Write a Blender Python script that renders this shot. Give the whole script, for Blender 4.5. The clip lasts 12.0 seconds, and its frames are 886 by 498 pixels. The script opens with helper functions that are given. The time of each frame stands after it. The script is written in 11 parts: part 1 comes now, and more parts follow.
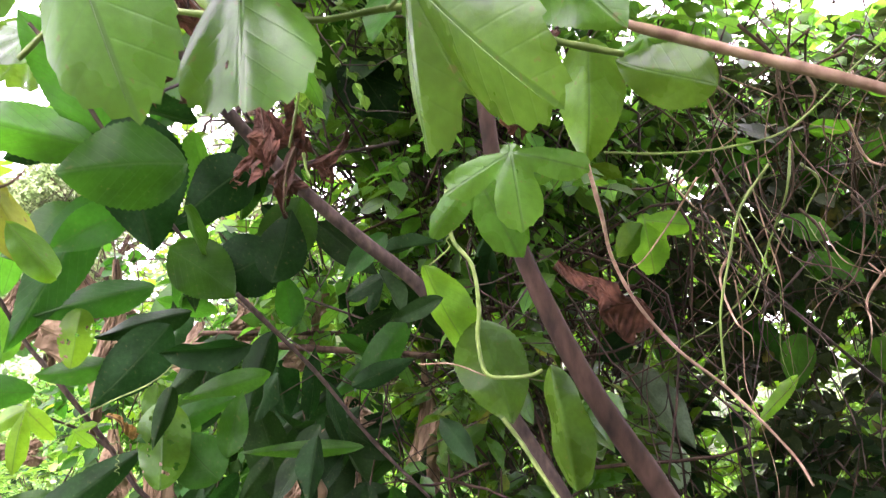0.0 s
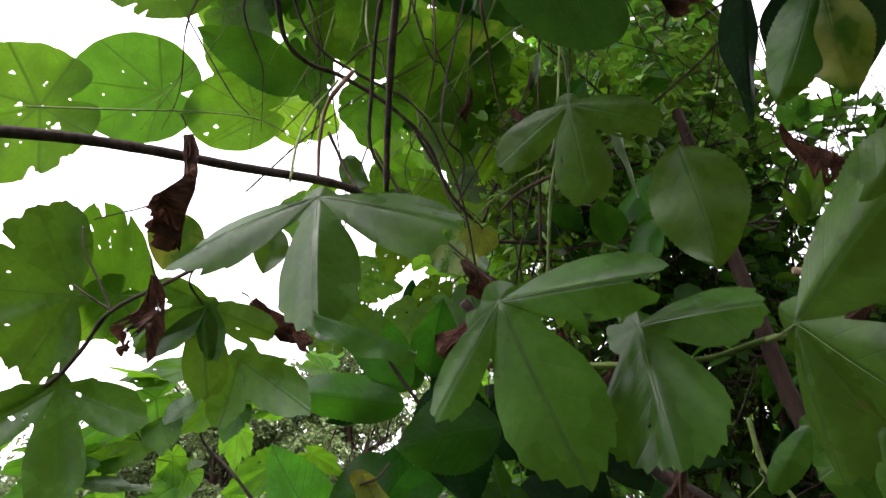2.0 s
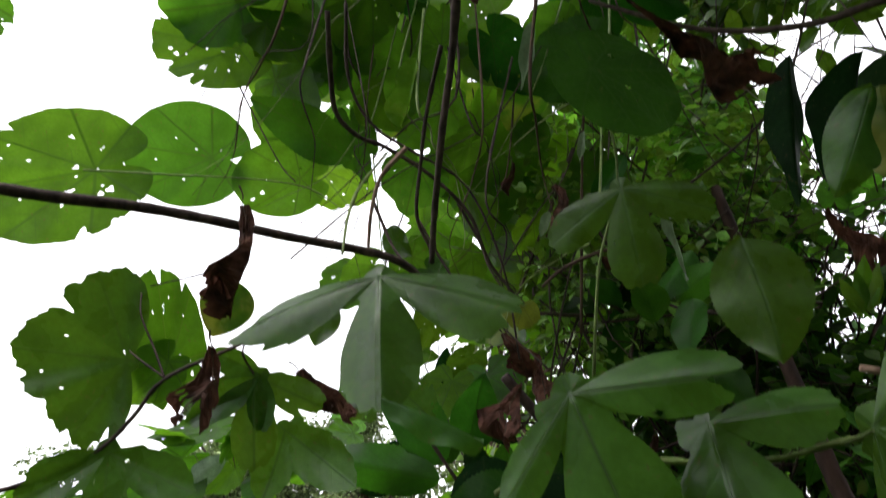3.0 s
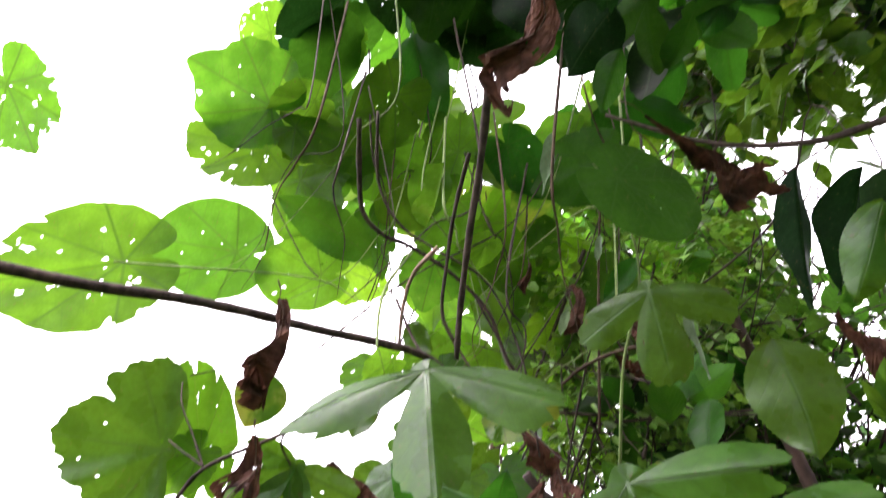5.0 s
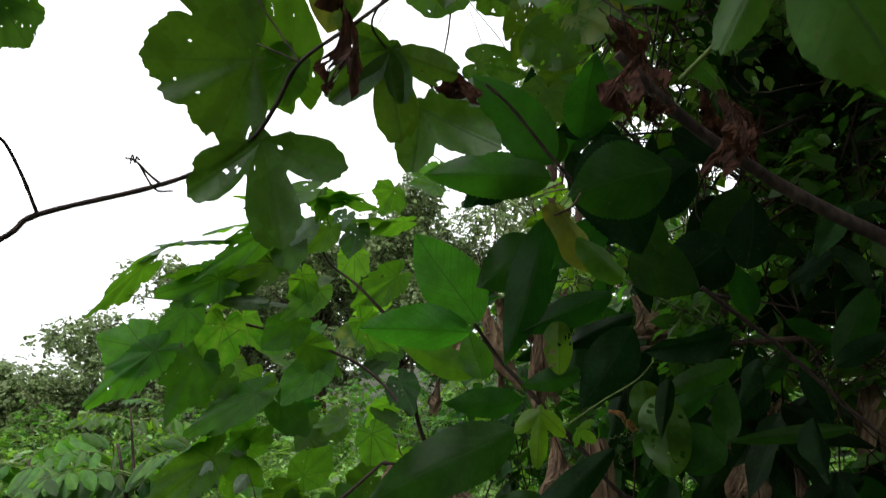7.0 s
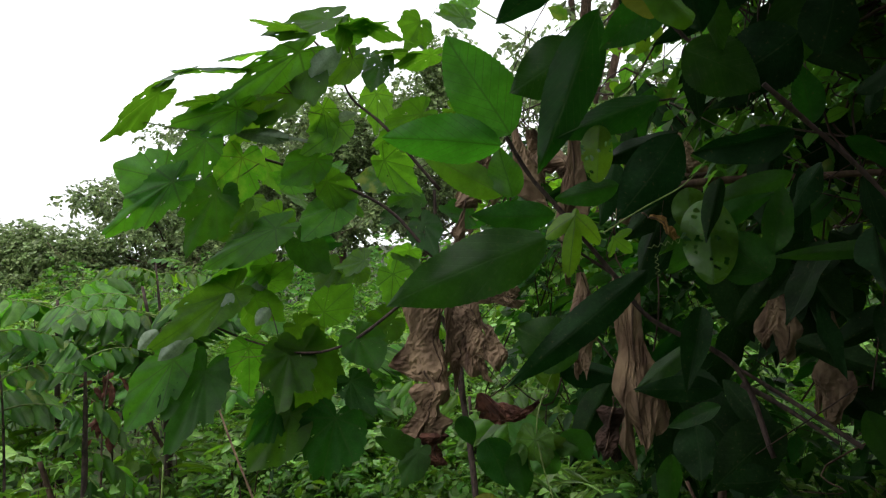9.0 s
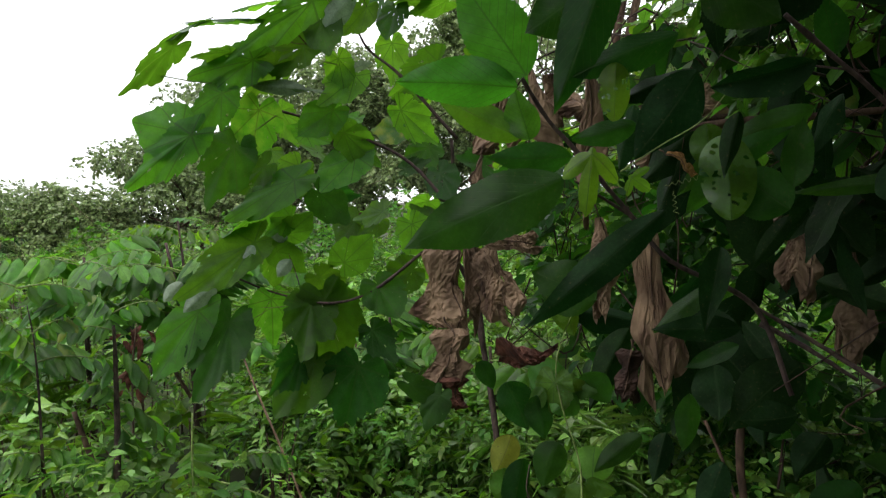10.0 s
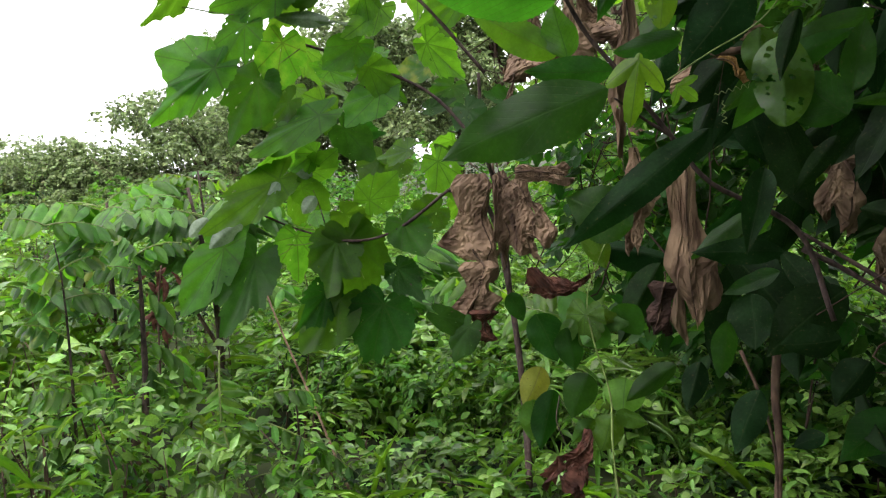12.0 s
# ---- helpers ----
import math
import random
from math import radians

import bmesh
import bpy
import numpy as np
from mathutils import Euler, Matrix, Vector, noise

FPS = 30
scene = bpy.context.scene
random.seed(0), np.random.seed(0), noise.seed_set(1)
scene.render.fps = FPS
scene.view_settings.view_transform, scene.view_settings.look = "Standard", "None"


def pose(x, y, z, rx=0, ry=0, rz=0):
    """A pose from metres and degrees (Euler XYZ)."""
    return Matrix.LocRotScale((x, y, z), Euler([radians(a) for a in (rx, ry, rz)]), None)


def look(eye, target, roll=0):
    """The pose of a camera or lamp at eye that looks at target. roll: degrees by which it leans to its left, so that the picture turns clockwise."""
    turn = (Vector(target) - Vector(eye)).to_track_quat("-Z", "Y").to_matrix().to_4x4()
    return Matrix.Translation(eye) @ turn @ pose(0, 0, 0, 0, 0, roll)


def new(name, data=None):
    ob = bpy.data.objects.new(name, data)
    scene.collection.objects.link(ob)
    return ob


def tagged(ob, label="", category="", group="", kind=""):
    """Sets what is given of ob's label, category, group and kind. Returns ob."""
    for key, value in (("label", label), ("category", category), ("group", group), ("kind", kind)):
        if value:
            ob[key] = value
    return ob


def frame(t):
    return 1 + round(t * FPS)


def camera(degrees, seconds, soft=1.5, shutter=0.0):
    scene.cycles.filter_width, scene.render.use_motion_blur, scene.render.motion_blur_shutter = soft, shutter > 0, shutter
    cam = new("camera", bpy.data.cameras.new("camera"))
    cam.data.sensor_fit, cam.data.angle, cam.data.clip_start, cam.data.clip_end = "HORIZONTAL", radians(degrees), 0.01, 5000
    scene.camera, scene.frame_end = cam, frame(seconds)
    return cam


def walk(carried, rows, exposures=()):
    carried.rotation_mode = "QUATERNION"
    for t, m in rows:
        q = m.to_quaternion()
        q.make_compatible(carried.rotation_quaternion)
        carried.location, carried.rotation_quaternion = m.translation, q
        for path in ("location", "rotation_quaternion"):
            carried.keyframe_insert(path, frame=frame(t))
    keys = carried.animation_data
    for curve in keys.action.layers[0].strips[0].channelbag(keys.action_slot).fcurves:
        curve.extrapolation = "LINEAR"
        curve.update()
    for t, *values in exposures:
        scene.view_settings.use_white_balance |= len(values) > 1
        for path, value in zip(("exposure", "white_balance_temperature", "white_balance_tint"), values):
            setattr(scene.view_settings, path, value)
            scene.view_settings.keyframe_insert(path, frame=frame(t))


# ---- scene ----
cam = camera(63.0, 12.0, soft=1.2, shutter=0.3)
PATH = [
    (0, (0.006, 0.015, 1.56), (-0.035, 2.002, 1.786), 1.5),
    (0.5, (-0.013, 0.0, 1.575), (-0.117, 1.965, 1.931), 1.4),
    (1, (-0.039, -0.019, 1.607), (-0.291, 1.907, 2.081), 0.7),
    (1.5, (-0.07, -0.049, 1.629), (-0.478, 1.835, 2.163), -0.1),
    (2, (-0.09, -0.083, 1.643), (-0.674, 1.697, 2.344), -1.9),
    (2.5, (-0.105, -0.092, 1.644), (-0.7, 1.65, 2.425), -0.5),
    (3, (-0.115, -0.108, 1.657), (-0.735, 1.59, 2.513), 0.5),
    (3.2, (-0.117, -0.13, 1.674), (-0.713, 1.52, 2.635), 1.4),
    (4.8, (-0.151, -0.152, 1.646), (-0.679, 1.375, 2.824), 0.7),
    (5, (-0.149, -0.158, 1.636), (-0.712, 1.421, 2.727), 1.4),
    (5.5, (-0.175, -0.16, 1.623), (-0.876, 1.519, 2.452), 2.9),
    (6, (-0.184, -0.14, 1.599), (-0.978, 1.555, 2.303), 0.2),
    (6.5, (-0.205, -0.12, 1.567), (-1.055, 1.625, 2.05), -5.0),
    (7, (-0.23, -0.107, 1.531), (-1.05, 1.692, 1.832), -5.1),
    (7.5, (-0.24, -0.094, 1.499), (-1.075, 1.712, 1.697), -4.1),
    (7.7, (-0.244, -0.086, 1.484), (-1.069, 1.727, 1.657), -3.4),
    (9.3, (-0.298, -0.023, 1.398), (-1.219, 1.752, 1.34), -3.7),
    (9.5, (-0.292, -0.028, 1.396), (-1.232, 1.736, 1.325), -4.4),
    (10, (-0.288, -0.033, 1.381), (-1.244, 1.718, 1.24), -4.2),
    (10.5, (-0.305, -0.02, 1.361), (-1.274, 1.716, 1.146), -4.1),
    (11, (-0.328, -0.038, 1.327), (-1.325, 1.68, 1.098), -4.3),
    (11.5, (-0.332, -0.031, 1.313), (-1.316, 1.696, 1.094), -4.5),
    (12, (-0.334, -0.033, 1.309), (-1.33, 1.683, 1.059), -4.2),
]
walk(cam, [(t, look(eye, target, roll)) for t, eye, target, roll in PATH], exposures=[(0, 3.35, 6500, 34), (0.5, 3.45, 6500, 36), (1.0, 2.75, 6500, 36), (1.5, 2.3, 6500, 40), (2.0, 1.35, 6500, 22), (2.5, 0.85, 6500, 16), (3.2, 0.75, 6500, 13), (4.8, 2.3, 6500, 26), (5.5, 1.98, 6500, 15), (6.0, 1.25, 6500, 10), (6.5, 0.6, 6500, 9), (7.0, 0.3, 6500, 9), (7.7, 0.28, 6500, 8), (9.3, 0.45, 6500, 10), (10.0, 0.62, 6500, 12), (10.5, 1.14, 6500, 15), (12, 1.25, 6500, 17)])

# ---------------------------------------------------------------- light
world = bpy.data.worlds.new("overcast")
scene.world = world
world.use_nodes = True
wn = world.node_tree.nodes
wl = world.node_tree.links
sky = wn.new("ShaderNodeTexSky")
sky.sky_type = "NISHITA"
sky.sun_disc = False
sky.sun_elevation = radians(52)
sky.sun_rotation = radians(200)
sky.air_density, sky.dust_density, sky.ozone_density = 1.0, 6.0, 1.0
grey = wn.new("ShaderNodeHueSaturation")
grey.inputs["Saturation"].default_value = 0.12
wl.new(sky.outputs[0], grey.inputs["Color"])
cloud = wn.new("ShaderNodeMix")
cloud.data_type = "RGBA"
cloud.inputs[0].default_value = 0.75
cloud.inputs[7].default_value = (11.0, 11.2, 11.6, 1.0)
wl.new(grey.outputs[0], cloud.inputs[6])
wl.new(cloud.outputs[2], wn["Background"].inputs[0])
wn["Background"].inputs[1].default_value = 0.15

sun_data = bpy.data.lights.new("sun", "SUN")
sun_data.energy, sun_data.angle, sun_data.color = 1.0, radians(25), (1.0, 0.97, 0.92)
sun = new("sun", sun_data)
sun.matrix_world = look((0, 0, 30), (6.0, 8.0, 0.0))


# ---------------------------------------------------------------- materials
def leaf_material(name, top, through_colour, vein, rough=0.42, through_share=0.4, veins=8.0, spots=0.5, gloss=0.5, side_veins=0.3, ageing=0.3, vary=0.18):
    """A leaf blade: midrib and side veins from its UV (along, across), blotches, spots, light passing through."""
    m = bpy.data.materials.new(name)
    m.use_nodes = True
    n, l = m.node_tree.nodes, m.node_tree.links
    n.clear()
    out = n.new("ShaderNodeOutputMaterial")

    def math_node(op, a, b=None, c=None):
        q = n.new("ShaderNodeMath")
        q.operation = op
        for i, v in enumerate((a, b, c)):
            if v is None:
                continue
            if isinstance(v, (int, float)):
                q.inputs[i].default_value = v
            else:
                l.new(v, q.inputs[i])
        return q.outputs[0]

    def ramp(value, lo, hi, a=0.0, b=1.0):
        q = n.new("ShaderNodeMapRange")
        q.interpolation_type = "SMOOTHSTEP"
        l.new(value, q.inputs[0])
        for i, v in enumerate((lo, hi, a, b)):
            q.inputs[i + 1].default_value = v
        return q.outputs[0]

    def mix(fac, a, b):
        q = n.new("ShaderNodeMix")
        q.data_type = "RGBA"
        for i, v in ((0, fac), (6, a), (7, b)):
            if isinstance(v, (int, float)):
                q.inputs[i].default_value = v
            elif isinstance(v, tuple):
                q.inputs[i].default_value = (*v, 1.0)
            else:
                l.new(v, q.inputs[i])
        return q.outputs[2]

    uv = n.new("ShaderNodeUVMap")
    sep = n.new("ShaderNodeSeparateXYZ")
    l.new(uv.outputs[0], sep.inputs[0])
    along, across = sep.outputs[0], math_node("ABSOLUTE", sep.outputs[1])
    mid = ramp(across, 0.004, 0.02, 1.0, 0.0)
    comb = math_node("MULTIPLY_ADD", across, -0.75 * veins, math_node("MULTIPLY", along, veins))
    wave = math_node("PINGPONG", comb, 0.5)
    side = ramp(wave, 0.0, 0.07, side_veins, 0.0)
    lines = math_node("MAXIMUM", mid, side)
    geo = n.new("ShaderNodeNewGeometry")
    info = n.new("ShaderNodeObjectInfo")
    rnd = math_node("FRACT", math_node("ADD", geo.outputs["Random Per Island"], info.outputs["Random"]))
    big = n.new("ShaderNodeTexNoise")
    big.inputs["Scale"].default_value, big.inputs["Detail"].default_value = 22.0, 3.0
    tex = n.new("ShaderNodeTexCoord")
    l.new(geo.outputs["Position"], big.inputs["Vector"])
    fine = n.new("ShaderNodeTexNoise")
    fine.inputs["Scale"].default_value, fine.inputs["Detail"].default_value = 160.0, 2.0
    l.new(geo.outputs["Position"], fine.inputs["Vector"])
    hue = n.new("ShaderNodeHueSaturation")
    hue.inputs["Color"].default_value = (*top, 1)
    l.new(ramp(rnd, 0.0, 1.0, 0.485, 0.512), hue.inputs["Hue"])
    shade = math_node("FRACT", math_node("MULTIPLY", rnd, 7.31))
    l.new(math_node("MULTIPLY", math_node("MULTIPLY", ramp(big.outputs[0], 0.25, 0.75, 0.6, 1.4), ramp(fine.outputs[0], 0.3, 0.7, 0.8, 1.2)), ramp(shade, 0.0, 1.0, 1 - vary, 1 + vary)), hue.inputs["Value"])
    hue.inputs["Saturation"].default_value = 1.0
    base = mix(math_node("MULTIPLY", lines, 0.55), hue.outputs[0], vein)
    old = math_node("MULTIPLY", ramp(rnd, 0.9, 1.0, 0.0, ageing), ramp(big.outputs[0], 0.4, 0.65))
    base = mix(old, base, (0.42, 0.34, 0.05))
    spot = math_node("MULTIPLY", ramp(fine.outputs[0], 0.66, 0.72), spots)
    base = mix(spot, base, (0.16, 0.10, 0.04))
    glow = n.new("ShaderNodeHueSaturation")
    glow.inputs["Color"].default_value = (*through_colour, 1)
    l.new(ramp(rnd, 0.0, 1.0, 0.492, 0.512), glow.inputs["Hue"])
    l.new(math_node("MULTIPLY", ramp(big.outputs[0], 0.25, 0.75, 0.85, 1.12), ramp(shade, 0.0, 1.0, 1 - vary, 1 + vary)), glow.inputs["Value"])
    dark_vein = mix(math_node("MULTIPLY", lines, 0.8), glow.outputs[0], tuple(0.45 * c for c in through_colour))
    dark_vein = mix(old, dark_vein, (0.5, 0.36, 0.05))
    dark_vein = mix(spot, dark_vein, (0.10, 0.06, 0.03))
    bump = n.new("ShaderNodeBump")
    bump.inputs["Strength"].default_value, bump.inputs["Distance"].default_value = 0.45, 0.0015
    l.new(math_node("MULTIPLY_ADD", lines, -0.5, math_node("ADD", math_node("MULTIPLY", fine.outputs[0], 0.4), math_node("MULTIPLY", wave, 0.3))), bump.inputs["Height"])
    p = n.new("ShaderNodeBsdfPrincipled")
    l.new(base, p.inputs["Base Color"])
    l.new(ramp(big.outputs[0], 0.3, 0.7, rough - 0.06, rough + 0.1), p.inputs["Roughness"])
    p.inputs["Specular IOR Level"].default_value = gloss
    l.new(bump.outputs[0], p.inputs["Normal"])
    t = n.new("ShaderNodeBsdfTranslucent")
    l.new(dark_vein, t.inputs[0])
    blend = n.new("ShaderNodeMixShader")
    blend.inputs[0].default_value = through_share
    l.new(p.outputs[0], blend.inputs[1])
    l.new(t.outputs[0], blend.inputs[2])
    l.new(blend.outputs[0], out.inputs[0])
    return m


def rough_material(name, a, b, scale=30.0, rough=0.85, stretch=(1, 1, 1), thin=0.0, bump_height=0.004, dark=None):
    """Bark, soil and dead leaf: two colours over two scales of noise, with relief."""
    m = bpy.data.materials.new(name)
    m.use_nodes = True
    n, l = m.node_tree.nodes, m.node_tree.links
    p = n["Principled BSDF"]
    tex = n.new("ShaderNodeTexCoord")
    mp = n.new("ShaderNodeMapping")
    mp.inputs["Scale"].default_value = stretch
    geo = n.new("ShaderNodeNewGeometry")
    l.new(geo.outputs["Position"], mp.inputs[0])
    n1 = n.new("ShaderNodeTexNoise")
    n1.inputs["Scale"].default_value, n1.inputs["Detail"].default_value = scale, 6.0
    l.new(mp.outputs[0], n1.inputs["Vector"])
    n2 = n.new("ShaderNodeTexNoise")
    n2.inputs["Scale"].default_value, n2.inputs["Detail"].default_value = scale * 0.18, 3.0
    l.new(geo.outputs["Position"], n2.inputs["Vector"])
    r = n.new("ShaderNodeValToRGB")
    r.color_ramp.elements[0].position, r.color_ramp.elements[1].position = 0.3, 0.72
    r.color_ramp.elements[0].color, r.color_ramp.elements[1].color = (*a, 1), (*b, 1)
    l.new(n1.outputs[0], r.inputs[0])
    mx = n.new("ShaderNodeMix")
    mx.data_type, mx.blend_type = "RGBA", "MULTIPLY"
    mx.inputs[0].default_value = 0.8
    r2 = n.new("ShaderNodeValToRGB")
    r2.color_ramp.elements[0].position, r2.color_ramp.elements[1].position = 0.3, 0.65
    r2.color_ramp.elements[0].color, r2.color_ramp.elements[1].color = (*(dark or (0.45, 0.42, 0.4)), 1), (1.15, 1.1, 1.05, 1)
    l.new(n2.outputs[0], r2.inputs[0])
    l.new(r.outputs[0], mx.inputs[6])
    l.new(r2.outputs[0], mx.inputs[7])
    l.new(mx.outputs[2], p.inputs["Base Color"])
    p.inputs["Roughness"].default_value = rough
    p.inputs["Specular IOR Level"].default_value = 0.25
    b = n.new("ShaderNodeBump")
    b.inputs["Strength"].default_value, b.inputs["Distance"].default_value = 0.7, bump_height
    l.new(n1.outputs[0], b.inputs["Height"])
    l.new(b.outputs[0], p.inputs["Normal"])
    if thin:
        t = n.new("ShaderNodeBsdfTranslucent")
        l.new(mx.outputs[2], t.inputs[0])
        s = n.new("ShaderNodeMixShader")
        s.inputs[0].default_value = thin
        l.new(p.outputs[0], s.inputs[1])
        l.new(t.outputs[0], s.inputs[2])
        l.new(s.outputs[0], n["Material Output"].inputs[0])
    return m


VINE_LEAF = leaf_material("vine_leaf", (0.030, 0.088, 0.012), (0.12, 0.25, 0.012), (0.06, 0.13, 0.03), 0.26, 0.36, 6.0, 0.4, 0.33, 0.25, 0.4)
HEART_LEAF = leaf_material("heart_leaf", (0.03, 0.085, 0.012), (0.13, 0.32, 0.015), (0.10, 0.17, 0.05), 0.55, 0.5, 5.0, 0.5, 0.2, 0.45, 0.3)
BROAD_LEAF = leaf_material("broad_leaf", (0.012, 0.044, 0.008), (0.042, 0.165, 0.009), (0.05, 0.12, 0.025), 0.45, 0.40, 9.0, 0.2, 0.14, 0.8, 0.0)
SPRIG_LEAF = leaf_material("sprig_leaf", (0.03, 0.095, 0.012), (0.085, 0.30, 0.012), (0.05, 0.13, 0.025), 0.42, 0.46, 9.0, 0.2, 0.3, 0.9, 0.0)
LIME_LEAF = leaf_material("lime_leaf", (0.055, 0.135, 0.012), (0.17, 0.37, 0.012), (0.14, 0.22, 0.05), 0.45, 0.46, 8.0, 0.4, 0.3, 0.35, 0.2, 0.35)
MALLOW_LEAF = leaf_material("mallow_leaf", (0.028, 0.09, 0.010), (0.13, 0.34, 0.012), (0.07, 0.14, 0.03), 0.45, 0.5, 6.0, 0.4, 0.16, 0.5, 0.25, 0.42)
YELLOW_LEAF = leaf_material("yellow_leaf", (0.12, 0.15, 0.025), (0.26, 0.28, 0.025), (0.2, 0.22, 0.07), 0.5, 0.5, 6.0, 0.8, 0.25, 0.2, 0.6)
# Near-black leaf green: deep shade is put into the colour.
DARK_SHADED_LEAF = leaf_material("dark_shaded_leaf", (0.008, 0.023, 0.007), (0.012, 0.05, 0.006), (0.03, 0.06, 0.02), 0.6, 0.25, 9.0, 0.2, 0.07, 0.25, 0.0)
SMALL_LEAF = leaf_material("small_leaf", (0.050, 0.135, 0.020), (0.12, 0.33, 0.02), (0.06, 0.13, 0.035), 0.45, 0.42, 5.0, 0.2, 0.22, 0.2, 0.2, 0.5)
PALE_LEAF = leaf_material("pale_leaf", (0.16, 0.22, 0.15), (0.20, 0.30, 0.14), (0.22, 0.28, 0.2), 0.5, 0.3, 6.0, 0.3, 0.3, 0.2, 0.0)
# Distant foliage: haze put into the colour as a paler green.
FAR_HAZE_LEAF = leaf_material("far_haze_leaf", (0.16, 0.22, 0.085), (0.18, 0.27, 0.09), (0.08, 0.11, 0.05), 0.5, 0.3, 5.0, 0.2, 0.3, 0.2, 0.3, 0.5)
DRY_LEAF = rough_material("dry_leaf", (0.03, 0.012, 0.009), (0.175, 0.075, 0.05), 45, 0.8, (1, 1, 1), 0.3)
TAN_LEAF = rough_material("tan_leaf", (0.10, 0.05, 0.018), (0.42, 0.26, 0.09), 45, 0.8, (1, 1, 1), 0.3)
DEAD_LEAF = rough_material("dead_leaf", (0.075, 0.045, 0.03), (0.33, 0.235, 0.155), 26, 0.8, (1, 1, 0.3), 0.15)
BARK = rough_material("bark", (0.035, 0.022, 0.016), (0.13, 0.085, 0.06), 60, 0.9, (1, 1, 0.35))
# Brown-green of the tangled climber, darkened to hold the thicket's shade.
TANGLE_SHADED_LEAF = leaf_material("tangle_shaded_leaf", (0.022, 0.034, 0.012), (0.035, 0.06, 0.012), (0.04, 0.06, 0.03), 0.6, 0.25, 9.0, 0.5, 0.12, 0.25, 0.3)
TRUNK_BARK = rough_material("trunk_bark", (0.016, 0.009, 0.007), (0.065, 0.037, 0.028), 45, 0.9, (1, 1, 0.35))
HERB_LEAF = leaf_material("herb_leaf", (0.125, 0.255, 0.045), (0.24, 0.47, 0.04), (0.18, 0.28, 0.08), 0.34, 0.28, 6.0, 0.1, 0.4, 0.2, 0.2, 0.5)
DARK_BARK = rough_material("dark_bark", (0.028, 0.02, 0.02), (0.10, 0.07, 0.06), 90, 0.85, (1, 1, 0.5))
PINK_STEM = rough_material("pink_stem", (0.20, 0.12, 0.085), (0.42, 0.29, 0.22), 80, 0.7, (1, 1, 1), 0.0, 0.002)
GREEN_STEM = rough_material("green_stem", (0.09, 0.15, 0.035), (0.22, 0.30, 0.09), 60, 0.55, (1, 1, 1), 0.0, 0.001)
VEIN = rough_material("vein", (0.05, 0.11, 0.02), (0.09, 0.16, 0.04), 90, 0.5, (1, 1, 1), 0.0, 0.0005)
SOIL = rough_material("soil", (0.018, 0.024, 0.010), (0.045, 0.065, 0.020), 3.0, 0.95, (1, 1, 1), 0.0, 0.03)


# ---------------------------------------------------------------- building blocks
def mesh_object(name, verts, faces, material, parent=None, label="", uvs=None, smooth=True):
    me = bpy.data.meshes.new(name)
    me.from_pydata([tuple(v) for v in verts], [], [tuple(f) for f in faces])
    if uvs is not None:
        layer = me.uv_layers.new(name="UVMap")
        idx = np.empty(len(me.loops), dtype=np.int32)
        me.loops.foreach_get("vertex_index", idx)
        layer.data.foreach_set("uv", np.asarray(uvs, dtype=np.float32)[idx].ravel())
    if smooth:
        me.polygons.foreach_set("use_smooth", np.ones(len(me.polygons), dtype=bool))
    me.materials.append(material)
    ob = new(name, me)
    adopt(ob, parent)
    if label:
        tagged(ob, label)
    return ob


def adopt(ob, owner):
    """Makes ob a part of owner and leaves it where it stands in the world."""
    if owner is not None:
        ob.parent = owner
        ob.matrix_parent_inverse = owner.matrix_basis.inverted()


def plant(name, at, label, category, group="", kind=""):
    """A plant: an Empty at its base that carries its stems and leaves."""
    ob = tagged(new(name), label, category, group, kind)
    ob.location = at
    return ob


def strip_outline(u, tip, base):
    """Half width along a simple leaf, greatest at 0.4 of the length."""
    a = np.clip(u, 0, 1)
    return np.clip(a ** base * (1 - a) ** tip, 0, None) / (0.42 ** base * 0.58 ** tip)


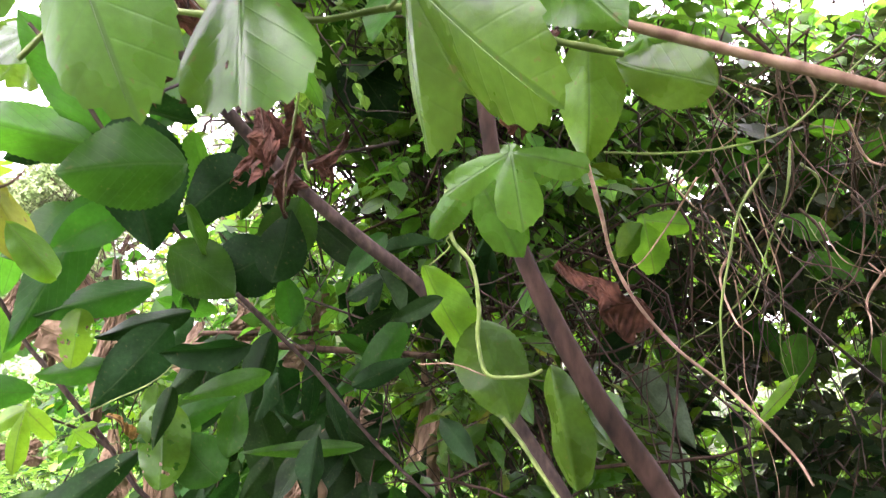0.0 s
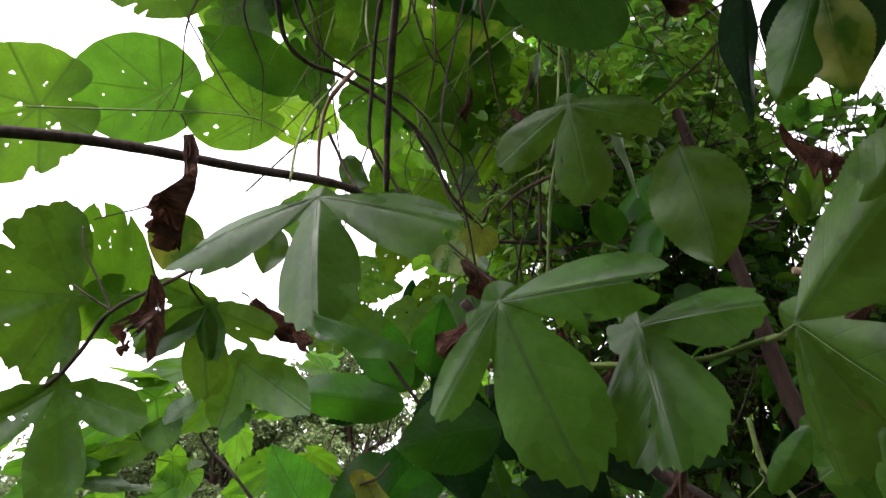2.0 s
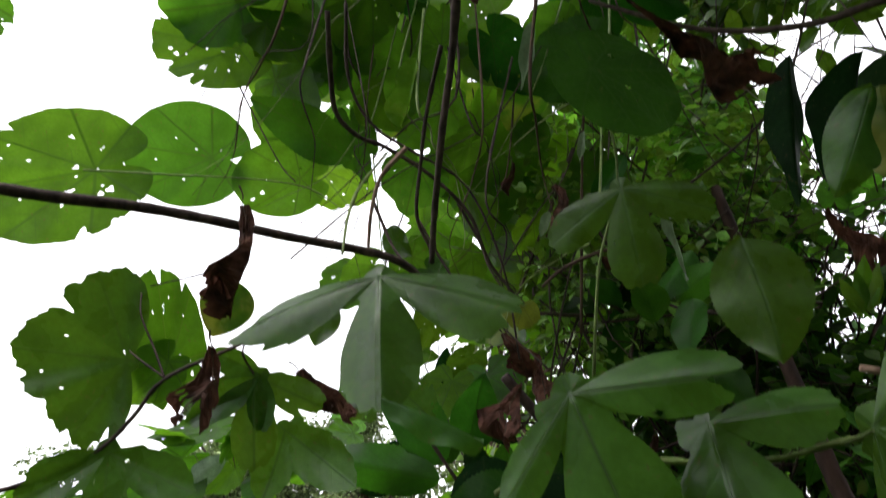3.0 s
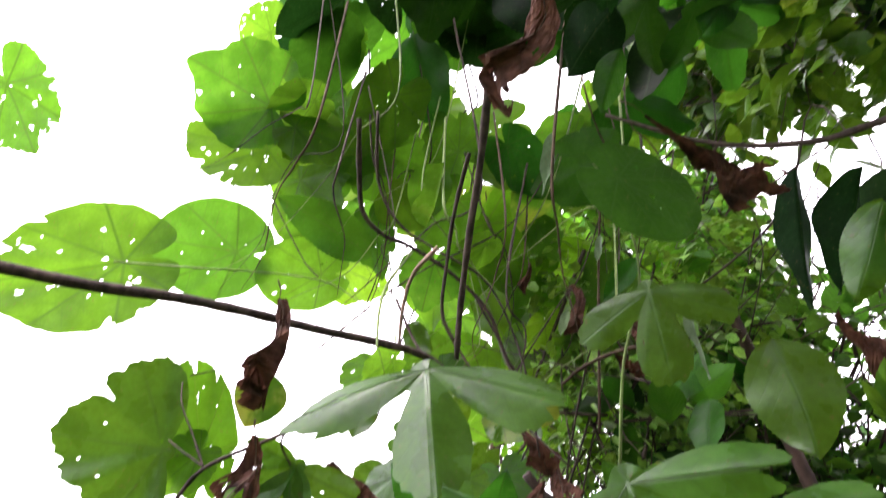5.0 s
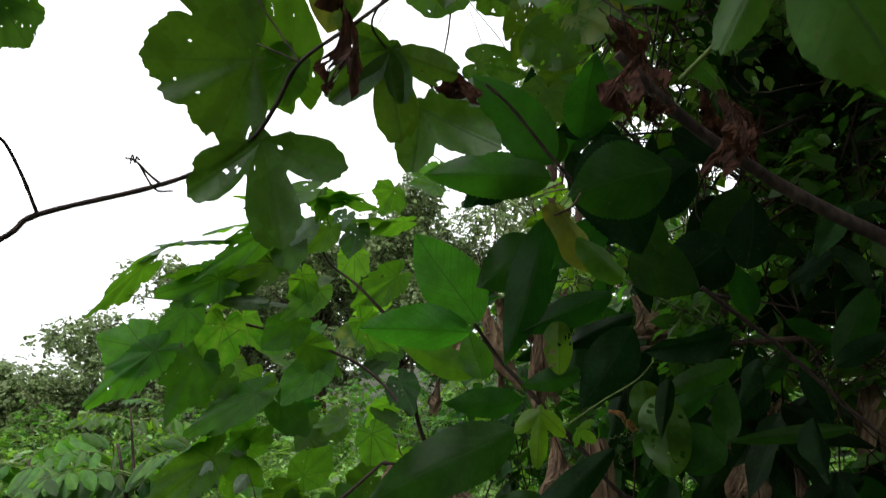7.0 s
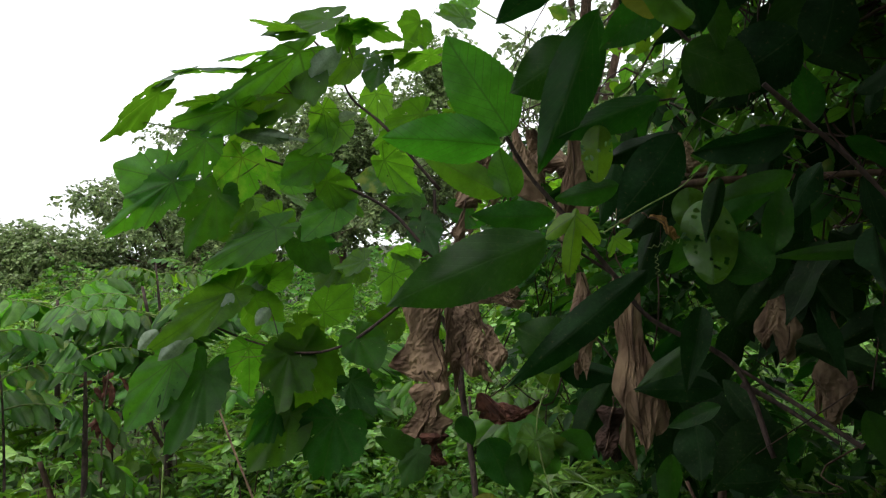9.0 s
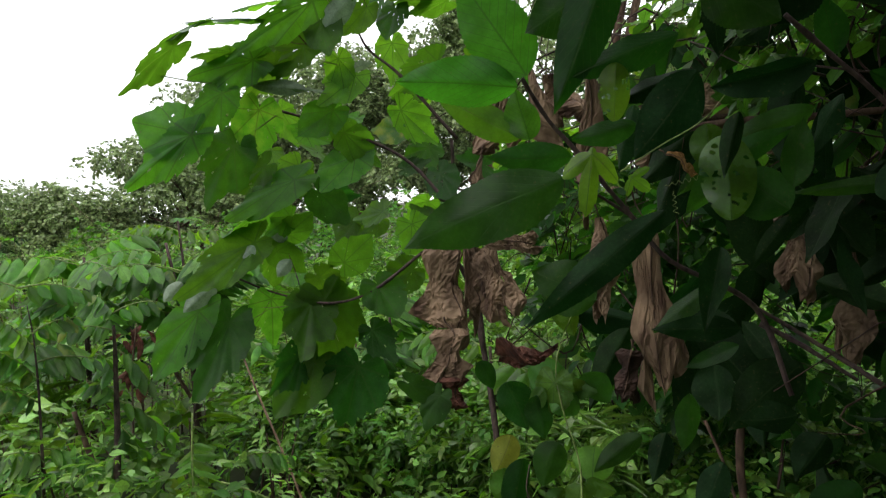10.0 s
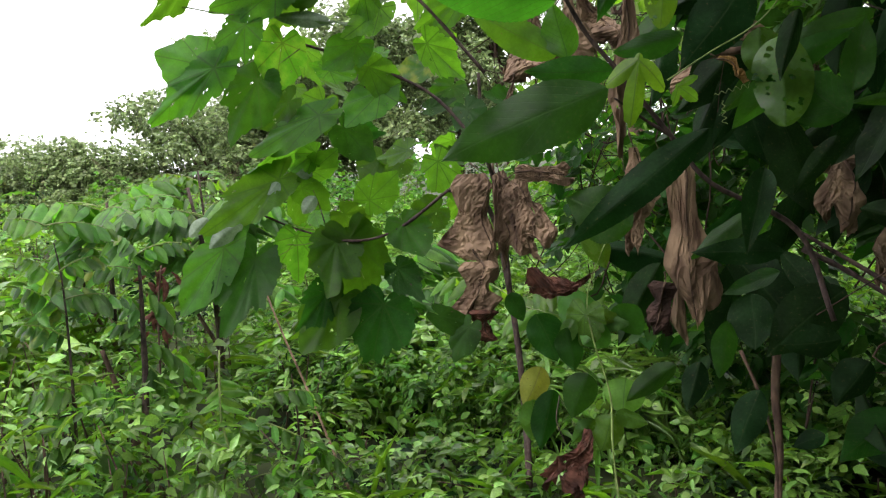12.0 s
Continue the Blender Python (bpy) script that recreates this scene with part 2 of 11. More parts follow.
def strip_leaf(seed, rows=30, cols=10, tip=0.75, base=0.55, fold=0.25, droop=0.15, wave=0.03, teeth=0.02, holes=0, bites=0, twist=0.0):
    """A simple leaf, 1 long and 1 wide, along +y, face +z."""
    rg = np.random.default_rng(seed)
    u = np.linspace(0, 1, rows + 1)
    v = np.linspace(-1, 1, cols + 1)
    U, V = np.meshgrid(u, v, indexing="ij")
    half = strip_outline(U, tip, base) * 0.5
    half = half * (1 + teeth * ((U * rows / 2) % 1 - 0.5) * (np.abs(V) > 0.9)) + 0.004
    ph = rg.uniform(0, 6.28, 4)
    X = V * half
    Z = -fold * np.abs(X) - droop * U ** 2 + wave * (np.sin(U * 13 + ph[0] + V) * np.abs(V) + 0.7 * np.sin(U * 7 + ph[1]) * V)
    X = X + 0.06 * np.sin(U * 3 + ph[2]) * U
    Z = Z + twist * X * U
    Y = U - 0.06 * droop * U
    verts = np.stack([X, Y, Z], -1).reshape(-1, 3)
    uvs = np.stack([U, V * half], -1).reshape(-1, 2)
    keep = np.ones((rows, cols), bool)
    cu, cv = (u[:-1] + u[1:]) / 2, (v[:-1] + v[1:]) / 2
    CU, CV = np.meshgrid(cu, cv, indexing="ij")
    CX = CV * strip_outline(CU, tip, base) * 0.5
    for k in range(holes + bites):
        hu = rg.uniform(0.12, 0.92)
        hx = rg.uniform(-0.42, 0.42) if k < holes else rg.choice((-0.5, 0.5))
        r = rg.uniform(0.012, 0.04) if k < holes else rg.uniform(0.05, 0.13)
        keep &= (CU - hu) ** 2 + ((CX - hx) * 0.7) ** 2 > r ** 2 * (1 + 0.6 * np.sin(CU * 90 + CV * 7))
    faces = []
    c = cols + 1
    for i in range(rows):
        for j in range(cols):
            if keep[i, j]:
                faces.append((i * c + j, i * c + j + 1, (i + 1) * c + j + 1, (i + 1) * c + j))
    return verts, faces, uvs


def lobed_leaf(seed, lobes, rings=16, steps=110, fill=0.3, back=0.12, swell=(0.8, 0.72), ruffle=1.0, fold=0.3, droop=0.25, wave=0.03, teeth=0.018, holes=0, bites=0, cup=0.0, profile=None):
    """A lobed or heart leaf round its stalk's end. lobes: (degrees from +y, length, half width) each; 1 long, face +z."""
    rg = np.random.default_rng(seed)
    th = np.linspace(-math.pi, math.pi, steps, endpoint=False)
    best = np.full(steps, 0.0)
    axis = np.zeros(steps)
    joined = np.zeros(steps)
    t = np.linspace(0.02, 1, 120)
    for deg, ln, hw in lobes:
        f = np.abs((th - radians(deg) + math.pi) % (2 * math.pi) - math.pi)
        h = t ** swell[0] * (1 - t) ** swell[1]
        h = hw * h / h.max()
        ph, rr = np.arctan2(h, t * ln), np.hypot(h, t * ln)
        r = np.where(ph[None, :] >= f[:, None], rr[None, :], 0).max(1)
        axis = np.where(r > best, radians(deg), axis)
        best = np.maximum(best, r)
        joined = joined + r ** 14
    if profile is not None:
        best = profile(th)
        ribs = np.radians(np.array([0, 38, -38, 82, -82, 128, -128], float))
        axis = ribs[np.abs((th[:, None] - ribs[None, :] + math.pi) % (2 * math.pi) - math.pi).argmin(1)]
    else:
        best = joined ** (1 / 14)
    reach = max(abs(d) for d, _, _ in lobes) + 35
    inner = np.where(np.abs(th) < radians(reach), fill, back)
    best = best if profile is not None else np.maximum(best, inner)
    k = np.ones(5) / 5
    best = 0.5 * best + 0.5 * np.convolve(np.concatenate([best[-2:], best, best[:2]]), k, "valid")
    edge = 1 + teeth * (((np.arange(steps) * 0.25) % 1) * 2.4 - 0.9) + ruffle * (0.02 * np.sin(th * 9 + rg.uniform(0, 6)) + 0.012 * np.sin(th * 23 + rg.uniform(0, 6)))
    best = best * edge
    for _ in range(bites):
        c, w = rg.uniform(-2.2, 2.2), rg.uniform(0.02, 0.06)
        best *= 1 - rg.uniform(0.05, 0.2) * np.exp(-np.abs((th - c) / w) ** 6) - 0.06 * np.exp(-((th - c - 1.6 * w) / (0.5 * w)) ** 4)
    s = np.linspace(0, 1, rings + 1)[1:] ** 0.8
    R, T = s[:, None] * best[None, :], np.broadcast_to(th, (rings, steps))
    X, Y = R * np.sin(T), R * np.cos(T)
    f = T - axis[None, :]
    perp, al = R * np.sin(f), R * np.cos(f)
    ph = rg.uniform(0, 6.28, 4)
    Z = -fold * np.sqrt(perp ** 2 + 0.0005) - droop * R ** 2 + cup * R + wave * np.sin(T * 5 + ph[0]) * R + wave * np.sin(T * 11 + ph[1]) * R ** 2
    verts = np.concatenate([np.zeros((1, 3)), np.stack([X, Y, Z], -1).reshape(-1, 3)])
    uvs = np.concatenate([np.zeros((1, 2)), np.stack([al, perp], -1).reshape(-1, 2)])
    spots = [(rg.uniform(-0.45, 0.45), rg.uniform(-0.1, 0.8), 0.006 + 0.026 * rg.uniform(0, 1) ** 5) for _ in range(holes)]
    J = np.arange(steps)
    Q = (J + 1) % steps
    I = np.arange(rings - 1)[:, None]
    CX = (X[:-1] + X[1:] + X[:-1][:, Q] + X[1:][:, Q]) / 4
    CY = (Y[:-1] + Y[1:] + Y[:-1][:, Q] + Y[1:][:, Q]) / 4
    keep = np.ones(CX.shape, bool)
    for a, b, r in spots:
        far = np.hypot(CX - a, CY - b)
        keep &= far > r * (1 + 0.35 * np.sin(np.arctan2(CY - b, CX - a) * 3 + a * 40))
    quads = np.stack([1 + I * steps + J, 1 + I * steps + Q, 1 + (I + 1) * steps + Q, 1 + (I + 1) * steps + J], -1)[keep]
    faces = [(0, 1 + int(q), 1 + int(j)) for j, q in zip(J, Q)] + quads.tolist()
    return verts, faces, uvs


def heart_edge(th):
    a = np.abs(th)
    return (0.55 + 0.29 * np.cos(th) + 0.16 * np.exp(-(th / 0.22) ** 2)) * (1 - 0.8 * np.exp(-((a - math.pi) / 0.32) ** 2)) * (1 + 0.2 * np.exp(-((a - 2.45) / 0.4) ** 2))


def round_edge(th):
    a = np.abs(th)
    return (0.60 + 0.20 * np.cos(th) + 0.07 * np.exp(-(th / 0.2) ** 2)) * (1 - 0.75 * np.exp(-((a - math.pi) / 0.3) ** 2)) * (1 + 0.2 * np.exp(-((a - 2.4) / 0.45) ** 2))


def moon_edge(th):
    """Almost a disc, its stalk a quarter in from the edge."""
    a = np.abs(th)
    return (0.27 * np.cos(th) + np.sqrt(0.53 - 0.0729 * np.sin(th) ** 2)) * (1 - 0.55 * np.exp(-((a - math.pi) / 0.22) ** 2))


def toothed_edge(th):
    a = np.abs(th)
    points = 0.17 * np.exp(-(a / 0.16) ** 2) + 0.07 * np.exp(-((a - 0.78) / 0.15) ** 2) + 0.03 * np.exp(-((a - 1.5) / 0.17) ** 2)
    return (heart_edge(th) * 0.95 + points) / 1.06


TRI = [(0, 1.0, 0.26), (66, 0.84, 0.18), (-66, 0.84, 0.18)]
TRI_WIDE = [(0, 1.0, 0.27), (64, 0.88, 0.22), (-64, 0.88, 0.22)]
DUO = [(8, 1.0, 0.30), (-62, 0.8, 0.22)]
MAKE = {
    "tri": lambda s: lobed_leaf(s, TRI, steps=160, bites=1, fill=0.24),
    "tri_wide": lambda s: lobed_leaf(s, TRI_WIDE, rings=22, steps=180, holes=10, bites=2, fill=0.36, fold=0.12, droop=0.15, swell=(1.0, 0.5)),
    "tri_limp": lambda s: lobed_leaf(s, TRI, steps=140, holes=1, fill=0.26, fold=0.45, droop=0.6),
    "duo": lambda s: lobed_leaf(s, DUO, steps=160, holes=1, bites=1, fill=0.26),
    "heart": lambda s: lobed_leaf(s, TRI, rings=34, steps=190, holes=12, bites=2, fold=0.06, droop=0.1, teeth=0.0, profile=heart_edge),
    "round": lambda s: lobed_leaf(s, TRI, rings=36, steps=200, holes=20, bites=4, fold=0.05, droop=0.1, teeth=0.004, profile=round_edge),
    "moon": lambda s: lobed_leaf(s, TRI, rings=44, steps=220, holes=7, bites=0, ruffle=0.25, fold=0.03, droop=0.06, wave=0.012, teeth=0.0, profile=moon_edge),
    "moth": lambda s: lobed_leaf(s, TRI, rings=46, steps=230, holes=30, bites=5, ruffle=0.5, fold=0.03, droop=0.08, wave=0.02, teeth=0.004, profile=moon_edge),
    "rag": lambda s: lobed_leaf(s, TRI, rings=40, steps=220, holes=22, bites=9, fold=0.06, droop=0.12, wave=0.03, teeth=0.012, profile=round_edge),
    "tri_fat": lambda s: lobed_leaf(s, [(0, 1.0, 0.44), (66, 0.92, 0.36), (-66, 0.95, 0.4)], rings=30, steps=200, fill=0.5, holes=9, bites=6, fold=0.08, droop=0.1, teeth=0.012, swell=(0.9, 0.5)),
    "mallow": lambda s: lobed_leaf(s, TRI, rings=15, steps=120, holes=13, bites=4, fold=0.2, droop=0.16, wave=0.03, teeth=0.035, profile=toothed_edge),
    "oval": lambda s: strip_leaf(s, rows=44, tip=0.92, base=0.62, fold=0.3, teeth=0.09),
    "oval_bitten": lambda s: strip_leaf(s, rows=80, cols=44, tip=0.6, base=0.45, holes=14, bites=2, teeth=0.03),
    "lance": lambda s: strip_leaf(s, rows=44, teeth=0.07, tip=1.08, base=0.72, fold=0.16, droop=0.14),
    "hang": lambda s: strip_leaf(s, tip=1.1, base=0.7, fold=0.45, droop=-0.05, wave=0.04),
    "leaflet": lambda s: strip_leaf(s, rows=7, cols=4, tip=0.9, base=0.55, fold=0.3, droop=0.18, wave=0.0, teeth=0.0),
    "lobe": lambda s: strip_leaf(s, tip=0.5, base=0.6, fold=0.5, droop=0.25, wave=0.05),
}
POOL = {}


def leaf(owner, kind, material, stalk, tip, face, width, name="leaf", label=""):
    """A leaf from its stalk's end to its tip (metres), its upper side towards face, of that width."""
    picks = POOL.setdefault((kind, material.name), [])
    n = leaf.count = leaf.count + 1
    if len(picks) < 5:
        v, f, uv = MAKE[kind](n)
        ob = mesh_object(name, v, f, material, owner, label, uv)
        picks.append(ob.data)
    else:
        ob = new(name, picks[n % 5])
        adopt(ob, owner)
        if label:
            tagged(ob, label)
    a, b = Vector(stalk), Vector(tip)
    y = b - a
    length = y.length
    y.normalize()
    z = Vector(face)
    z = (z - y * z.dot(y)).normalized()
    x = y.cross(z)
    m = Matrix((x * width, y * length, z * (width + length) / 2)).transposed().to_4x4()
    m.translation = a
    ob.matrix_basis = m
    return ob


leaf.count = 0


def lobed(owner, material, stalk, tip, face, lobes, label="", **shape):
    """A vine leaf of its own outline: lobes in degrees, shares of the length and half widths."""
    shape.setdefault("swell", (1.08, 0.62))
    leaf.count += 1
    key = ("lobed", leaf.count)
    MAKE[key] = lambda s: lobed_leaf(s, lobes, **shape)
    POOL[(key, material.name)] = []
    ob = leaf(owner, key, material, stalk, tip, face, (Vector(tip) - Vector(stalk)).length, "leaf", label)
    fold, droop = shape.get("fold", 0.3), shape.get("droop", 0.25)
    for deg, ln, _ in lobes:
        a = radians(deg)
        line = [(math.sin(a) * ln * t, math.cos(a) * ln * t, -fold * 0.022 - droop * (ln * t) ** 2 + 0.003) for t in (0.0, 0.2, 0.4, 0.6, 0.8, 0.95)]
        rib(ob, ob.matrix_basis, line, 0.0004, "vein", VEIN)
    return ob


def spline(points, per=6):
    p = [Vector(q) for q in points]
    if len(p) == 2:
        p = [p[0], p[0].lerp(p[1], 0.5), p[1]]
    p = [p[0] * 2 - p[1], *p, p[-1] * 2 - p[-2]]
    out = []
    for i in range(1, len(p) - 2):
        for k in range(per):
            t = k / per
            a, b, c, d = p[i - 1], p[i], p[i + 1], p[i + 2]
            out.append(0.5 * ((2 * b) + (c - a) * t + (2 * a - 5 * b + 4 * c - d) * t * t + (3 * b - a - 3 * c + d) * t ** 3))
    out.append(p[-2])
    return out


def tube_data(points, r0, r1, sides=7, per=6, rough=0.12, seed=0):
    rg = random.Random(seed)
    line = spline(points, per)
    verts, faces = [], []
    ref = Vector((0.3, 0.2, 1)).normalized()
    n = len(line)
    for i, q in enumerate(line):
        d = (line[min(i + 1, n - 1)] - line[max(i - 1, 0)]).normalized()
        x = d.cross(ref)
        if x.length < 0.1:
            x = d.cross(Vector((1, 0, 0)))
        x.normalize()
        y = d.cross(x)
        r = (r0 + (r1 - r0) * i / (n - 1)) * (1 + rg.uniform(-rough, rough) * (0.4 if r0 > 0.008 else 1)) * (1.18 if i % (per * 3) == 4 and r0 < 0.008 and rough > 0.05 else 1)
        for k in range(sides):
            a = 2 * math.pi * k / sides
            verts.append(q + (x * math.cos(a) + y * math.sin(a)) * r)
    for i in range(n - 1):
        for k in range(sides):
            q = (k + 1) % sides
            faces.append((i * sides + k, i * sides + q, (i + 1) * sides + q, (i + 1) * sides + k))
    faces.append(tuple(range(sides))[::-1])
    faces.append(tuple((n - 1) * sides + k for k in range(sides)))
    return verts, faces


def stem(owner, material, points, r0, r1=None, name="stem", label=""):
    stem.count += 1
    v, f = tube_data(points, r0, r0 * 0.7 if r1 is None else r1, seed=stem.count)
    return mesh_object(name, v, f, material, owner, label)


stem.count = 0


def curl(owner, material, start, end, radius, turns, thick=0.0011, name="tendril"):
    """A coiled tendril round the line from start to end."""
    a, b = Vector(start), Vector(end)
    d = (b - a).normalized()
    x = d.cross(Vector((0.2, 1, 0.1))).normalized()
    y = d.cross(x)
    k = int(turns * 7)
    pts = [a.lerp(b, i / k) + (x * math.cos(i * 0.9) + y * math.sin(i * 0.9)) * radius * (0.4 + 0.6 * i / k) * min(1, i / 4) for i in range(k + 1)]
    v, f = tube_data(pts, thick, thick * 0.6, sides=5, per=2, rough=0.0)
    return mesh_object(name, v, f, material, owner)


def rib(owner, m, line, radius, name="midrib", material=None):
    """A raised rib along a line given in the leaf's own measure."""
    pts = [m @ Vector(q) for q in line]
    v, f = tube_data(pts, radius, radius * 0.35, sides=5, per=2, rough=0.0)
    return mesh_object(name, v, f, material or GREEN_STEM, owner)


def withered(seed, rows=34, cols=30, wrap=1.3, twist=0.4, crush=0.3, ragged=0.2, lobing=0.2, bend=0.1, top=0.12, turn=0.0, holes=5):
    """A dried leaf rolled into a creased, lopsided cone: flat planes between sharp folds, crushed towards its torn end."""
    rg = np.random.default_rng(seed)
    u, v = np.linspace(0, 1, rows + 1), np.linspace(0, 1, cols + 1)
    knots = 7
    k = np.linspace(0, 1, knots)
    k[1:-1] += rg.uniform(-0.05, 0.05, knots - 2)
    angle = (k - 0.5) * 2 * wrap + rg.uniform(-0.25, 0.25, knots) + turn
    radius = 0.5 * (1 + rg.uniform(-0.3, 0.2, knots))
    phase, beat = rg.uniform(0, 6.28, knots), rg.uniform(4, 9, knots)
    end = rg.uniform(-1, 0.5, knots) * ragged
    full = rg.uniform(0.6, 0.8)
    flare = ((0, 0.12, 0.4, full, 0.93, 1), (top, top * 1.5, 0.55, 1.0, 0.9, 0.55))
    px, py, pz = np.zeros((rows + 1, knots)), np.zeros((rows + 1, knots)), np.zeros((rows + 1, knots))
    sway = rg.uniform(0, 6.28, 3)
    for i, a in enumerate(u):
        w = np.interp(a, flare[0], flare[1])
        low = min(max((a - 0.3) / 0.5, 0), 1)
        fold = np.abs((a * beat * 0.7 + phase) % 2 - 1) - 0.5
        r = radius * w * (1 + lobing * np.sin(a * beat + phase) * (0.3 + low) + crush * fold * low)
        th = angle + twist * a + 0.15 * np.sin(a * 4 + phase)
        px[i] = r * np.sin(th) + bend * (math.sin(a * 3.3 + sway[1]) - math.sin(sway[1]))
        pz[i] = r * np.cos(th) * 0.6 + bend * (math.sin(a * 4 + sway[2]) - math.sin(sway[2]))
        py[i] = a + end * max(0.0, a - 0.3) / 0.7 + 0.12 * crush * fold * low
    X, Y, Z = [np.stack([np.interp(v, k, q[i]) for i in range(rows + 1)]) for q in (px, py, pz)]
    jag = np.clip((u - 0.5) / 0.5, 0, 1)[:, None]
    for q, amp in ((7, 0.014), (15, 0.012), (31, 0.008)):
        c = rg.uniform(0, 6.28, 4)
        Z = Z + amp * np.sin(u[:, None] * q * 0.8 + c[0] + 2 * np.sin(v[None] * q + c[1]))
        X = X + amp * np.sin(u[:, None] * q + c[2] + 2 * np.sin(v[None] * q * 0.7 + c[3]))
    Y[-1] += rg.uniform(-0.08, 0.03, cols + 1)
    Z = Z + rg.normal(size=Z.shape) * 0.011 * (1 + jag)
    verts = np.stack([X, Y, Z], -1).reshape(-1, 3)
    gaps = [(rg.uniform(0.4, 1.0), rg.uniform(0, 1), rg.uniform(0.02, 0.05)) for _ in range(holes)]
    gaps += [(rg.uniform(0.75, 1.05), rg.uniform(0, 1), rg.uniform(0.04, 0.1)) for _ in range(holes // 2)]
    c = cols + 1
    faces = []
    for i in range(rows):
        for j in range(cols):
            cu, cv = (i + 0.5) / rows, (j + 0.5) / cols
            if any((cu - a) ** 2 + (cv - b) ** 2 < q * q for a, b, q in gaps):
                continue
            faces.append((i * c + j, i * c + j + 1, (i + 1) * c + j + 1, (i + 1) * c + j))
    return verts, faces, verts.reshape(rows + 1, cols + 1, 3)[:, cols // 2]


def hang(ob, stalk, tip, width, face, line, thick):
    """Sets a unit leaf between its stalk's foot and its tip and gives it a midrib and a stalk."""
    a, b = Vector(stalk), Vector(tip)
    y = b - a
    length = y.length
    y.normalize()
    z = Vector(face)
    z = (z - y * z.dot(y)).normalized()
    m = Matrix((y.cross(z) * width, y * length, z * width)).transposed().to_4x4()
    m.translation = a
    ob.matrix_basis = m
    rib(ob, m, line[:: max(1, len(line) // 9)], thick, "midrib", BARK)
    rib(ob, m, [(0.08, -0.2, 0.05), (0.03, -0.1, 0.02), tuple(line[0])], thick, "stalk", BARK)
    return ob


def dry_leaf(stalk, tip, width, face, seed, curlin=1.0, material=None, label=""):
    """A withered, curled brown leaf hanging from its stalk."""
    verts, faces, line = withered(seed, 36, 28, 1.15 * curlin, 1.3, 0.5, 0.4, 0.45, 0.22, 0.2, seed * 0.7 % 2 - 1, 8)
    ob = mesh_object("dry_leaf", verts, faces, material or DRY_LEAF, smooth=False)
    hang(ob, stalk, tip, width, face, line, 0.0014)
    return tagged(ob, label, "dry leaf", "withered leaves caught in the vines")


def dead_leaf(stalk, tip, width, face, seed, folds=2.5, label="", top=0.16, bend=0.1, material=None):
    """A large dead leaf hanging limp, rolled to a cone or half open."""
    verts, faces, line = withered(seed, 34, 30, 0.6 + 0.55 * folds, 0.5, 0.5, 0.25, 0.15, bend, top, seed * 1.7 % 2.4 - 1.2, 1)
    ob = mesh_object("dead_leaf", verts, faces, material or DEAD_LEAF, smooth=False)
    hang(ob, stalk, tip, width, face, line, 0.003)
    return tagged(ob, label, "dead leaf", "dead leaves hanging in the shrub")


LEAF8 = (np.array([(0, 0, 0), (-0.36, 0.3, 0.05), (0, 0.32, -0.02), (0.36, 0.3, 0.05), (-0.4, 0.6, 0.02), (0, 0.65, -0.06), (0.4, 0.6, 0.02), (0, 1, -0.16)], float),
         [(0, 2, 1), (0, 3, 2), (1, 2, 5, 4), (2, 3, 6, 5), (4, 5, 7), (5, 6, 7)])


LEAF11 = (np.array([(0, 0, 0), (-0.30, 0.16, 0.05), (0, 0.18, 0), (0.30, 0.16, 0.05), (-0.46, 0.42, 0.05), (0, 0.44, -0.03), (0.46, 0.42, 0.05), (-0.28, 0.72, 0), (0, 0.74, -0.08), (0.28, 0.72, 0), (0, 1, -0.18)], float),
          [(0, 2, 1), (0, 3, 2), (1, 2, 5, 4), (2, 3, 6, 5), (4, 5, 8, 7), (5, 6, 9, 8), (7, 8, 10), (8, 9, 10)])


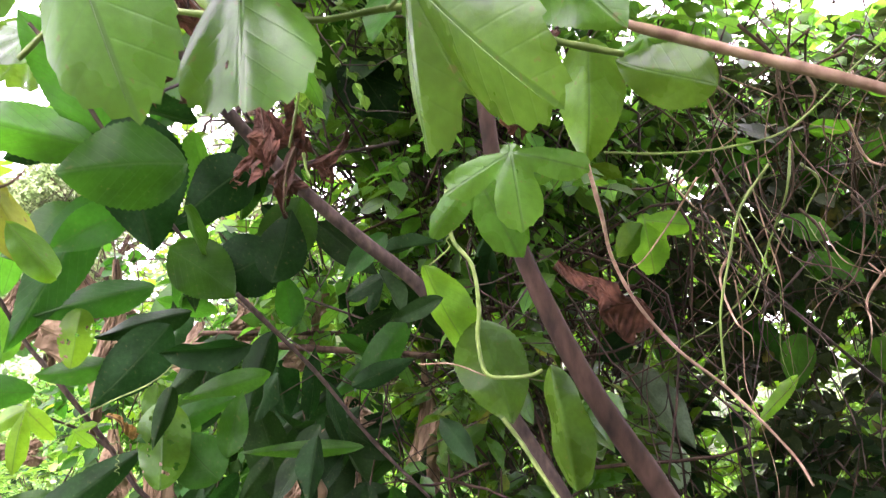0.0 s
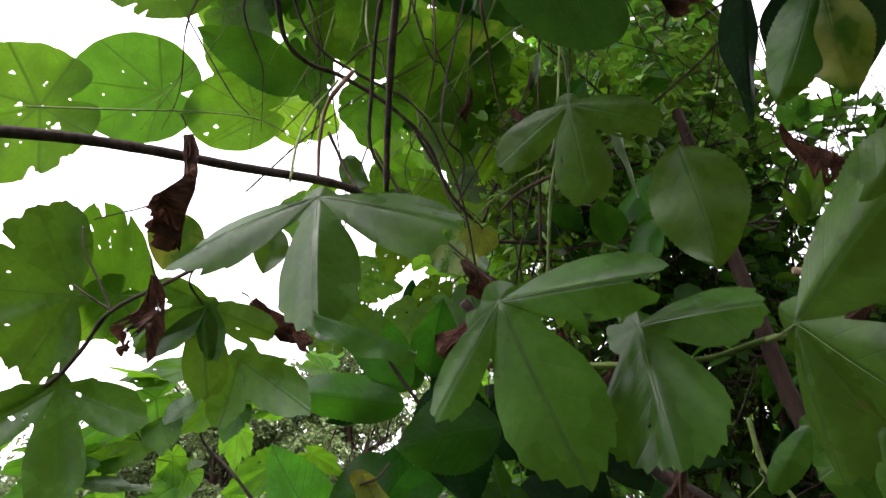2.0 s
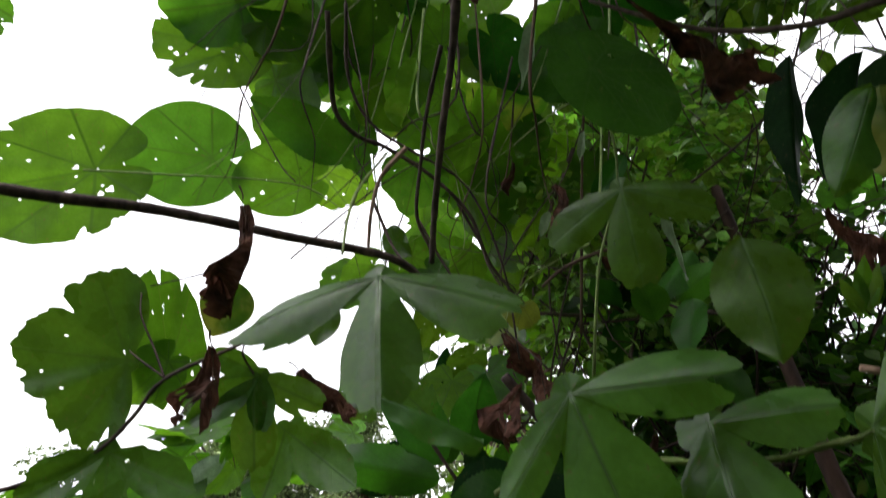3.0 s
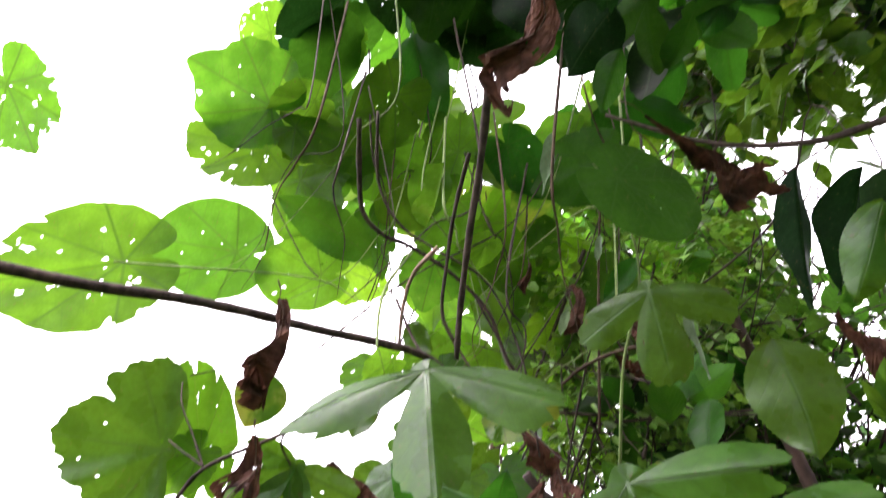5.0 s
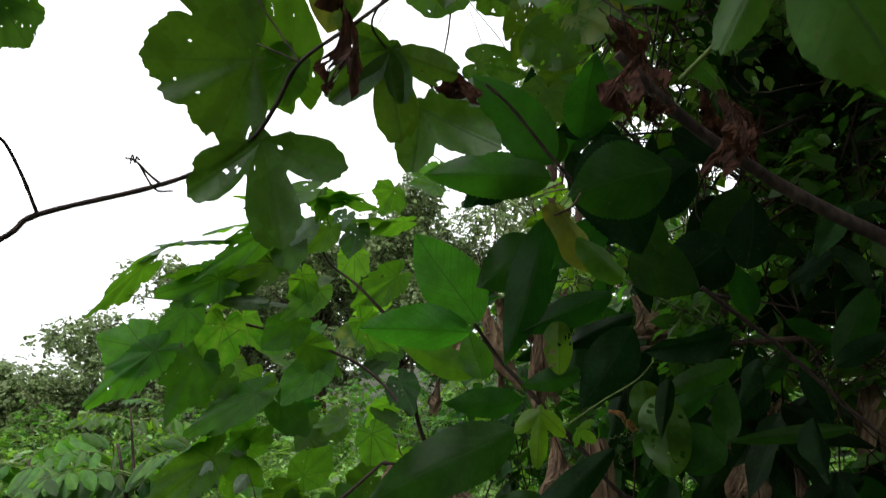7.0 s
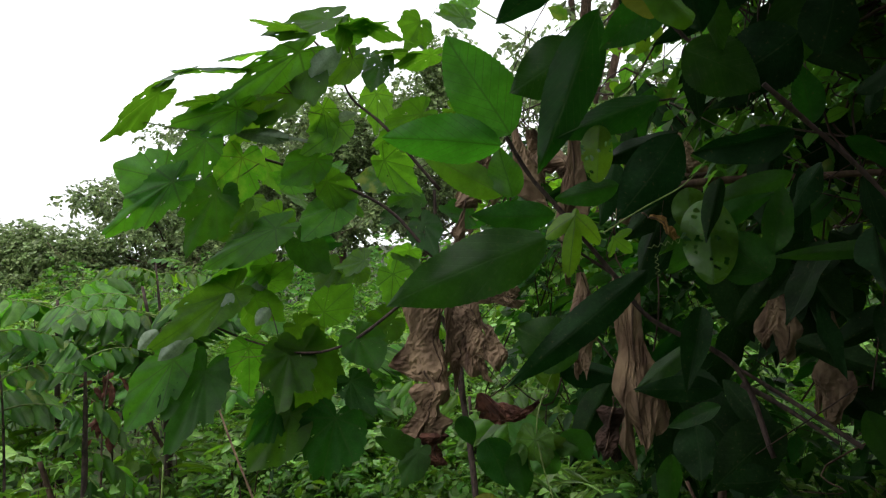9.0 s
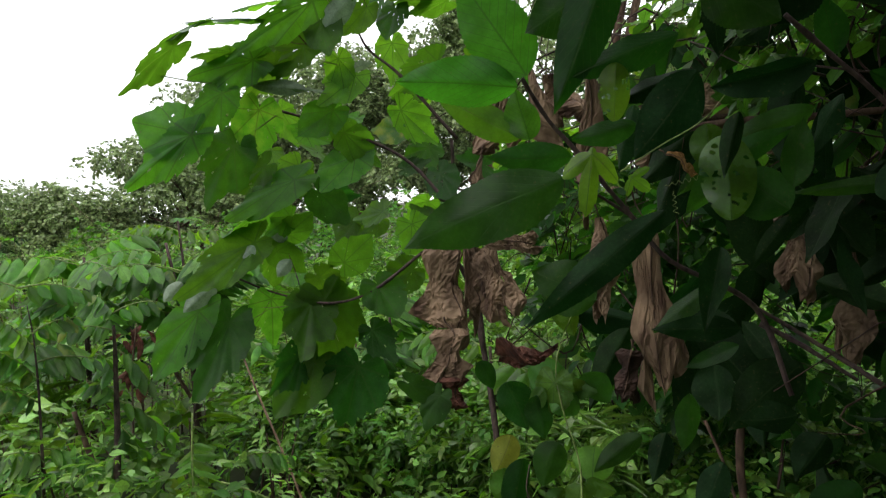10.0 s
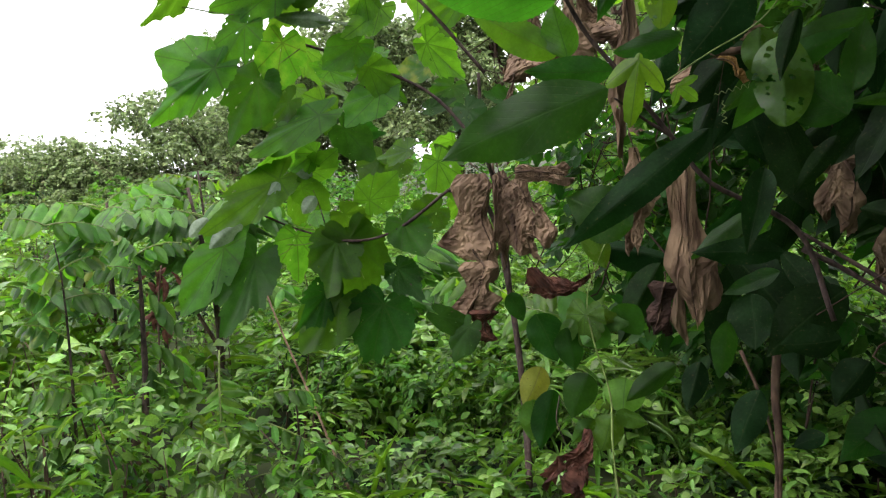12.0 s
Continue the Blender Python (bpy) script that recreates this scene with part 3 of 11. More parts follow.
def leaves(name, places, normals, heads, sizes, slim, material, owner=None, label="", shape=LEAF8):
    """Many small leaves in one mesh: place, upward side, direction of the tip, length; slim: width to length."""
    tv, tf = shape
    n = len(places)
    P, Z, Y = (np.asarray(a, float) for a in (places, normals, heads))
    Y = Y / (np.linalg.norm(Y, axis=1, keepdims=True) + 1e-9)
    Z = Z - (Z * Y).sum(1, keepdims=True) * Y
    Z = Z / (np.linalg.norm(Z, axis=1, keepdims=True) + 1e-9)
    X = np.cross(Y, Z)
    S = np.asarray(sizes, float)[:, None, None]
    W = np.broadcast_to(np.asarray(slim, float), (n,))[:, None, None]
    verts = P[:, None, :] + S * (tv[None, :, 0:1] * W * X[:, None, :] + tv[None, :, 1:2] * Y[:, None, :] + tv[None, :, 2:3] * Z[:, None, :])
    verts = verts.reshape(-1, 3)
    k = len(tv)
    off = np.arange(n) * k
    loops, starts, totals, at = [], [], [], 0
    per = np.array([i for f in tf for i in f])
    loops = (off[:, None] + per[None, :]).ravel()
    tot = np.array([len(f) for f in tf])
    totals = np.tile(tot, n)
    starts = np.concatenate([[0], np.cumsum(totals)[:-1]])
    me = bpy.data.meshes.new(name)
    me.vertices.add(len(verts))
    me.vertices.foreach_set("co", verts.astype(np.float32).ravel())
    me.loops.add(len(loops))
    me.loops.foreach_set("vertex_index", loops.astype(np.int32))
    me.polygons.add(len(totals))
    me.polygons.foreach_set("loop_start", starts.astype(np.int32))
    me.polygons.foreach_set("loop_total", totals.astype(np.int32))
    me.update(calc_edges=True)
    layer = me.uv_layers.new(name="UVMap")
    tuv = np.stack([tv[:, 1], tv[:, 0] * 0.6], -1)
    layer.data.foreach_set("uv", np.tile(tuv[per], (n, 1)).astype(np.float32).ravel())
    me.polygons.foreach_set("use_smooth", np.ones(len(totals), dtype=bool))
    me.materials.append(material)
    me.validate()
    ob = new(name, me)
    adopt(ob, owner)
    if label:
        tagged(ob, label)
    return ob


def sprays(rg, centres, count, radius, per=9, reach=0.22):
    """Leaf places on little twigs: count twigs scattered round the centres, leaves along each."""
    C = np.asarray(centres, float)
    R = np.broadcast_to(np.asarray(radius, float), (len(C), 3))
    w = R.prod(1)
    pick = rg.choice(len(C), count, p=w / w.sum())
    d = rg.normal(size=(count, 3))
    d /= np.linalg.norm(d, axis=1, keepdims=True)
    rad = rg.uniform(0.2, 1.0, (count, 1)) ** 0.5
    root = C[pick] + d * rad * R[pick]
    way = d + rg.normal(size=(count, 3)) * 0.7 + np.array([0, 0, -0.1])
    way /= np.linalg.norm(way, axis=1, keepdims=True)
    t = np.linspace(0.1, 1, per)
    ln = rg.uniform(0.5, 1.0, (count, 1, 1)) * reach
    P = root[:, None, :] + way[:, None, :] * t[None, :, None] * ln + np.array([0, 0, -0.25]) * reach * (t ** 2)[None, :, None]
    side = np.cross(way, np.array([0.0, 0.0, 1.0]))
    side /= np.linalg.norm(side, axis=1, keepdims=True) + 1e-9
    sign = np.where(np.arange(per) % 2 == 0, 1.0, -1.0)
    H = way[:, None, :] * 0.6 + side[:, None, :] * sign[None, :, None] + rg.normal(size=(count, per, 3)) * 0.35 + np.array([0, 0, -0.35])
    N = np.array([0, 0, 1.0]) + rg.normal(size=(count, per, 3)) * 0.55
    return P.reshape(-1, 3), N.reshape(-1, 3), H.reshape(-1, 3)


# ---------------------------------------------------------------- ground and distance
def ground():
    n = 90
    g = np.linspace(-1, 1, n + 1)
    g = np.sign(g) * (np.abs(g) ** 3 * 380 + np.abs(g) * 8)
    X, Y = np.meshgrid(g, g, indexing="ij")
    Z = 0.06 * np.sin(X * 1.3) * np.cos(Y * 1.1) + 0.03 * np.sin(X * 3.1 + Y * 2.3)
    verts = np.stack([X, Y, Z], -1).reshape(-1, 3)
    c = n + 1
    faces = [(i * c + j, (i + 1) * c + j, (i + 1) * c + j + 1, i * c + j + 1) for i in range(n) for j in range(n)]
    ob = mesh_object("ground", verts, faces, SOIL)
    tagged(ob, "dark damp soil under rank green undergrowth", "ground", kind="structure")


ground()


def far_tree(name, x, y, height, spread, seed, label, material=None, count=900, size=0.16, trunk=None):
    """A tree at a distance: trunk, limbs and a crown of leafy twigs in uneven clumps."""
    rg = np.random.default_rng(seed)
    tree = plant(name, (x, y, 0), label, "tree", "trees at the edge of the clearing")
    trunk_h = height * 0.55
    stem(tree, BARK, [(x, y, -0.1), (x + 0.1, y, trunk_h * 0.5), (x + rg.uniform(-0.3, 0.3), y, trunk_h)], height * 0.028, height * 0.014, "trunk")
    centres, radii = [], []
    for k in range(13):
        a = rg.uniform(0, 6.28)
        q = rg.uniform(0.2, 0.95) * spread
        p = (x + math.cos(a) * q, y + math.sin(a) * q * 0.8, height * rg.uniform(0.38, 0.9))
        stem(tree, BARK, [(x, y, trunk_h * rg.uniform(0.5, 1)), ((x + p[0]) / 2, (y + p[1]) / 2, p[2] * 0.85), p], height * 0.010, height * 0.004, "limb")
        for _ in range(6):
            d = rg.normal(size=3) * spread * np.array([0.2, 0.2, 0.13])
            r = rg.uniform(0.10, 0.22) * spread
            centres.append((p[0] + d[0], p[1] + d[1], min(p[2] + d[2], height)))
            radii.append((r, r, r * 0.55))
    pl, no, he = sprays(rg, centres, count, radii, 10, 0.3)
    leaves("crown", pl, no, he, rg.uniform(0.6, 1.3, len(pl)) * size, 0.8, material or FAR_HAZE_LEAF, tree)
    return tree


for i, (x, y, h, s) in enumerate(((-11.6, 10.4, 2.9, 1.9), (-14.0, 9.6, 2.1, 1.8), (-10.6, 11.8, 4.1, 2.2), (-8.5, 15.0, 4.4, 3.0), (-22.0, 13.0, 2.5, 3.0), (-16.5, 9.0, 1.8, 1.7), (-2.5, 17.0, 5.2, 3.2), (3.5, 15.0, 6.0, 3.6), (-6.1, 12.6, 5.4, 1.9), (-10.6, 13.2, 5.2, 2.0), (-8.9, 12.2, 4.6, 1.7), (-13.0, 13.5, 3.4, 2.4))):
    far_tree("distant_tree", x, y, h, s, 40 + i, "rounded tree at the far edge of the clearing, haze put into its olive green", None, 2000, 0.085)
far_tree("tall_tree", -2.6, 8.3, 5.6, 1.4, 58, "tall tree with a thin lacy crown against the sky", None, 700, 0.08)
for i, (x, y, h, s) in enumerate(((4.5, 8.0, 5.0, 2.2), (8.5, 9.0, 5.5, 2.6), (1.2, 9.5, 4.6, 2.0))):
    far_tree("background_tree", x, y, h, s, 60 + i, "light green leafy tree behind the thicket", SMALL_LEAF, 650, 0.18)
# Trees added out of view, to cut the light on camera-facing leaves.
for i, (x, y, h, s) in enumerate(((3.2, -3.6, 5.5, 2.2), (-1.2, -5.5, 5.5, 2.4), (-5.5, -5.0, 5.0, 2.4), (5.6, -0.6, 5.5, 2.2), (1.2, -6.5, 6.0, 2.4), (-9.5, -2.5, 4.5, 2.4))):
    far_tree("unseen_rear_tree", x, y, h, s, 80 + i, "unseen leafy green tree, added behind the camera to dim front light", SMALL_LEAF, 260, 0.3)


# ---------------------------------------------------------------- undergrowth
def undergrowth():
    rg = np.random.default_rng(5)
    owner = plant("undergrowth", (-2.5, 5.0, 0), "rank bright green herbs, ferns and seedlings covering the ground", "undergrowth", kind="stuff")
    n = 1150
    ang = np.radians(rg.uniform(-42, 82, n))
    dist = 2.4 + 12 * rg.uniform(0, 1, n) ** 1.7
    x, y = -0.3 - np.sin(ang) * dist, np.cos(ang) * dist
    top = np.clip(0.18 + 0.075 * dist, 0, 1.25) * rg.uniform(0.5, 1.3, n) + np.clip((np.degrees(ang) - 38) / 40, 0, 1) * 0.25
    top = np.where((dist < 4.2) & (np.degrees(ang) < 42), top * 0.4, top)
    bags = {m.name: ([], [], [], [], [], m) for m in (SMALL_LEAF, LIME_LEAF, DARK_SHADED_LEAF, HERB_LEAF)}
    v, f = [], []
    for q in range(n):
        m = (SMALL_LEAF, LIME_LEAF, DARK_SHADED_LEAF, HERB_LEAF)[rg.choice(4, p=(0.22, 0.26, 0.06, 0.46))]
        h, spread = top[q], rg.uniform(0.10, 0.26) * (1 + 0.03 * dist[q])
        levels = max(2, int(h / 0.16))
        cs = [(x[q] + rg.normal() * 0.05, y[q] + rg.normal() * 0.05, h * (0.3 + 0.62 * (i + 1) / levels)) for i in range(levels)]
        pl, no, he = sprays(rg, cs, 5 + 2 * levels, (spread, spread, 0.09), rg.integers(5, 10), rg.uniform(0.14, 0.32))
        bag = bags[m.name]
        k = len(pl)
        size, slim = min(0.03 + 0.12 * rg.uniform(0, 1) ** 1.6, 0.021 * dist[q]), rg.uniform(0.25, 0.8)
        for s, part in zip(bag, (pl, no, he, rg.uniform(0.7, 1.3, k) * size, np.full(k, slim))):
            s.append(part)
        tv, tf = tube_data([(x[q], y[q], -0.03), (x[q] + 0.02, y[q] + 0.02, h * 0.5), cs[-1]], 0.007, 0.002, 4, 3)
        f += [tuple(i + len(v) for i in t) for t in tf]
        v += tv
    for name, bag in bags.items():
        pl, no, he, sz, sl = (np.concatenate(s) for s in bag[:5])
        leaves("foliage", pl, no, he, sz, sl, bag[5], owner, shape=LEAF11 if bag[5] in (HERB_LEAF, LIME_LEAF) else LEAF8)
    mesh_object("stalks", v, f, BARK, owner)
    # tufts of long grass
    m = 1700
    k = rg.integers(0, 75, m)
    p = np.stack([x[k], y[k], 0 * x[k]], -1) + rg.normal(size=(m, 3)) * np.array([0.07, 0.07, 0])
    p[:, 2] = top[k] * rg.uniform(0.3, 0.9, m)
    h = np.stack([rg.normal(size=m), rg.normal(size=m), rg.uniform(0.1, 1.4, m)], -1)
    no = np.stack([-h[:, 0], -h[:, 1], 1 + 0 * h[:, 2]], -1)
    leaves("grass", p, no, h, rg.uniform(0.15, 0.35, m), 0.08, LIME_LEAF, owner)
    # arching pinnate fronds
    pl, no, he, sz = [], [], [], []
    for q in range(110):
        i = rg.choice(np.flatnonzero(dist > 3.6))
        c = np.array([x[i], y[i], top[i] * rg.uniform(0.7, 1.1)])
        a = rg.uniform(0, 6.28)
        d = np.array([math.cos(a), math.sin(a), rg.uniform(0.1, 0.7)])
        side = np.array([-math.sin(a), math.cos(a), 0])
        ln = rg.uniform(0.35, 0.7)
        for i in range(7):
            t = (i + 1) / 7
            w = c + d * ln * t - np.array([0, 0, 0.5 * ln * t * t])
            for sgn in (-1, 1):
                pl.append(w)
                he.append(side * sgn + d * 0.5 + np.array([0, 0, -0.25]))
                no.append(np.array([0, 0, 1.0]) + d * 0.3)
                sz.append(ln * 0.36 * (0.45 + math.sin(3.1 * min(1, t + 0.1)) * 0.55))
    leaves("fronds", pl, no, he, sz, 0.44, SMALL_LEAF, owner)


undergrowth()


def herb_carpet():
    """Low bright herbs with small leaves in front of the shrub."""
    rg = np.random.default_rng(21)
    owner = plant("herb_carpet", (-1.2, 3.2, 0), "low bright green herbs with small leaves", "undergrowth", kind="stuff")
    for m, n, size, slim in ((HERB_LEAF, 420, 0.036, 0.75), (SMALL_LEAF, 240, 0.048, 0.5), (HERB_LEAF, 160, 0.065, 0.85), (LIME_LEAF, 150, 0.055, 0.4), (HERB_LEAF, 90, 0.15, 0.1)):
        y = 2.7 + 4.6 * rg.uniform(0, 1, n) ** 1.2
        x = -0.1 - 0.62 * y + rg.uniform(-0.9, 1.5, n) * y * 0.5
        z = rg.uniform(0.12, 0.4, n) + 0.07 * (y - 2.7)
        pl, no, he = sprays(rg, [tuple(p) for p in np.stack([x, y, z], -1)], n * 9, (0.14, 0.14, 0.1), 8, 0.16)
        leaves("foliage", pl, no, he, rg.uniform(0.6, 1.4, len(pl)) * size, slim, m, owner, shape=LEAF11)


herb_carpet()


# ---------------------------------------------------------------- thicket
def thicket(name, label, centres, radii, count, size, material, seed, twig=None, per=8, reach=0.2, slim=0.75, twigs=120):
    rg = np.random.default_rng(seed)
    c = np.asarray(centres, float)
    owner = plant(name, (c[0][0], c[0][1], 0), label, "thicket", kind="stuff")
    pl, no, he = sprays(rg, c, count, radii, per, reach)
    leaves("foliage", pl, no, he, rg.uniform(0.6, 1.35, len(pl)) * size, slim, material, owner)
    v, f = [], []
    R = np.broadcast_to(np.asarray(radii, float), c.shape)
    for q in range(twigs):
        k = rg.integers(0, len(c))
        pts = [c[k] + rg.uniform(-1, 1, 3) * R[k]]
        for _ in range(3):
            pts.append(pts[-1] + rg.normal(size=3) * np.array([0.16, 0.12, 0.2]))
        tv, tf = tube_data([tuple(a) for a in pts], rg.uniform(0.0015, 0.005), 0.001, 4, 4)
        f += [tuple(i + len(v) for i in t) for t in tf]
        v += tv
    mesh_object("twigs", v, f, twig or DARK_BARK, owner)
    return owner


thicket("climber_thicket", "tangled climber thicket with thin dry vines, shade put into its dark leaves", [(0.75, 2.2, 2.0), (1.35, 2.2, 1.5), (1.5, 2.6, 2.2), (0.45, 2.5, 1.3)], [(0.35, 0.3, 0.4), (0.5, 0.35, 0.7), (0.5, 0.4, 0.5), (0.35, 0.3, 0.6)], 720, 0.072, TANGLE_SHADED_LEAF, 11, BARK, 8, 0.2, 0.75, 420)
thicket("green_thicket", "dense light green small-leaved shrub behind the vines", [(-0.2, 3.0, 1.6), (0.6, 3.6, 1.6), (-0.85, 3.0, 2.05), (-1.75, 4.3, 1.35), (-1.2, 4.0, 1.4), (1.6, 3.6, 1.2), (2.2, 3.2, 1.4)], [(0.6, 0.4, 0.5), (0.7, 0.4, 0.8), (0.4, 0.3, 0.28), (0.6, 0.4, 0.55), (0.6, 0.4, 0.6), (0.7, 0.4, 1.0), (0.6, 0.4, 1.0)], 1170, 0.08, LIME_LEAF, 12, GREEN_STEM)
thicket("shaded_shrub", "shaded shrub with dull green leaves and dead stems", [(-1.1, 3.1, 1.3), (-0.5, 2.9, 1.0)], [(0.5, 0.35, 0.65), (0.6, 0.35, 0.85)], 400, 0.09, BROAD_LEAF, 28, TRUNK_BARK, 8, 0.2, 0.6, 140)
thicket("canopy_climber", "small round-leaved climber hanging from the canopy", [(-0.02, 2.6, 2.8), (-0.2, 2.4, 3.2), (-0.05, 1.9, 2.6), (0.95, 2.5, 2.45)], [(0.25, 0.3, 0.5), (0.35, 0.3, 0.7), (0.22, 0.25, 0.6), (0.45, 0.3, 0.25)], 1150, 0.055, SMALL_LEAF, 13)
thicket("vine_mass", "mass of climbing vines with mid-green leaves", [(0.05, 1.75, 2.0), (0.3, 1.9, 2.3), (-0.35, 2.1, 1.9)], [(0.3, 0.25, 0.35), (0.35, 0.3, 0.4), (0.3, 0.25, 0.4)], 420, 0.06, SMALL_LEAF, 16, DARK_BARK, 7, 0.2, 0.7, 90)
thicket("dark_canopy", "dark leafy canopy against the sky", [(0.36, 1.25, 3.02), (0.62, 1.3, 2.95)], [(0.2, 0.16, 0.2), (0.18, 0.16, 0.2)], 95, 0.085, VINE_LEAF, 27, DARK_BARK, 5, 0.2, 0.6, 16)
thicket("hanging_canopy", "dark hanging canopy with small gaps of sky", [(0.35, 1.6, 3.6), (0.9, 1.5, 3.8), (0.1, 1.6, 3.5)], [(0.3, 0.25, 0.3), (0.3, 0.3, 0.25), (0.25, 0.25, 0.3)], 520, 0.085, VINE_LEAF, 17, DARK_BARK, 7, 0.22, 0.6, 60)
thicket("lime_climber", "light green small-leaved climber lit through from behind", [(-0.42, 1.75, 2.45), (-0.25, 2.0, 2.3), (-0.1, 1.9, 2.65), (-0.5, 1.9, 2.15)], [(0.2, 0.2, 0.3), (0.22, 0.2, 0.3), (0.2, 0.2, 0.3), (0.2, 0.2, 0.2)], 190, 0.055, LIME_LEAF, 24, DARK_BARK, 7, 0.18, 0.75, 90)
thicket("small_climber", "bright small-leaved climber on thin dark stems", [(-0.306, 1.4, 2.5), (-0.165, 1.5, 2.4), (-0.31, 1.5, 2.27), (-0.02, 1.55, 2.6)], [(0.15, 0.12, 0.2), (0.16, 0.12, 0.2), (0.14, 0.12, 0.18), (0.15, 0.12, 0.2)], 230, 0.036, HERB_LEAF, 29, DARK_BARK, 6, 0.14, 0.7, 40)
thicket("far_hedge", "mid-green scrub closing the far side of the clearing", [(-6.5, 7.5, 0.5), (-4.6, 7.6, 0.6), (-8.6, 8.6, 0.5), (-2.6, 7.0, 0.6), (-10.5, 7.2, 0.4), (-0.6, 6.6, 0.7)], [(1.1, 0.7, 0.95)] * 6, 1700, 0.09, SMALL_LEAF, 19, BARK, 8, 0.3, 0.6, 160)
thicket("dark_climber", "shaded climber hung with dead stems", [(0.05, 1.85, 1.95), (0.25, 1.9, 1.5)], [(0.28, 0.2, 0.28), (0.28, 0.25, 0.35)], 110, 0.08, VINE_LEAF, 20, TRUNK_BARK, 8, 0.2, 0.6, 220)
# Bush added out of view, holding back light from behind the camera.
thicket("unseen_rear_bush", "unseen tall dense bush, added behind the camera to dim front light", [(1.5, -1.3, 1.8), (2.2, -0.2, 1.8), (0.6, -1.9, 1.8), (0.9, -0.8, 3.6)], [(0.7, 0.6, 1.8), (0.6, 0.8, 1.8), (0.7, 0.5, 1.8), (0.9, 0.6, 0.35)], 1500, 0.17, SMALL_LEAF, 18, DARK_BARK, 8, 0.25, 0.6, 60)
# Canopy added above the view, its dark leaves keeping skylight off the vines.
thicket("unseen_shade_canopy", "unseen canopy of dark leaves, added overhead to shade the vines", [(0.9, 0.9, 3.3), (1.5, 1.1, 3.2), (0.7, 0.2, 3.4), (0.1, 0.2, 3.3), (-0.3, -0.3, 3.6)], [(0.6, 0.5, 0.3), (0.6, 0.6, 0.35), (0.5, 0.5, 0.25), (0.5, 0.4, 0.22), (0.5, 0.4, 0.22)], 750, 0.13, DARK_SHADED_LEAF, 14, None, 8, 0.25, 0.7, 60)
# Undershrub whose dark leaf colour holds its shade.
thicket("shade_thicket", "dense undershrub, deep shade put into its dark leaf colour", [(0.6, 2.2, 0.8), (1.4, 1.8, 0.8), (2.0, 1.2, 1.3)], [(0.4, 0.3, 0.6), (0.5, 0.4, 0.7), (0.4, 0.6, 1.2)], 560, 0.10, DARK_SHADED_LEAF, 15, None, 8, 0.22, 0.6, 160)


# ---------------------------------------------------------------- saplings with pinnate leaves
def frond(owner, root, direction, length, pairs, leaflet, seed, material):
    rg = np.random.default_rng(seed)
    d = Vector(direction).normalized()
    side = d.cross(Vector((0, 0, 1))).normalized()
    pts = [Vector(root) + d * length * t - Vector((0, 0, 0.35 * length * t * t)) for t in (0, 0.25, 0.5, 0.75, 1)]
    rachis = stem(owner, GREEN_STEM, pts, 0.0035, 0.0012, "frond")
    line = spline(pts, 8)
    for i in range(pairs):
        t = (i + 1) / pairs
        w = line[int(t * (len(line) - 1))]
        for sgn in (-1, 1):
            way = (side * sgn + d * 0.45 + Vector((0, 0, -0.75 + rg.uniform(-0.35, 0.2)))).normalized()
            ln = leaflet * (0.6 + 0.4 * math.sin(3 * t)) * rg.uniform(0.85, 1.15)
            leaf(rachis, "leaflet", material, w, w + way * ln, (rg.uniform(-0.5, 0.5), rg.uniform(-0.9, 0.2), 1), ln * 0.40, "leaflet")


def sapling(x, y, height, fronds, seed, label, material):
    rg = np.random.default_rng(seed)
    tree = plant("pinnate_sapling", (x, y, 0), label, "sapling", "saplings in the clearing")
    top = (x + rg.uniform(-0.1, 0.1), y, height)
    stem(tree, DARK_BARK, [(x, y, -0.05), (x + 0.03, y, height * 0.5), top], 0.022, 0.008, "trunk")
    stem(tree, BARK, [(x + 0.02, y, height * 0.3), (x - 0.12, y - 0.05, height * 0.55), (x - 0.2, y, height * 0.8)], 0.012, 0.005, "branch")
    for k in range(fronds):
        a = rg.uniform(0, 6.28)
        z = height * rg.uniform(0.45, 1.0)
        frond(tree, (x + 0.02, y, z), (math.cos(a), math.sin(a), rg.uniform(0.1, 0.8)), rg.uniform(0.4, 0.65), 6, rg.uniform(0.15, 0.22), seed * 50 + k, material)


sapling(-3.35, 2.65, 1.25, 22, 3, "young tree with dark trunk and drooping pinnate leaves", SMALL_LEAF)
sapling(-4.0, 2.5, 1.2, 18, 4, "young tree with drooping pinnate leaves", SMALL_LEAF)
sapling(-2.6, 3.4, 0.75, 14, 5, "low sapling with arching pinnate leaves", SMALL_LEAF)
sapling(-5.2, 4.3, 1.35, 16, 6, "young tree with light green pinnate leaves", LIME_LEAF)
sapling(-1.9, 3.3, 0.6, 10, 7, "low sapling with arching pinnate leaves", LIME_LEAF)


# ---------------------------------------------------------------- plants near the camera

vine = plant("lobed_vine", (0.55, 0.75, 1.9), "climbing vine with three-lobed glossy green leaves on a pinkish stem", "vine")
lobed(vine, VINE_LEAF, (-0.193, 0.338, 1.769), (-0.153, 0.333, 1.66), (-0.11, -0.994, 0.006), [(0, 1.0, 0.3), (-72, 0.88, 0.19), (57, 0.75, 0.13)], fill=0.24, holes=2, bites=1, fold=0.34, droop=0.12, teeth=0.022, steps=230, rings=20)
lobed(vine, VINE_LEAF, (-0.114, 0.381, 1.755), (-0.102, 0.347, 1.67), (-0.135, -0.926, 0.354), [(0, 1.0, 0.42), (-86, 0.82, 0.24)], fill=0.24, holes=2, bites=1, fold=0.34, droop=0.12, teeth=0.022, steps=230, rings=20)
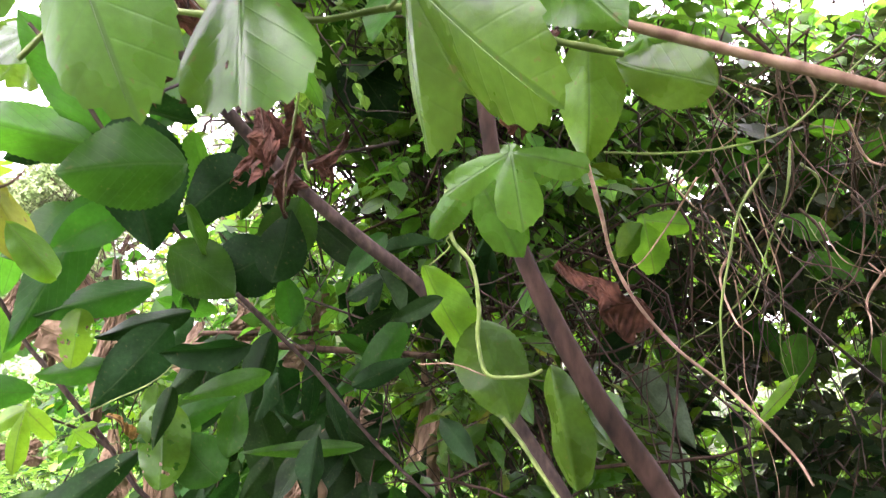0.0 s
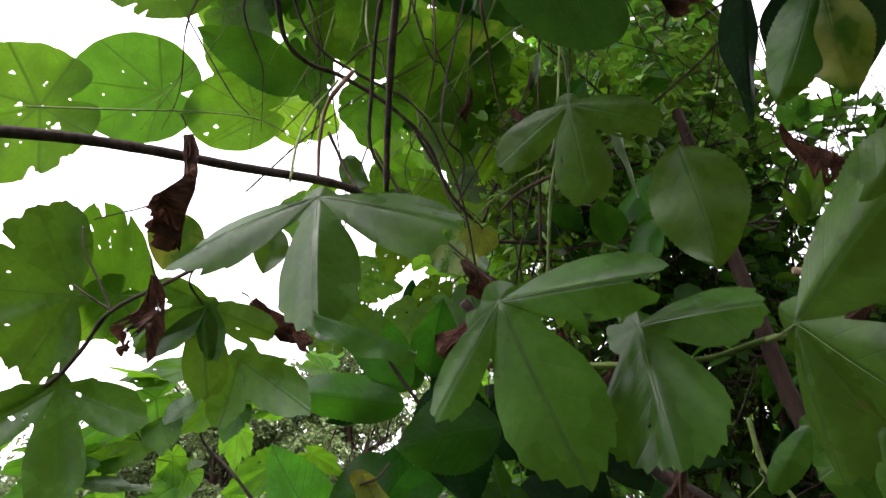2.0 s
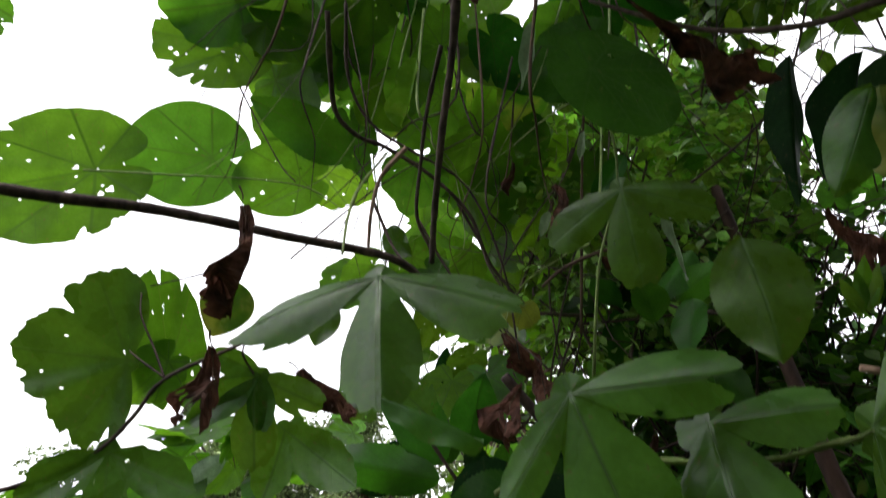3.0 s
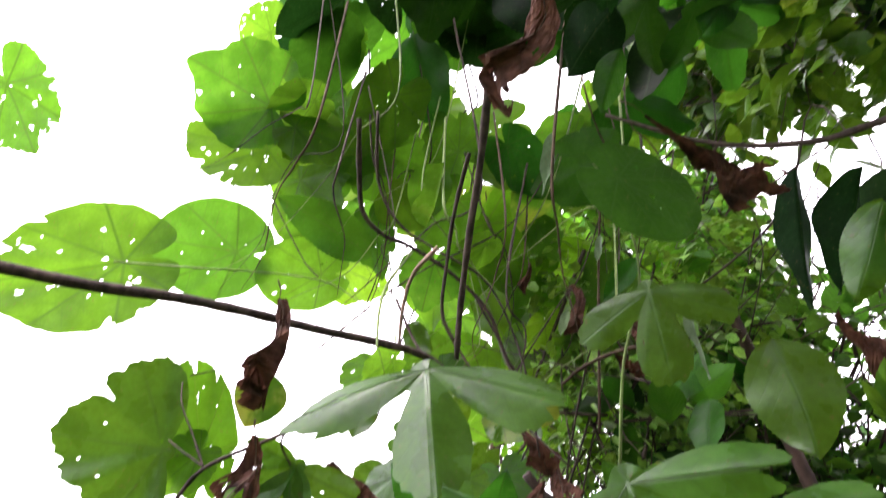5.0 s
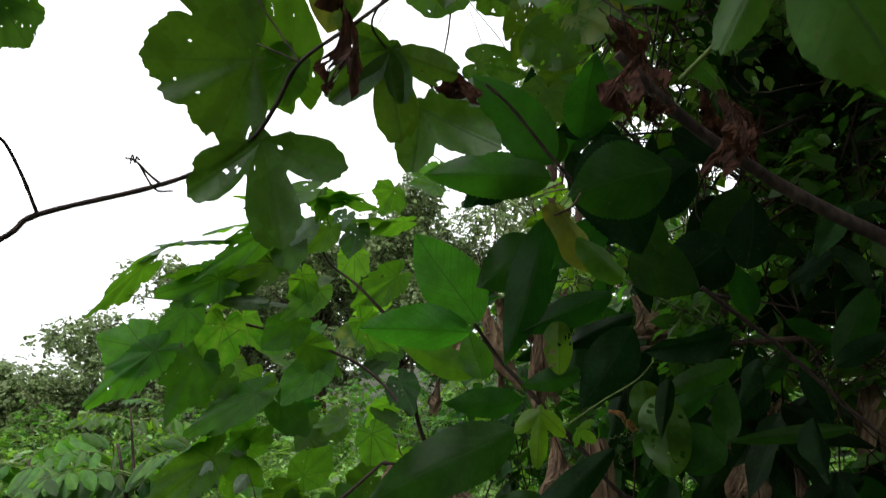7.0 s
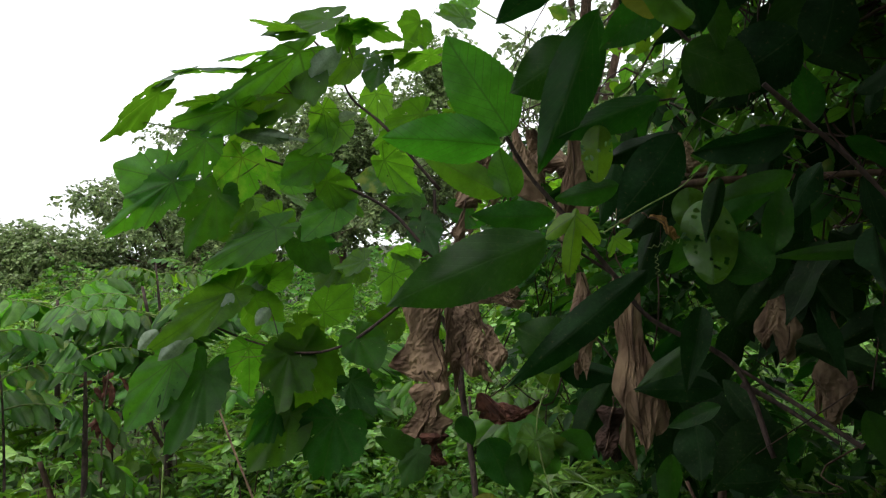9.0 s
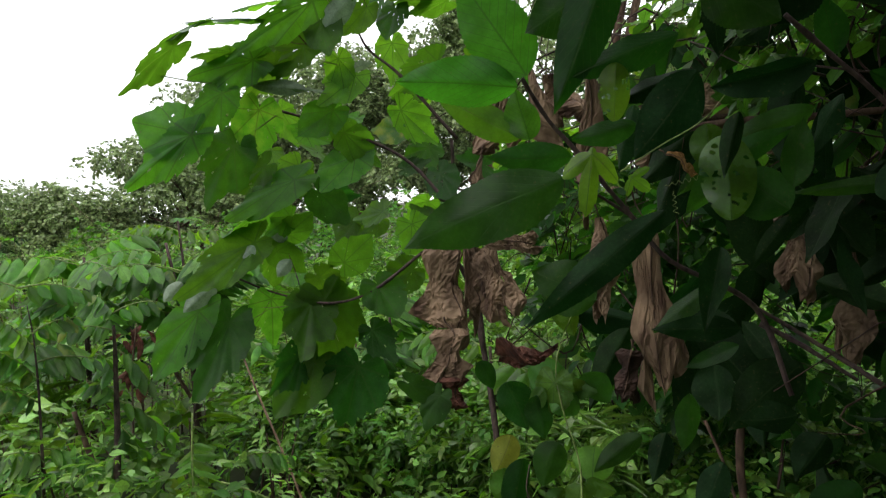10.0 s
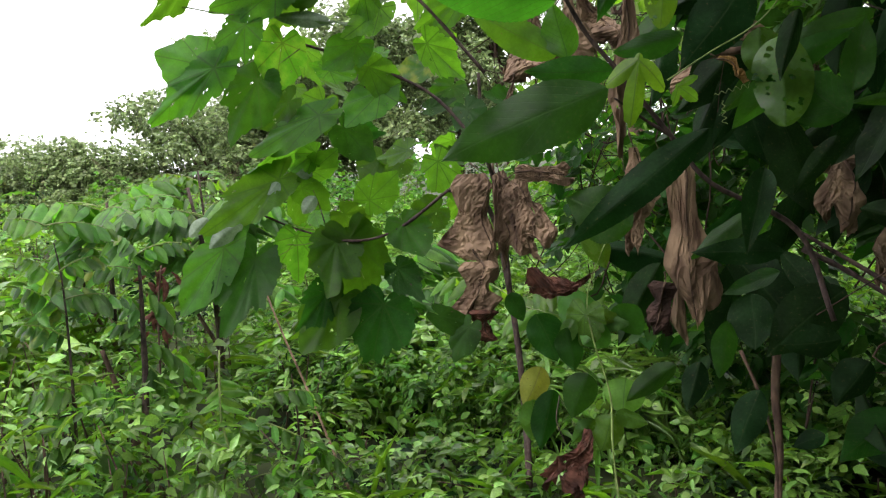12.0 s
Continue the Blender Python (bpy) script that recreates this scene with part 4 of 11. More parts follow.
lobed(vine, VINE_LEAF, (-0.025, 0.375, 1.745), (0.034, 0.32, 1.657), (-0.826, -0.513, -0.234), [(0, 1.0, 0.29), (-76, 0.8, 0.25), (52, 0.82, 0.2)], fill=0.24, holes=2, bites=1, fold=0.34, droop=0.12, teeth=0.022, steps=230, rings=20)
leaf(vine, "oval", VINE_LEAF, (0.035, 0.443, 1.825), (0.094, 0.411, 1.736), (-0.259, -0.92, -0.293), 0.067)
leaf(vine, "oval", VINE_LEAF, (0.031, 0.455, 1.826), (0.114, 0.449, 1.908), (-0.119, -0.83, -0.545), 0.050)
leaf(vine, "oval", VINE_LEAF, (0.181, 0.601, 2.022), (0.21, 0.641, 1.92), (-0.333, -0.84, -0.429), 0.069)
leaf(vine, "oval", VINE_LEAF, (0.179, 0.625, 1.981), (0.157, 0.667, 1.905), (-0.453, -0.83, -0.325), 0.049)
leaf(vine, "round", SMALL_LEAF, (0.187, 1.343, 2.374), (0.194, 1.316, 2.421), (-0.163, -0.862, -0.48), 0.052)
leaf(vine, "round", SMALL_LEAF, (0.211, 1.339, 2.374), (0.233, 1.326, 2.389), (-0.182, -0.863, -0.47), 0.028)
leaf(vine, "round", SMALL_LEAF, (0.143, 1.365, 2.348), (0.124, 1.382, 2.318), (-0.127, -0.889, -0.44), 0.037)
leaf(vine, "round", SMALL_LEAF, (0.261, 1.339, 2.352), (0.247, 1.328, 2.381), (-0.203, -0.864, -0.461), 0.033)
leaf(vine, "round", SMALL_LEAF, (0.098, 1.351, 2.384), (0.065, 1.347, 2.399), (-0.095, -0.874, -0.477), 0.034)
leaf(vine, "round", SMALL_LEAF, (0.22, 1.352, 2.345), (0.236, 1.343, 2.357), (-0.186, -0.873, -0.451), 0.021)
leaf(vine, "lance", LIME_LEAF, (0.041, 0.641, 1.9), (0.024, 0.62, 1.931), (-0.183, -0.898, -0.401), 0.014)
leaf(vine, "lance", LIME_LEAF, (0.043, 0.64, 1.903), (0.037, 0.616, 1.936), (-0.313, -0.866, -0.389), 0.014)
leaf(vine, "lance", LIME_LEAF, (0.044, 0.64, 1.902), (0.057, 0.61, 1.94), (-0.58, -0.799, -0.161), 0.017)
leaf(vine, "lance", LIME_LEAF, (0.04, 0.642, 1.898), (0.027, 0.627, 1.913), (0.231, -0.969, -0.092), 0.009)
leaf(vine, "lance", LIME_LEAF, (0.045, 0.639, 1.905), (0.055, 0.62, 1.919), (-0.588, -0.807, 0.06), 0.009)
leaf(vine, "lance", LIME_LEAF, (0.042, 0.637, 1.91), (0.048, 0.609, 1.947), (-0.151, -0.903, -0.403), 0.016)
leaf(vine, "lobe", VINE_LEAF, (-0.322, 0.338, 1.776), (-0.251, 0.352, 1.754), (0.571, -0.534, 0.624), 0.023)
lobed(vine, VINE_LEAF, (-0.373, 0.431, 1.912), (-0.34, 0.362, 1.79), (0.131, -0.846, 0.517), [(0, 1.0, 0.25), (78, 1.0, 0.25), (-64, 0.94, 0.24)], fill=0.2, holes=3, bites=2, fold=0.34, droop=0.15, teeth=0.022, steps=230, rings=20)
leaf(vine, "oval", VINE_LEAF, (-0.069, 0.463, 1.917), (-0.056, 0.461, 1.813), (-0.071, -0.926, -0.37), 0.077)
leaf(vine, "tri_wide", VINE_LEAF, (-0.167, 0.594, 2.052), (-0.156, 0.605, 1.942), (0.072, -0.888, -0.454), 0.110)
leaf(vine, "moon", BROAD_LEAF, (-0.181, 0.549, 2.184), (-0.093, 0.607, 2.141), (0.455, -0.881, -0.131), 0.081)
leaf(vine, "oval", VINE_LEAF, (0.064, 0.505, 2.065), (0.019, 0.535, 1.977), (-0.347, -0.83, -0.437), 0.060)
leaf(vine, "oval", VINE_LEAF, (0.07, 0.505, 2.063), (0.077, 0.525, 1.967), (-0.081, -0.861, -0.502), 0.066)
leaf(vine, "oval", VINE_LEAF, (0.195, 0.536, 1.746), (0.123, 0.569, 1.779), (-0.283, -0.908, -0.308), 0.052)
leaf(vine, "tri", VINE_LEAF, (0.024, 0.747, 1.721), (0.068, 0.738, 1.636), (-0.055, -0.986, -0.16), 0.096)
leaf(vine, "tri_wide", VINE_LEAF, (0.044, 0.547, 1.695), (0.053, 0.537, 1.638), (-0.079, -0.977, -0.197), 0.070)
leaf(vine, "oval", VINE_LEAF, (0.107, 0.578, 1.8), (0.107, 0.59, 1.698), (-0.331, -0.893, -0.305), 0.057)
leaf(vine, "tri_limp", VINE_LEAF, (0.169, 0.641, 1.827), (0.177, 0.635, 1.781), (-0.242, -0.903, -0.354), 0.067)
stem(vine, PINK_STEM, [(0.364, 0.499, 1.709), (0.301, 0.507, 1.735), (0.202, 0.52, 1.766), (0.112, 0.516, 1.786), (0.062, 0.509, 1.796), (-0.003, 0.483, 1.808)], 0.0055, 0.0028, "stem", "pinkish brown woody vine stem")
stem(vine, GREEN_STEM, [(0.102, 0.432, 1.727), (0.037, 0.427, 1.737), (-0.022, 0.414, 1.746), (-0.084, 0.409, 1.734), (-0.163, 0.409, 1.739), (-0.212, 0.415, 1.751), (-0.275, 0.452, 1.725)], 0.0022, 0.0018)
stem(vine, GREEN_STEM, [(-0.084, 0.409, 1.734), (-0.103, 0.401, 1.742), (-0.115, 0.39, 1.759)], 0.0013, 0.001, "stalk")
stem(vine, GREEN_STEM, [(-0.039, 0.414, 1.743), (-0.03, 0.395, 1.743), (-0.025, 0.374, 1.743)], 0.0013, 0.001, "stalk")
stem(vine, GREEN_STEM, [(-0.202, 0.408, 1.745), (-0.2, 0.388, 1.763), (-0.201, 0.367, 1.776)], 0.0013, 0.001, "stalk")
stem(vine, GREEN_STEM, [(-0.112, 0.546, 1.691), (-0.11, 0.548, 1.68), (-0.106, 0.548, 1.671)], 0.0015, 0.0008, "stalk")
leaf(vine, "lobe", LIME_LEAF, (-0.044, 1.089, 1.657), (0.022, 1.094, 1.515), (-0.368, -0.908, -0.201), 0.069)
leaf(vine, "oval", VINE_LEAF, (0.041, 1.064, 1.579), (0.086, 1.034, 1.434), (0.11, -0.989, 0.101), 0.107)
leaf(vine, "lobe", VINE_LEAF, (0.135, 1.006, 1.519), (0.159, 0.981, 1.353), (-0.468, -0.881, 0.063), 0.059)
stem(vine, GREEN_STEM, [(-0.013, 1.055, 1.766), (-0.003, 1.056, 1.696), (0.027, 1.05, 1.655), (0.038, 1.044, 1.594), (0.037, 1.044, 1.551), (0.049, 1.033, 1.504), (0.08, 1.03, 1.499), (0.109, 1.008, 1.504), (0.124, 1.007, 1.512)], 0.0036, 0.0026, "tendril")
stem(vine, GREEN_STEM, [(0.075, 1.056, 1.441), (0.099, 1.05, 1.411), (0.128, 1.03, 1.37), (0.158, 1.018, 1.329)], 0.0036, 0.003)
stem(vine, GREEN_STEM, [(-0.035, 1.06, 1.654), (-0.007, 1.058, 1.68), (-0.011, 1.057, 1.692), (-0.003, 1.056, 1.7)], 0.0012, 0.0009, "tendril")
stem(vine, PINK_STEM, [(-0.045, 1.033, 1.513), (0.002, 1.034, 1.515), (0.049, 1.032, 1.5)], 0.0012, 0.001, "tendril")
leaf(vine, "duo", LIME_LEAF, (0.377, 1.45, 1.791), (0.416, 1.453, 1.684), (-0.26, -0.958, -0.118), 0.125)
leaf(vine, "oval", LIME_LEAF, (0.372, 1.452, 1.785), (0.325, 1.472, 1.718), (-0.228, -0.965, -0.128), 0.059)
stem(vine, PINK_STEM, [(0.169, 0.925, 1.778), (0.193, 0.954, 1.717), (0.215, 0.988, 1.662), (0.253, 1.004, 1.602), (0.311, 1.02, 1.543), (0.381, 1.025, 1.491), (0.455, 1.008, 1.413), (0.476, 0.992, 1.373)], 0.003, 0.0018, "stem", "thin pinkish dead stem")
stem(vine, GREEN_STEM, [(0.18, 0.87, 1.779), (0.263, 0.901, 1.787), (0.348, 0.923, 1.803), (0.433, 0.934, 1.834), (0.516, 0.921, 1.918), (0.553, 0.884, 1.955)], 0.0016, 0.0012)
stem(vine, GREEN_STEM, [(0.393, 0.911, 1.779), (0.365, 0.933, 1.725), (0.355, 0.947, 1.661), (0.346, 0.955, 1.588), (0.357, 0.971, 1.502)], 0.002, 0.0015)

sky_vine = plant("trailing_vine", (-0.3, 0.42, 1.8), "thin dark trailing vine with lobed leaves and coiled tendrils", "vine")
stem(sky_vine, DARK_BARK, [(-0.955, 0.282, 1.633), (-0.893, 0.339, 1.685), (-0.875, 0.361, 1.707), (-0.811, 0.447, 1.739), (-0.77, 0.495, 1.766), (-0.735, 0.518, 1.794), (-0.701, 0.521, 1.829), (-0.662, 0.512, 1.862), (-0.591, 0.512, 1.886), (-0.468, 0.474, 1.9), (-0.407, 0.416, 1.877)], 0.0032, 0.002)
stem(sky_vine, DARK_BARK, [(-0.876, 0.359, 1.708), (-0.879, 0.345, 1.745), (-0.883, 0.329, 1.776), (-0.89, 0.318, 1.778), (-0.905, 0.314, 1.776)], 0.0017, 0.0012, "tendril")
curl(sky_vine, DARK_BARK, (-0.89, 0.318, 1.778), (-0.89, 0.305, 1.807), 0.006, 3, 0.0009)
stem(sky_vine, DARK_BARK, [(-0.805, 0.453, 1.739), (-0.813, 0.442, 1.751), (-0.82, 0.43, 1.765), (-0.826, 0.422, 1.768)], 0.0015, 0.001, "tendril")
stem(sky_vine, DARK_BARK, [(-0.799, 0.46, 1.734), (-0.811, 0.447, 1.736), (-0.818, 0.433, 1.762)], 0.0012, 0.001, "tendril")
curl(sky_vine, DARK_BARK, (-0.817, 0.433, 1.767), (-0.823, 0.426, 1.767), 0.005, 2, 0.0012)
leaf(sky_vine, "tri_wide", VINE_LEAF, (-0.73, 0.523, 1.79), (-0.717, 0.532, 1.663), (-0.622, 0.769, 0.147), 0.109)
leaf(sky_vine, "tri_fat", VINE_LEAF, (-0.751, 0.546, 1.901), (-0.865, 0.492, 1.913), (-0.36, 0.876, 0.322), 0.117, label="gnawed lobed leaf yellowing along its middle")
leaf(sky_vine, "moth", LIME_LEAF, (-0.761, 0.629, 1.918), (-0.757, 0.573, 2.033), (-0.36, 0.876, 0.322), 0.071)
leaf(sky_vine, "heart", LIME_LEAF, (-0.754, 0.618, 1.921), (-0.814, 0.618, 1.872), (-0.36, 0.876, 0.322), 0.061)
leaf(sky_vine, "tri_wide", VINE_LEAF, (-0.582, 0.56, 1.872), (-0.576, 0.571, 1.773), (0.471, -0.841, -0.266), 0.095)
leaf(sky_vine, "tri", VINE_LEAF, (-0.575, 0.563, 1.873), (-0.648, 0.549, 1.823), (-0.501, 0.815, 0.292), 0.072)
leaf(sky_vine, "duo", VINE_LEAF, (-0.581, 0.635, 1.826), (-0.504, 0.665, 1.752), (-0.403, 0.89, 0.214), 0.100)
leaf(sky_vine, "oval", VINE_LEAF, (-0.499, 0.565, 1.954), (-0.513, 0.571, 1.901), (-0.381, 0.839, 0.389), 0.040)
leaf(sky_vine, "oval", VINE_LEAF, (-0.667, 0.627, 2.021), (-0.705, 0.636, 1.955), (-0.502, 0.772, 0.389), 0.070)
leaf(sky_vine, "oval_bitten", VINE_LEAF, (-0.426, 0.576, 1.862), (-0.385, 0.603, 1.816), (-0.277, 0.913, 0.301), 0.056)
stem(sky_vine, DARK_BARK, [(-0.667, 0.52, 1.864), (-0.687, 0.515, 1.902), (-0.707, 0.508, 1.94), (-0.717, 0.512, 1.97)], 0.0014, 0.001, "stalk")
stem(sky_vine, DARK_BARK, [(-0.667, 0.52, 1.866), (-0.698, 0.514, 1.886), (-0.721, 0.516, 1.901)], 0.0014, 0.001, "stalk")
stem(sky_vine, DARK_BARK, [(-0.581, 0.561, 1.872), (-0.584, 0.537, 1.894), (-0.556, 0.521, 1.911)], 0.0014, 0.001, "stalk")
stem(sky_vine, DARK_BARK, [(-0.659, 0.612, 2.055), (-0.686, 0.587, 2.024), (-0.727, 0.535, 1.989)], 0.0012, 0.001, "stalk")

creeper = plant("broad_creeper", (-0.35, 0.75, 1.3), "creeper with dark oval leaves among the broad-leaved shrub", "vine")
leaf(creeper, "oval", BROAD_LEAF, (-0.34, 0.909, 1.763), (-0.46, 0.823, 1.739), (0.408, -0.913, -0.031), 0.113)
leaf(creeper, "lobe", YELLOW_LEAF, (-0.446, 0.686, 1.693), (-0.407, 0.713, 1.616), (0.746, -0.598, -0.293), 0.039, label="yellowing drooping leaf, withered at its stalk")
leaf(creeper, "lobe", YELLOW_LEAF, (-0.46, 0.691, 1.697), (-0.443, 0.702, 1.665), (-0.087, -0.989, 0.12), 0.028)
leaf(creeper, "lobe", LIME_LEAF, (-0.429, 0.695, 1.653), (-0.378, 0.701, 1.605), (0.458, -0.873, 0.17), 0.033)
stem(creeper, BARK, [(-0.449, 0.686, 1.682), (-0.429, 0.691, 1.689), (-0.419, 0.701, 1.705)], 0.0016, 0.0012, "stalk")
leaf(creeper, "oval", BROAD_LEAF, (-0.453, 1.149, 1.68), (-0.344, 1.16, 1.611), (0.113, -0.99, 0.086), 0.099)
leaf(creeper, "oval_bitten", LIME_LEAF, (-0.596, 1.17, 1.581), (-0.602, 1.155, 1.486), (0.477, -0.826, 0.3), 0.054)

heart = plant("heart_leaved_climber", (-0.45, 0.85, 1.9), "climber with large thin heart-shaped leaves, insect-holed, backlit by the sky", "climber")
leaf(heart, "moth", HEART_LEAF, (-1.182, 0.808, 2.405), (-1.428, 0.731, 2.353), (-0.36, 0.876, 0.322), 0.184, label="round leaf gnawed along its edge and full of small holes")
leaf(heart, "moon", HEART_LEAF, (-1.014, 0.938, 2.476), (-1.177, 0.861, 2.494), (-0.36, 0.876, 0.322), 0.155)
leaf(heart, "moon", LIME_LEAF, (-0.84, 1.009, 2.431), (-0.97, 0.959, 2.424), (-0.36, 0.876, 0.322), 0.111)
leaf(heart, "moth", HEART_LEAF, (-0.933, 0.867, 2.688), (-1.093, 0.79, 2.709), (-0.36, 0.876, 0.322), 0.137)
leaf(heart, "heart", HEART_LEAF, (-0.898, 0.804, 2.748), (-1.056, 0.714, 2.852), (-0.488, 0.54, 0.686), 0.199)
leaf(heart, "oval", HEART_LEAF, (-0.724, 1.009, 2.453), (-0.891, 0.882, 2.558), (-0.462, 0.682, 0.566), 0.101)
leaf(heart, "heart", HEART_LEAF, (-0.635, 1.148, 2.504), (-0.678, 1.191, 2.409), (-0.345, 0.789, 0.508), 0.124)
leaf(heart, "heart", HEART_LEAF, (-0.766, 0.998, 2.769), (-0.847, 1, 2.715), (-0.413, 0.642, 0.646), 0.106)
leaf(heart, "heart", LIME_LEAF, (-0.553, 1.298, 2.697), (-0.532, 1.447, 2.473), (-0.244, 0.816, 0.524), 0.202)
leaf(heart, "heart", LIME_LEAF, (-0.602, 1.358, 2.767), (-0.459, 1.477, 2.655), (-0.224, 0.796, 0.563), 0.195)
leaf(heart, "oval", HEART_LEAF, (-0.536, 0.878, 2.557), (-0.587, 0.938, 2.461), (-0.326, 0.715, 0.618), 0.088)
leaf(heart, "heart", HEART_LEAF, (-0.764, 1.1, 2.821), (-0.723, 1.207, 2.726), (-0.355, 0.693, 0.628), 0.179)
leaf(heart, "round", HEART_LEAF, (-0.708, 1.272, 2.821), (-0.828, 1.302, 2.714), (-0.349, 0.726, 0.592), 0.179)
leaf(heart, "round", HEART_LEAF, (-0.663, 0.934, 2.834), (-0.777, 0.989, 2.722), (-0.336, 0.659, 0.672), 0.135)
leaf(heart, "round", HEART_LEAF, (-0.909, 0.991, 2.944), (-0.902, 1.141, 2.8), (-0.399, 0.645, 0.652), 0.166)
leaf(heart, "round", HEART_LEAF, (-0.963, 0.831, 3.039), (-1.017, 0.758, 3.057), (-0.443, 0.502, 0.743), 0.120)
leaf(heart, "round", HEART_LEAF, (-0.781, 0.846, 2.99), (-0.853, 0.887, 2.922), (-0.371, 0.569, 0.733), 0.128)
leaf(heart, "rag", HEART_LEAF, (-1.11, 0.393, 2.075), (-1.056, 0.52, 2.034), (-0.36, 0.876, 0.322), 0.092)
leaf(heart, "rag", HEART_LEAF, (-1.077, 0.449, 2.039), (-1.057, 0.491, 1.97), (-0.36, 0.876, 0.322), 0.086)
leaf(heart, "rag", HEART_LEAF, (-1.217, 0.43, 2.344), (-1.16, 0.493, 2.265), (-0.36, 0.876, 0.322), 0.091)
leaf(heart, "rag", HEART_LEAF, (-1.31, 0.518, 2.667), (-1.252, 0.614, 2.521), (-0.36, 0.876, 0.322), 0.142)
leaf(heart, "round", HEART_LEAF, (-0.908, 1.074, 2.585), (-0.974, 1.074, 2.525), (-0.492, 0.686, 0.536), 0.116)
leaf(heart, "heart", LIME_LEAF, (-0.603, 1.532, 2.797), (-0.55, 1.687, 2.555), (-0.204, 0.844, 0.496), 0.234)
leaf(heart, "heart", LIME_LEAF, (-0.473, 1.641, 2.861), (-0.439, 1.755, 2.683), (-0.14, 0.845, 0.517), 0.193)
stem(heart, DARK_BARK, [(-1.074, 0.199, 2.077), (-0.925, 0.333, 2.077), (-0.833, 0.435, 2.083), (-0.76, 0.514, 2.095), (-0.687, 0.584, 2.096), (-0.631, 0.655, 2.099), (-0.513, 0.764, 2.094), (-0.473, 0.821, 2.063)], 0.0085, 0.006, "branch", "dark smooth leaning woody stem")
stem(heart, DARK_BARK, [(0.285, 1.172, 1.147), (0.189, 1.171, 1.294), (0.046, 1.173, 1.505), (-0.046, 1.142, 1.622), (-0.141, 1.107, 1.695), (-0.219, 1.073, 1.757), (-0.306, 1.021, 1.84), (-0.36, 0.976, 1.906), (-0.395, 0.937, 1.954)], 0.0135, 0.008, "trunk", "reddish-brown leaning trunk")
stem(heart, DARK_BARK, [(-0.334, 0.549, 2.444), (-0.376, 0.64, 2.347), (-0.413, 0.702, 2.258), (-0.451, 0.775, 2.167), (-0.47, 0.816, 2.101)], 0.006, 0.0045)
stem(heart, DARK_BARK, [(-0.404, 0.669, 2.38), (-0.444, 0.718, 2.307), (-0.469, 0.759, 2.239), (-0.487, 0.793, 2.174), (-0.475, 0.823, 2.129)], 0.0035, 0.0025)
stem(heart, DARK_BARK, [(-0.62, 0.697, 2.54), (-0.643, 0.765, 2.46), (-0.649, 0.806, 2.41), (-0.624, 0.844, 2.382), (-0.584, 0.875, 2.369), (-0.52, 0.931, 2.331), (-0.466, 0.988, 2.271), (-0.442, 1.039, 2.189), (-0.384, 1.088, 2.112)], 0.005, 0.003)
stem(heart, DARK_BARK, [(-0.621, 0.915, 2.285), (-0.586, 0.918, 2.202), (-0.555, 0.896, 2.155)], 0.003, 0.002)
stem(heart, GREEN_STEM, [(-1.166, 0.768, 2.378), (-1.025, 0.837, 2.379), (-0.892, 0.916, 2.388), (-0.791, 0.958, 2.372), (-0.719, 0.969, 2.32)], 0.0018, 0.0012, "stalk")
stem(heart, DARK_BARK, [(-0.966, 0.859, 2.682), (-0.927, 0.911, 2.581), (-0.851, 0.942, 2.434), (-0.807, 0.942, 2.379)], 0.0018, 0.0012, "stalk")
stem(heart, GREEN_STEM, [(-0.549, 0.805, 2.306), (-0.559, 0.737, 2.206), (-0.539, 0.672, 2.121), (-0.51, 0.611, 2.033)], 0.0025, 0.0018)
stem(heart, BARK, [(-0.152, 0.897, 2.123), (-0.222, 0.893, 2.12), (-0.286, 0.911, 2.109), (-0.33, 0.942, 2.095)], 0.0035, 0.0028)
stem(heart, DARK_BARK, [(-0.482, 0.972, 2.289), (-0.455, 1.016, 2.226), (-0.438, 1.026, 2.172), (-0.392, 1.038, 2.095)], 0.0025, 0.0018)
stem(heart, DARK_BARK, [(-0.519, 0.88, 2.214), (-0.474, 0.921, 2.123), (-0.414, 0.938, 2.052), (-0.327, 0.938, 1.959)], 0.0022, 0.0014)
leaf(heart, "heart", YELLOW_LEAF, (-0.375, 0.991, 2.085), (-0.39, 1.002, 2.046), (0.231, -0.907, -0.352), 0.052)

leaf(heart, "lance", PALE_LEAF, (-0.283, 0.751, 2.46), (-0.308, 0.789, 2.362), (0.855, -0.427, -0.295), 0.032)
leaf(heart, "lance", PALE_LEAF, (-0.238, 0.891, 2.336), (-0.249, 0.909, 2.289), (0.729, -0.588, -0.35), 0.017)
leaf(heart, "lance", PALE_LEAF, (-0.308, 0.921, 2.216), (-0.324, 0.934, 2.176), (0.729, -0.588, -0.35), 0.021)
leaf(heart, "lance", PALE_LEAF, (-0.131, 0.697, 2.096), (-0.104, 0.754, 2.002), (0.883, -0.38, -0.277), 0.018)
leaf(heart, "lobe", VINE_LEAF, (-0.473, 0.743, 2.437), (-0.497, 0.786, 2.33), (0.968, -0.162, -0.192), 0.056)
dry_leaf((-0.309, 0.994, 2.307), (-0.277, 1.039, 2.243), 0.063, (0.36, -0.876, -0.322), 171, curlin=0.8, label="crumpled brown withered leaf caught among the vines")
dry_leaf((-0.232, 1.047, 2.265), (-0.175, 1.096, 2.215), 0.057, (0.36, -0.876, -0.322), 172, curlin=0.9, label="crumpled brown withered leaf caught among the vines")
dry_leaf((-0.393, 1.035, 2.394), (-0.392, 1.063, 2.339), 0.026, (0.36, -0.876, -0.322), 173, curlin=1.0, label="crumpled brown withered leaf caught among the vines")
